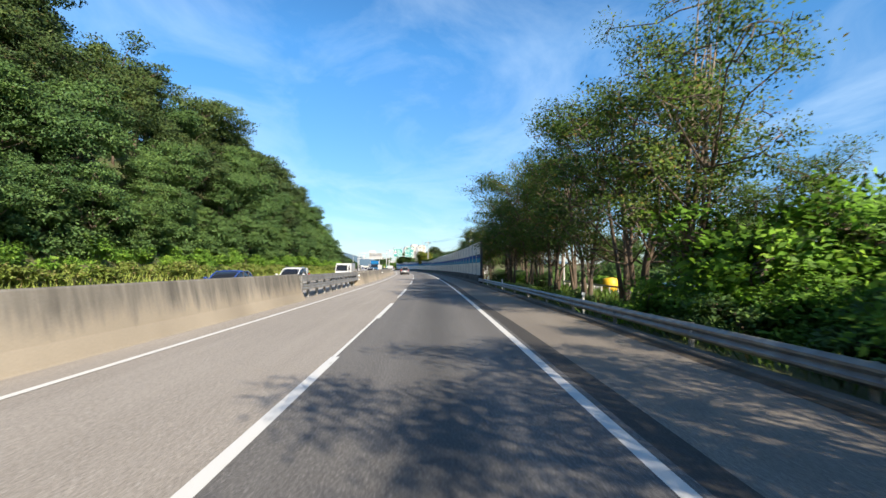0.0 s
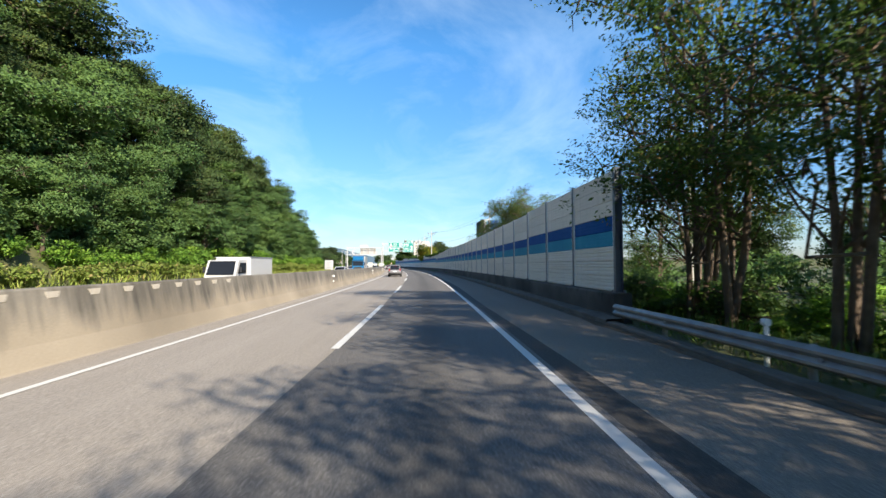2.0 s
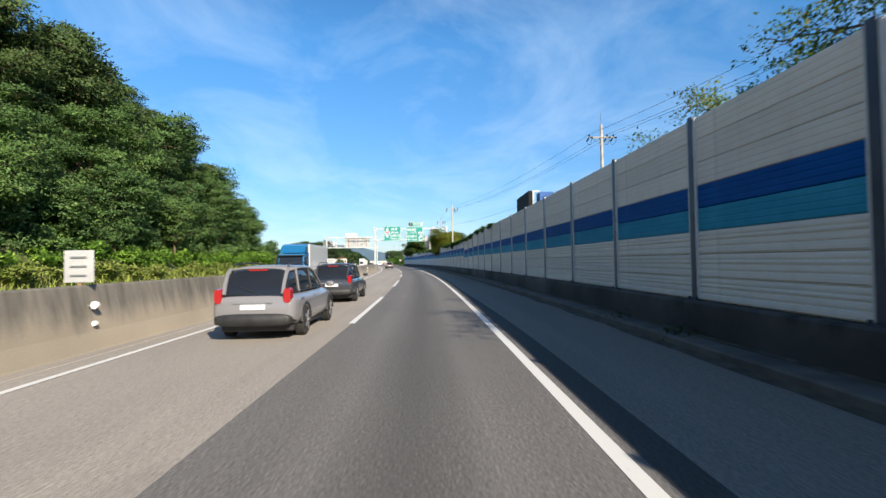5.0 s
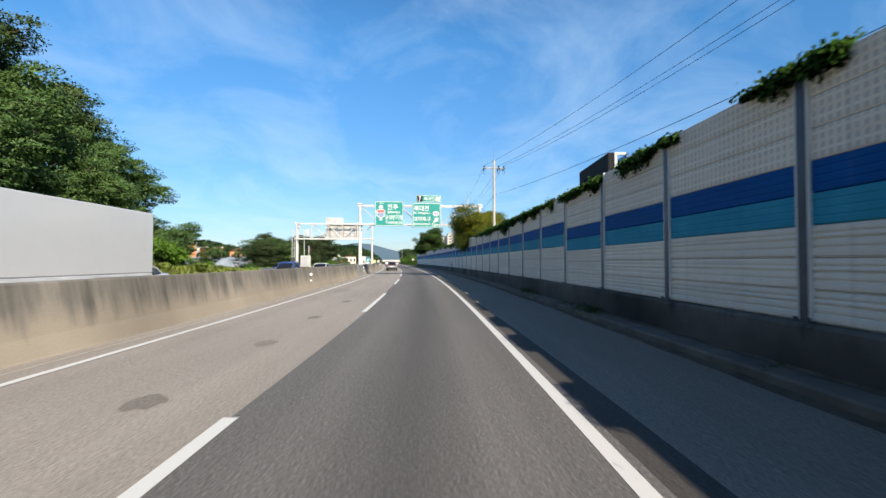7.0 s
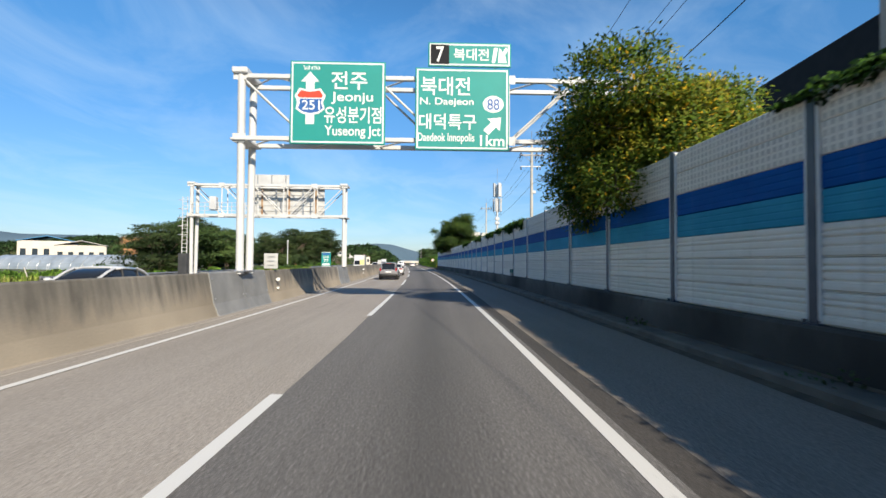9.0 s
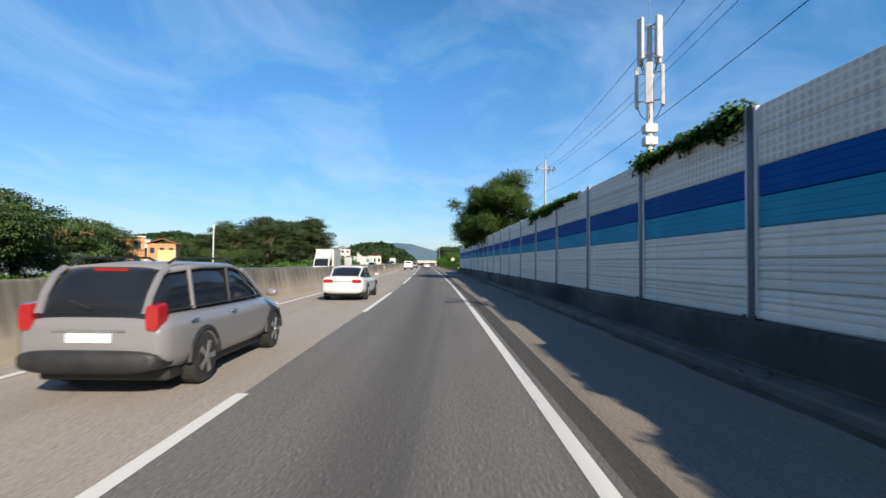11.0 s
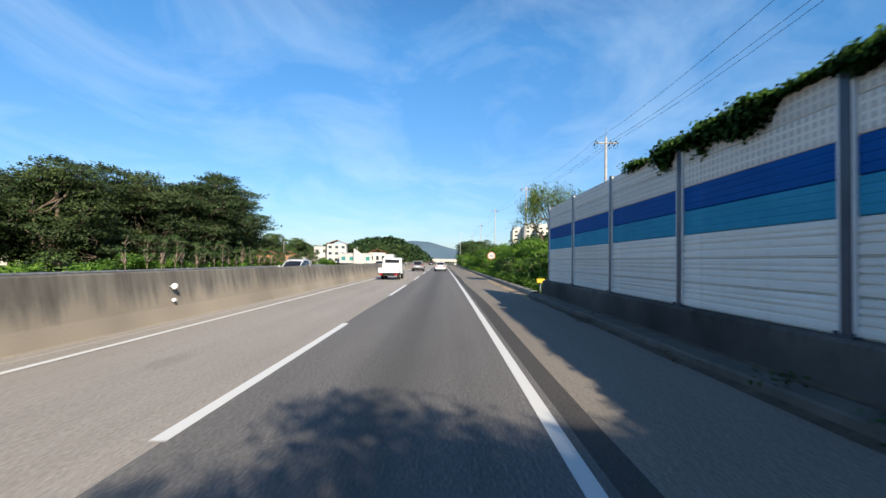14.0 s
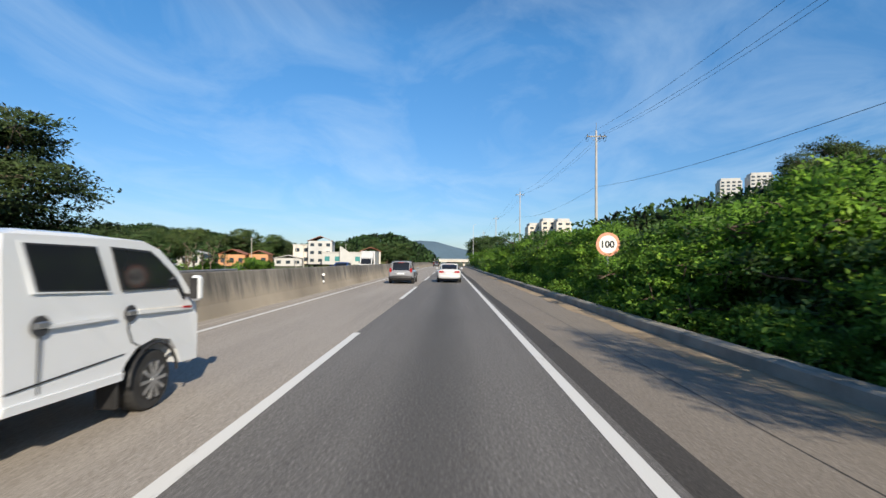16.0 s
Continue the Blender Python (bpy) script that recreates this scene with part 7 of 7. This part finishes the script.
        mir.location = (side * (W + 0.12), 0.60, 1.33)
        part("mirror_glass", box(-0.045, 0.045, -0.068, -0.06, -0.13, 0.13, 0.0), M_BLACK, mir)
        part("mirror_arm", tube([(side * (W - 0.06), 0.60, 1.25), (side * (W + 0.10), 0.62, 1.22)], 0.022, 6), M_BLACK, t)
        part("head_lamp", box(side * 0.66 - 0.14, side * 0.66 + 0.14, 0.84, 0.915, 0.72, 0.92, 0.03), M_LAMP, t)
    part("windscreen", loft([[(-0.70, 0.80, 1.20), (0.70, 0.80, 1.20), (0.62, 0.15, 1.79), (-0.62, 0.15, 1.79)], [(-0.70, 0.825, 1.22), (0.70, 0.825, 1.22), (0.62, 0.175, 1.81), (-0.62, 0.175, 1.81)]]), M_GLASS, t)
    part("rear_window", box(-0.62, 0.62, -1.83, -1.795, 1.42, 1.76, 0.01), M_GLASS, t, "dark rear window of the cab")
    part("bumper", box(-W + 0.06, W - 0.06, 0.80, 0.96, 0.34, 0.58, 0.05), M_VANWHITE, t)
    part("chassis", box(-0.45, 0.45, -4.0, -0.5, 0.35, 0.52, 0.02), M_BLACK, t)
    # cargo bed with low side boards
    part("bed_floor", box(-0.84, 0.84, -4.2, -1.90, 0.60, 0.68, 0.01), M_GREYSTEEL, t)
    for x in (-0.84, 0.81):
        part("side_board", box(x, x + 0.03, -4.2, -1.90, 0.62, 1.03, 0.008), M_VANWHITE, t)
    for k in range(4):
        y = -4.05 + 0.6 * k
        for x in (-0.865, 0.845):
            part("board_rib", box(x, x + 0.02, y, y + 0.08, 0.62, 1.03, 0.004), M_VANWHITE, t)
    part("tail_board", box(-0.84, 0.84, -4.24, -4.2, 0.62, 1.03, 0.008), M_VANWHITE, t)
    part("head_board", box(-0.82, 0.82, -1.90, -1.86, 0.62, 1.45, 0.008), M_VANWHITE, t)
    for side in (-1, 1):
        part("tail_lamp", box(side * 0.62 - 0.16, side * 0.62 + 0.16, -4.27, -4.24, 0.42, 0.55, 0.01), M_TAIL, t)


crew_van(stand(290.25, -3.80, 0.0, -0.5) @ Matrix.Diagonal((1, 1, 0.965, 1)))

# ---- buildings and distance ----


def wall_paint(name, a, b):
    return plain(name, a, b, 0.25, 0.8, 0, 6, 0.1, 0.01)


M_ORANGE = wall_paint("orange_render", (0.50, 0.24, 0.11), (0.60, 0.31, 0.15))
M_WHITEWALL = wall_paint("white_render", (0.462, 0.449, 0.422), (0.544, 0.530, 0.503))
M_BEIGE = wall_paint("beige_concrete", (0.58, 0.52, 0.44), (0.68, 0.62, 0.54))
M_TILE = wall_paint("red_brown_roof", (0.22, 0.085, 0.05), (0.32, 0.13, 0.08))
M_BLUEROOF = wall_paint("blue_sheet_roof", (0.05, 0.22, 0.45), (0.09, 0.30, 0.55))
M_POLYTUNNEL = plain("grey_plastic_film", (0.26, 0.30, 0.34), (0.38, 0.42, 0.46), 0.3, 0.35, 0, 6, 0.1)
M_WINDOW = glass_dark("window_glass", (0.03, 0.04, 0.05))
M_TEAL = wall_paint("teal_glass", (0.04, 0.20, 0.20), (0.06, 0.26, 0.25))


def building(name, s, u, turn, width, depth, base, top, material, label, storeys, cols, roof="flat", roof_material=None, window=M_WINDOW):
    """A building whose front faces -y: walls, windows with frames, and a roof."""
    b = thing(name, stand(s, u, 0, turn), label, "building")
    z_off = at(s, u).z
    part("wall", box(-width / 2, width / 2, 0, depth, base - z_off, top - z_off, 0.05), material, b)
    hgt = (top - base) / storeys
    for r in range(storeys):
        for c in range(cols):
            x = -width / 2 + width * (c + 0.5) / cols
            z = base - z_off + hgt * (r + 0.5)
            ww, wh = 0.24 * width / cols, 0.20 * hgt
            part("window", box(x - ww, x + ww, -0.03, 0.06, z - wh, z + wh, 0), window, b)
    z = top - z_off
    rm = roof_material or material
    if roof == "flat":
        part("roof", box(-width / 2 - 0.2, width / 2 + 0.2, -0.2, depth + 0.2, z, z + 0.35, 0.04), rm, b)
    else:
        h = width * 0.22 if roof == "gable" else width * 0.12
        ring = lambda y: [(-width / 2 - 0.4, y, z), (0, y, z + h), (width / 2 + 0.4, y, z), (width / 2 + 0.4, y, z - 0.15), (0, y, z + h - 0.2), (-width / 2 - 0.4, y, z - 0.15)]
        part("roof", loft([ring(-0.4), ring(depth + 0.4)]), rm, b)
    return b


# left of the road: fields, tunnels and houses
building("orange_house", 300, -80, 35, 11, 9, -1, 8.4, M_ORANGE, "orange rendered flat-roofed house across the fields", 2, 4, "flat", M_BEIGE)
building("orange_house", 303, -69, 35, 6, 8, -1, 6.8, M_ORANGE, "lower orange rendered house across the fields", 2, 2, "flat", M_BEIGE)
building("orange_house", 298, -59, 20, 5.5, 7, -1, 5.2, M_ORANGE, "orange brick house with a brown roof", 2, 3, "gable", M_TILE)
building("workshop", 332, -130, 30, 16, 20, -1, 8.4, M_BEIGE, "long white workshop with a blue sheet roof", 1, 5, "low", M_BLUEROOF)
building("workshop", 322, -112, 30, 14, 18, -1, 6.6, M_BEIGE, "low white workshop with a pale roof", 1, 5, "low", M_WHITEWALL)
building("workshop", 345, -98, 30, 18, 14, -1, 8.2, M_BEIGE, "low beige workshop beyond the fields", 1, 5, "low", M_BLUEROOF)
for k, (s, u) in enumerate(((262, -66), (266, -74), (258, -60), (270, -82))):
    g = thing("greenhouse_tunnel", stand(s, u, -0.9, 62), "long grey plastic greenhouse tunnel in the fields", "greenhouse", "greenhouse tunnels")
    ring = lambda y: [(3.3 * math.cos(a), y, 3.7 * math.sin(a)) for a in (math.pi * j / 12 for j in range(13))]
    part("film", loft([ring(-22 + 4 * j) for j in range(13)]), M_POLYTUNNEL, g)
    for j in range(13):
        y = -22 + 4 * j
        part("hoop", tube([(3.33 * math.cos(a), y, 3.74 * math.sin(a)) for a in (math.pi * i / 10 for i in range(11))], 0.04, 5), M_STEEL, g)
rng = np.random.default_rng(9)
for k in range(26):
    s, u = rng.uniform(196, 250), rng.uniform(-46, -25)
    m = thing("field_stake", stand(s, u, -0.98, rng.uniform(-40, 40)), "leaning pale stake in the vegetable field", "stake", "field stakes")
    part("stake", tube([(0, 0, 0), (rng.uniform(-0.8, 0.8), 0, 1.9)], 0.05, 6), M_CONCPOLE, m)

building("white_villa", 440, -34.5, 8, 13, 10, 0.2, 4.0, M_WHITEWALL, "white modern roadside building with teal glass", 1, 4, "flat", M_WHITEWALL, M_TEAL)
building("white_villa", 448, -44, 8, 8, 10, 0.2, 8.2, M_WHITEWALL, "tall white house with a brown roof", 3, 3, "gable", M_TILE)
building("white_villa", 452, -50, 8, 9, 9, 0.2, 6.8, M_BEIGE, "beige house with a balcony storey", 2, 3, "flat", M_WHITEWALL)
building("brown_house", 450, -27, 8, 7, 8, 0.2, 4.8, M_BEIGE, "house with a dark red-brown roof", 1, 3, "gable", M_TILE)
gable = thing("white_gable", stand(439, -33.5, 0, 8), "white triangular gable wall beside the road", "building")
bm = bmesh.new()
ring = lambda y: [(-1.6, y, 0.2), (2.6, y, 0.2), (2.6, y, 3.6), (-1.2, y, 6.2), (-1.6, y, 6.2)]
part("wall", loft([ring(-0.2), ring(0.3)], bm), M_WHITEWALL, gable)
building("orange_house", 436, -69, 10, 8, 8, -0.5, 3.2, M_ORANGE, "small orange house with a brown roof", 1, 3, "gable", M_TILE)
building("orange_house", 440, -62, 10, 6, 8, -0.5, 3.4, M_ORANGE, "small orange house beside the fields", 1, 2, "gable", M_TILE)
building("warehouse", 430, -84, 10, 15, 12, -0.8, 3.4, M_WHITEWALL, "low white warehouse across the fields", 1, 5, "low", M_WHITEWALL)
building("warehouse", 445, -54, 10, 9, 8, -0.5, 2.2, M_WHITEWALL, "low white sheet-roofed warehouse", 1, 3, "low", M_WHITEWALL)

# right of the road
bb = thing("billboard_block", stand(183.0, 29.0, -1.0, -6), "dark billboard box on a blue-trimmed building", "billboard")
part("wall", box(-1.5, 6.0, -5.0, 6.0, 0, 13.0, 0.1), M_WHITEWALL, bb)
part("board", box(-2.0, -1.2, -8.0, 6.5, 13.4, 17.5, 0.08), M_SIGNBLACK, bb, "black billboard panel")
part("side", box(0.4, 3.4, -8.1, -4.8, 14.2, 17.2, 0.05), M_SIGNBLUE, bb, "blue side panel of the billboard")
part("frame", box(-1.2, -0.8, -8.2, -7.9, 13.4, 17.5, 0.03), M_WHITEWALL, bb)
for z0 in (13.4, 17.1):
    part("frame", box(-0.8, 0.4, -8.2, -7.9, z0, z0 + 0.4, 0.03), M_WHITEWALL, bb)
part("band", box(-2.0, 6.2, -8.2, 6.2, 12.9, 13.4, 0.03), M_BLUEROOF, bb)
building("white_villa", 500, 26, -8, 12, 10, -1, 7.5, M_WHITEWALL, "white house above the bushes on the bank", 2, 4, "low", M_TILE)


def apartments(s, u, turn, width, depth, base, top, label):
    b = thing("apartment_block", stand(s, u, 0, turn), label, "apartment block", "apartment blocks")
    z0 = -at(s, u).z
    part("wall", box(-width / 2, width / 2, 0, depth, base + z0, top + z0, 0.2), M_BEIGE if top < 50 else M_WHITEWALL, b)
    part("roof", box(-width / 2 + 1, width / 2 - 1, 1, depth - 1, top + z0, top + 2.2 + z0, 0.2), M_WHITEWALL, b)
    n, m = int((top - base) / 2.9), max(2, int(width / 4.2))
    for r in range(n):
        for c in range(m):
            x, z = -width / 2 + width * (c + 0.5) / m, base + z0 + (top - base) * (r + 0.5) / n
            part("window", box(x - 1.25, x + 1.25, -0.12, 0.1, z - 0.7, z + 0.75, 0), M_WINDOW, b)


apartments(622, 62, 0, 11, 14, 0, 27, "tall beige apartment block in the distance")
apartments(612, 69, 0, 10, 14, 0, 29.5, "tall beige apartment block in the distance")
apartments(602, 77, 0, 10, 14, 0, 28.5, "tall beige apartment block in the distance")
apartments(690, 240, -15, 17, 14, 30, 72, "white apartment block on the hill beyond the bank")
apartments(684, 262, -15, 17, 14, 30, 76, "white apartment block on the hill beyond the bank")

# overpass in the distance
ov = thing("overpass", stand(640, -4, 0), "pale concrete overpass crossing the motorway in the distance", "bridge")
part("deck", box(-34, 34, 0, 9, 5.6 - 0, 7.0, 0.1), M_BEIGE, ov)
part("parapet", box(-34, 34, -0.2, 0.1, 7.0, 7.9, 0.04), M_WHITEWALL, ov)
for x in (-26, -2.6, 16):
    part("pier", box(x - 0.8, x + 0.8, 2, 7, -1, 5.6, 0.1), M_BEIGE, ov)
for x in (-34, 34):
    part("abutment", box(x - 5, x + 5, -1, 10, -2, 6.9, 0.1), M_BEIGE, ov)

# wooded hills and the mountain behind


def ridge_height(x, tops):
    xs, hs = zip(*tops)
    return float(np.interp(x, xs, hs))


M_FARWOOD = foliage("far_woods", (0.024, 0.052, 0.020), (0.042, 0.085, 0.030), (0.070, 0.120, 0.040), None, 0.9, 0.15, 0.05)
# distance haze is painted in: the far slopes take a flat blue tone
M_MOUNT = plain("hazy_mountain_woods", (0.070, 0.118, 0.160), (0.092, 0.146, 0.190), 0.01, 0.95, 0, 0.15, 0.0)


def wooded_ridge(name, s, u, turn, length, depth, tops, label, count, leaf, seed):
    """A rounded hill along x with a skin of tree crowns."""
    m = stand(s, u, 0, turn)
    nx, ny = 60, 12
    rng = np.random.default_rng(seed)
    shape = lambda x, y: ridge_height(x, tops) * math.sin(math.pi * min(1, max(0, 0.04 + 0.92 * y / depth))) ** 0.8
    verts = [(length * (i / nx - 0.5), depth * j / ny, shape(length * (i / nx - 0.5), depth * j / ny) - 1.5) for i in range(nx + 1) for j in range(ny + 1)]
    faces = [(i * (ny + 1) + j, (i + 1) * (ny + 1) + j, (i + 1) * (ny + 1) + j + 1, i * (ny + 1) + j + 1) for i in range(nx) for j in range(ny)]
    hill = thing(name, m, label, "wooded hill", "far wooded hills", "stuff")
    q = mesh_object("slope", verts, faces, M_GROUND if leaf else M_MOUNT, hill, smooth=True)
    if leaf:
        n = count // 40
        cx, cy = rng.uniform(-length / 2, length / 2, n), rng.uniform(0, depth * 0.62, n)
        cz = np.array([shape(a, b) - 1.2 for a, b in zip(cx, cy)])
        r = rng.uniform(2.2, 3.8, n)
        d = rng.normal(0, 1, (n * 40, 3))
        d[:, 2] = np.abs(d[:, 2])
        d /= np.linalg.norm(d, axis=1, keepdims=True)
        places = np.repeat(np.stack([cx, cy, cz], 1), 40, 0) + d * np.repeat(r, 40)[:, None]
        ways = d * 0.5 + rng.normal(0, 0.7, d.shape)
        new("crowns", leaf_mesh("crowns", places, ways, leaf, leaf * 0.7, M_FARWOOD, rng, 0.25, d)).parent = hill


wooded_ridge("wooded_hill", 620, -225, 16, 360, 80, ((-180, 16), (-110, 22), (-60, 28), (-40, 26), (0, 31), (25, 26), (40, 27), (80, 17), (105, 15), (130, 9), (180, 4)), "wooded hill beyond the fields", 70000, 1.3, 21)
wooded_ridge("wooded_hill", 470, -96, 14, 130, 40, ((-65, 3), (-30, 7), (10, 7), (65, 6)), "wooded hill behind the houses", 14000, 1.4, 23)
wooded_ridge("wooded_hill", 520, -36, 4, 60, 40, ((-30, 6), (-8, 14), (8, 15), (22, 9), (30, 3)), "wooded hill behind the roadside houses", 9000, 1.4, 24)
wooded_ridge("wooded_hill", 300, 44, -40, 90, 40, ((-45, 5), (-20, 9), (10, 14), (45, 12)), "wooded hill above the bushy bank", 48000, 0.62, 25)
wooded_ridge("wooded_hill", 560, 60, -20, 90, 30, ((-45, 5), (0, 11), (45, 8)), "wooded rise beside the motorway", 8000, 1.5, 26)
wooded_ridge("mountain", 1750, 40, 0, 620, 300, ((-310, 40), (-200, 48), (-120, 63), (-70, 60), (-20, 46), (60, 27), (140, 15), (310, 5)), "mountain at the end of the road with blue-green haze painted on", 0, 0, 27)
wooded_ridge("mountain", 1300, -640, 34, 1000, 300, ((-500, 90), (-380, 78), (-300, 82), (-180, 68), (-60, 70), (60, 56), (160, 58), (300, 42), (500, 26)), "far ridge beyond the fields with haze in its colour", 0, 0, 28)
wooded_ridge("mountain", 1500, 330, -12, 700, 260, ((-350, 8), (-200, 25), (0, 34), (200, 40), (350, 30)), "far ridge beside the motorway with haze in its colour", 0, 0, 29)
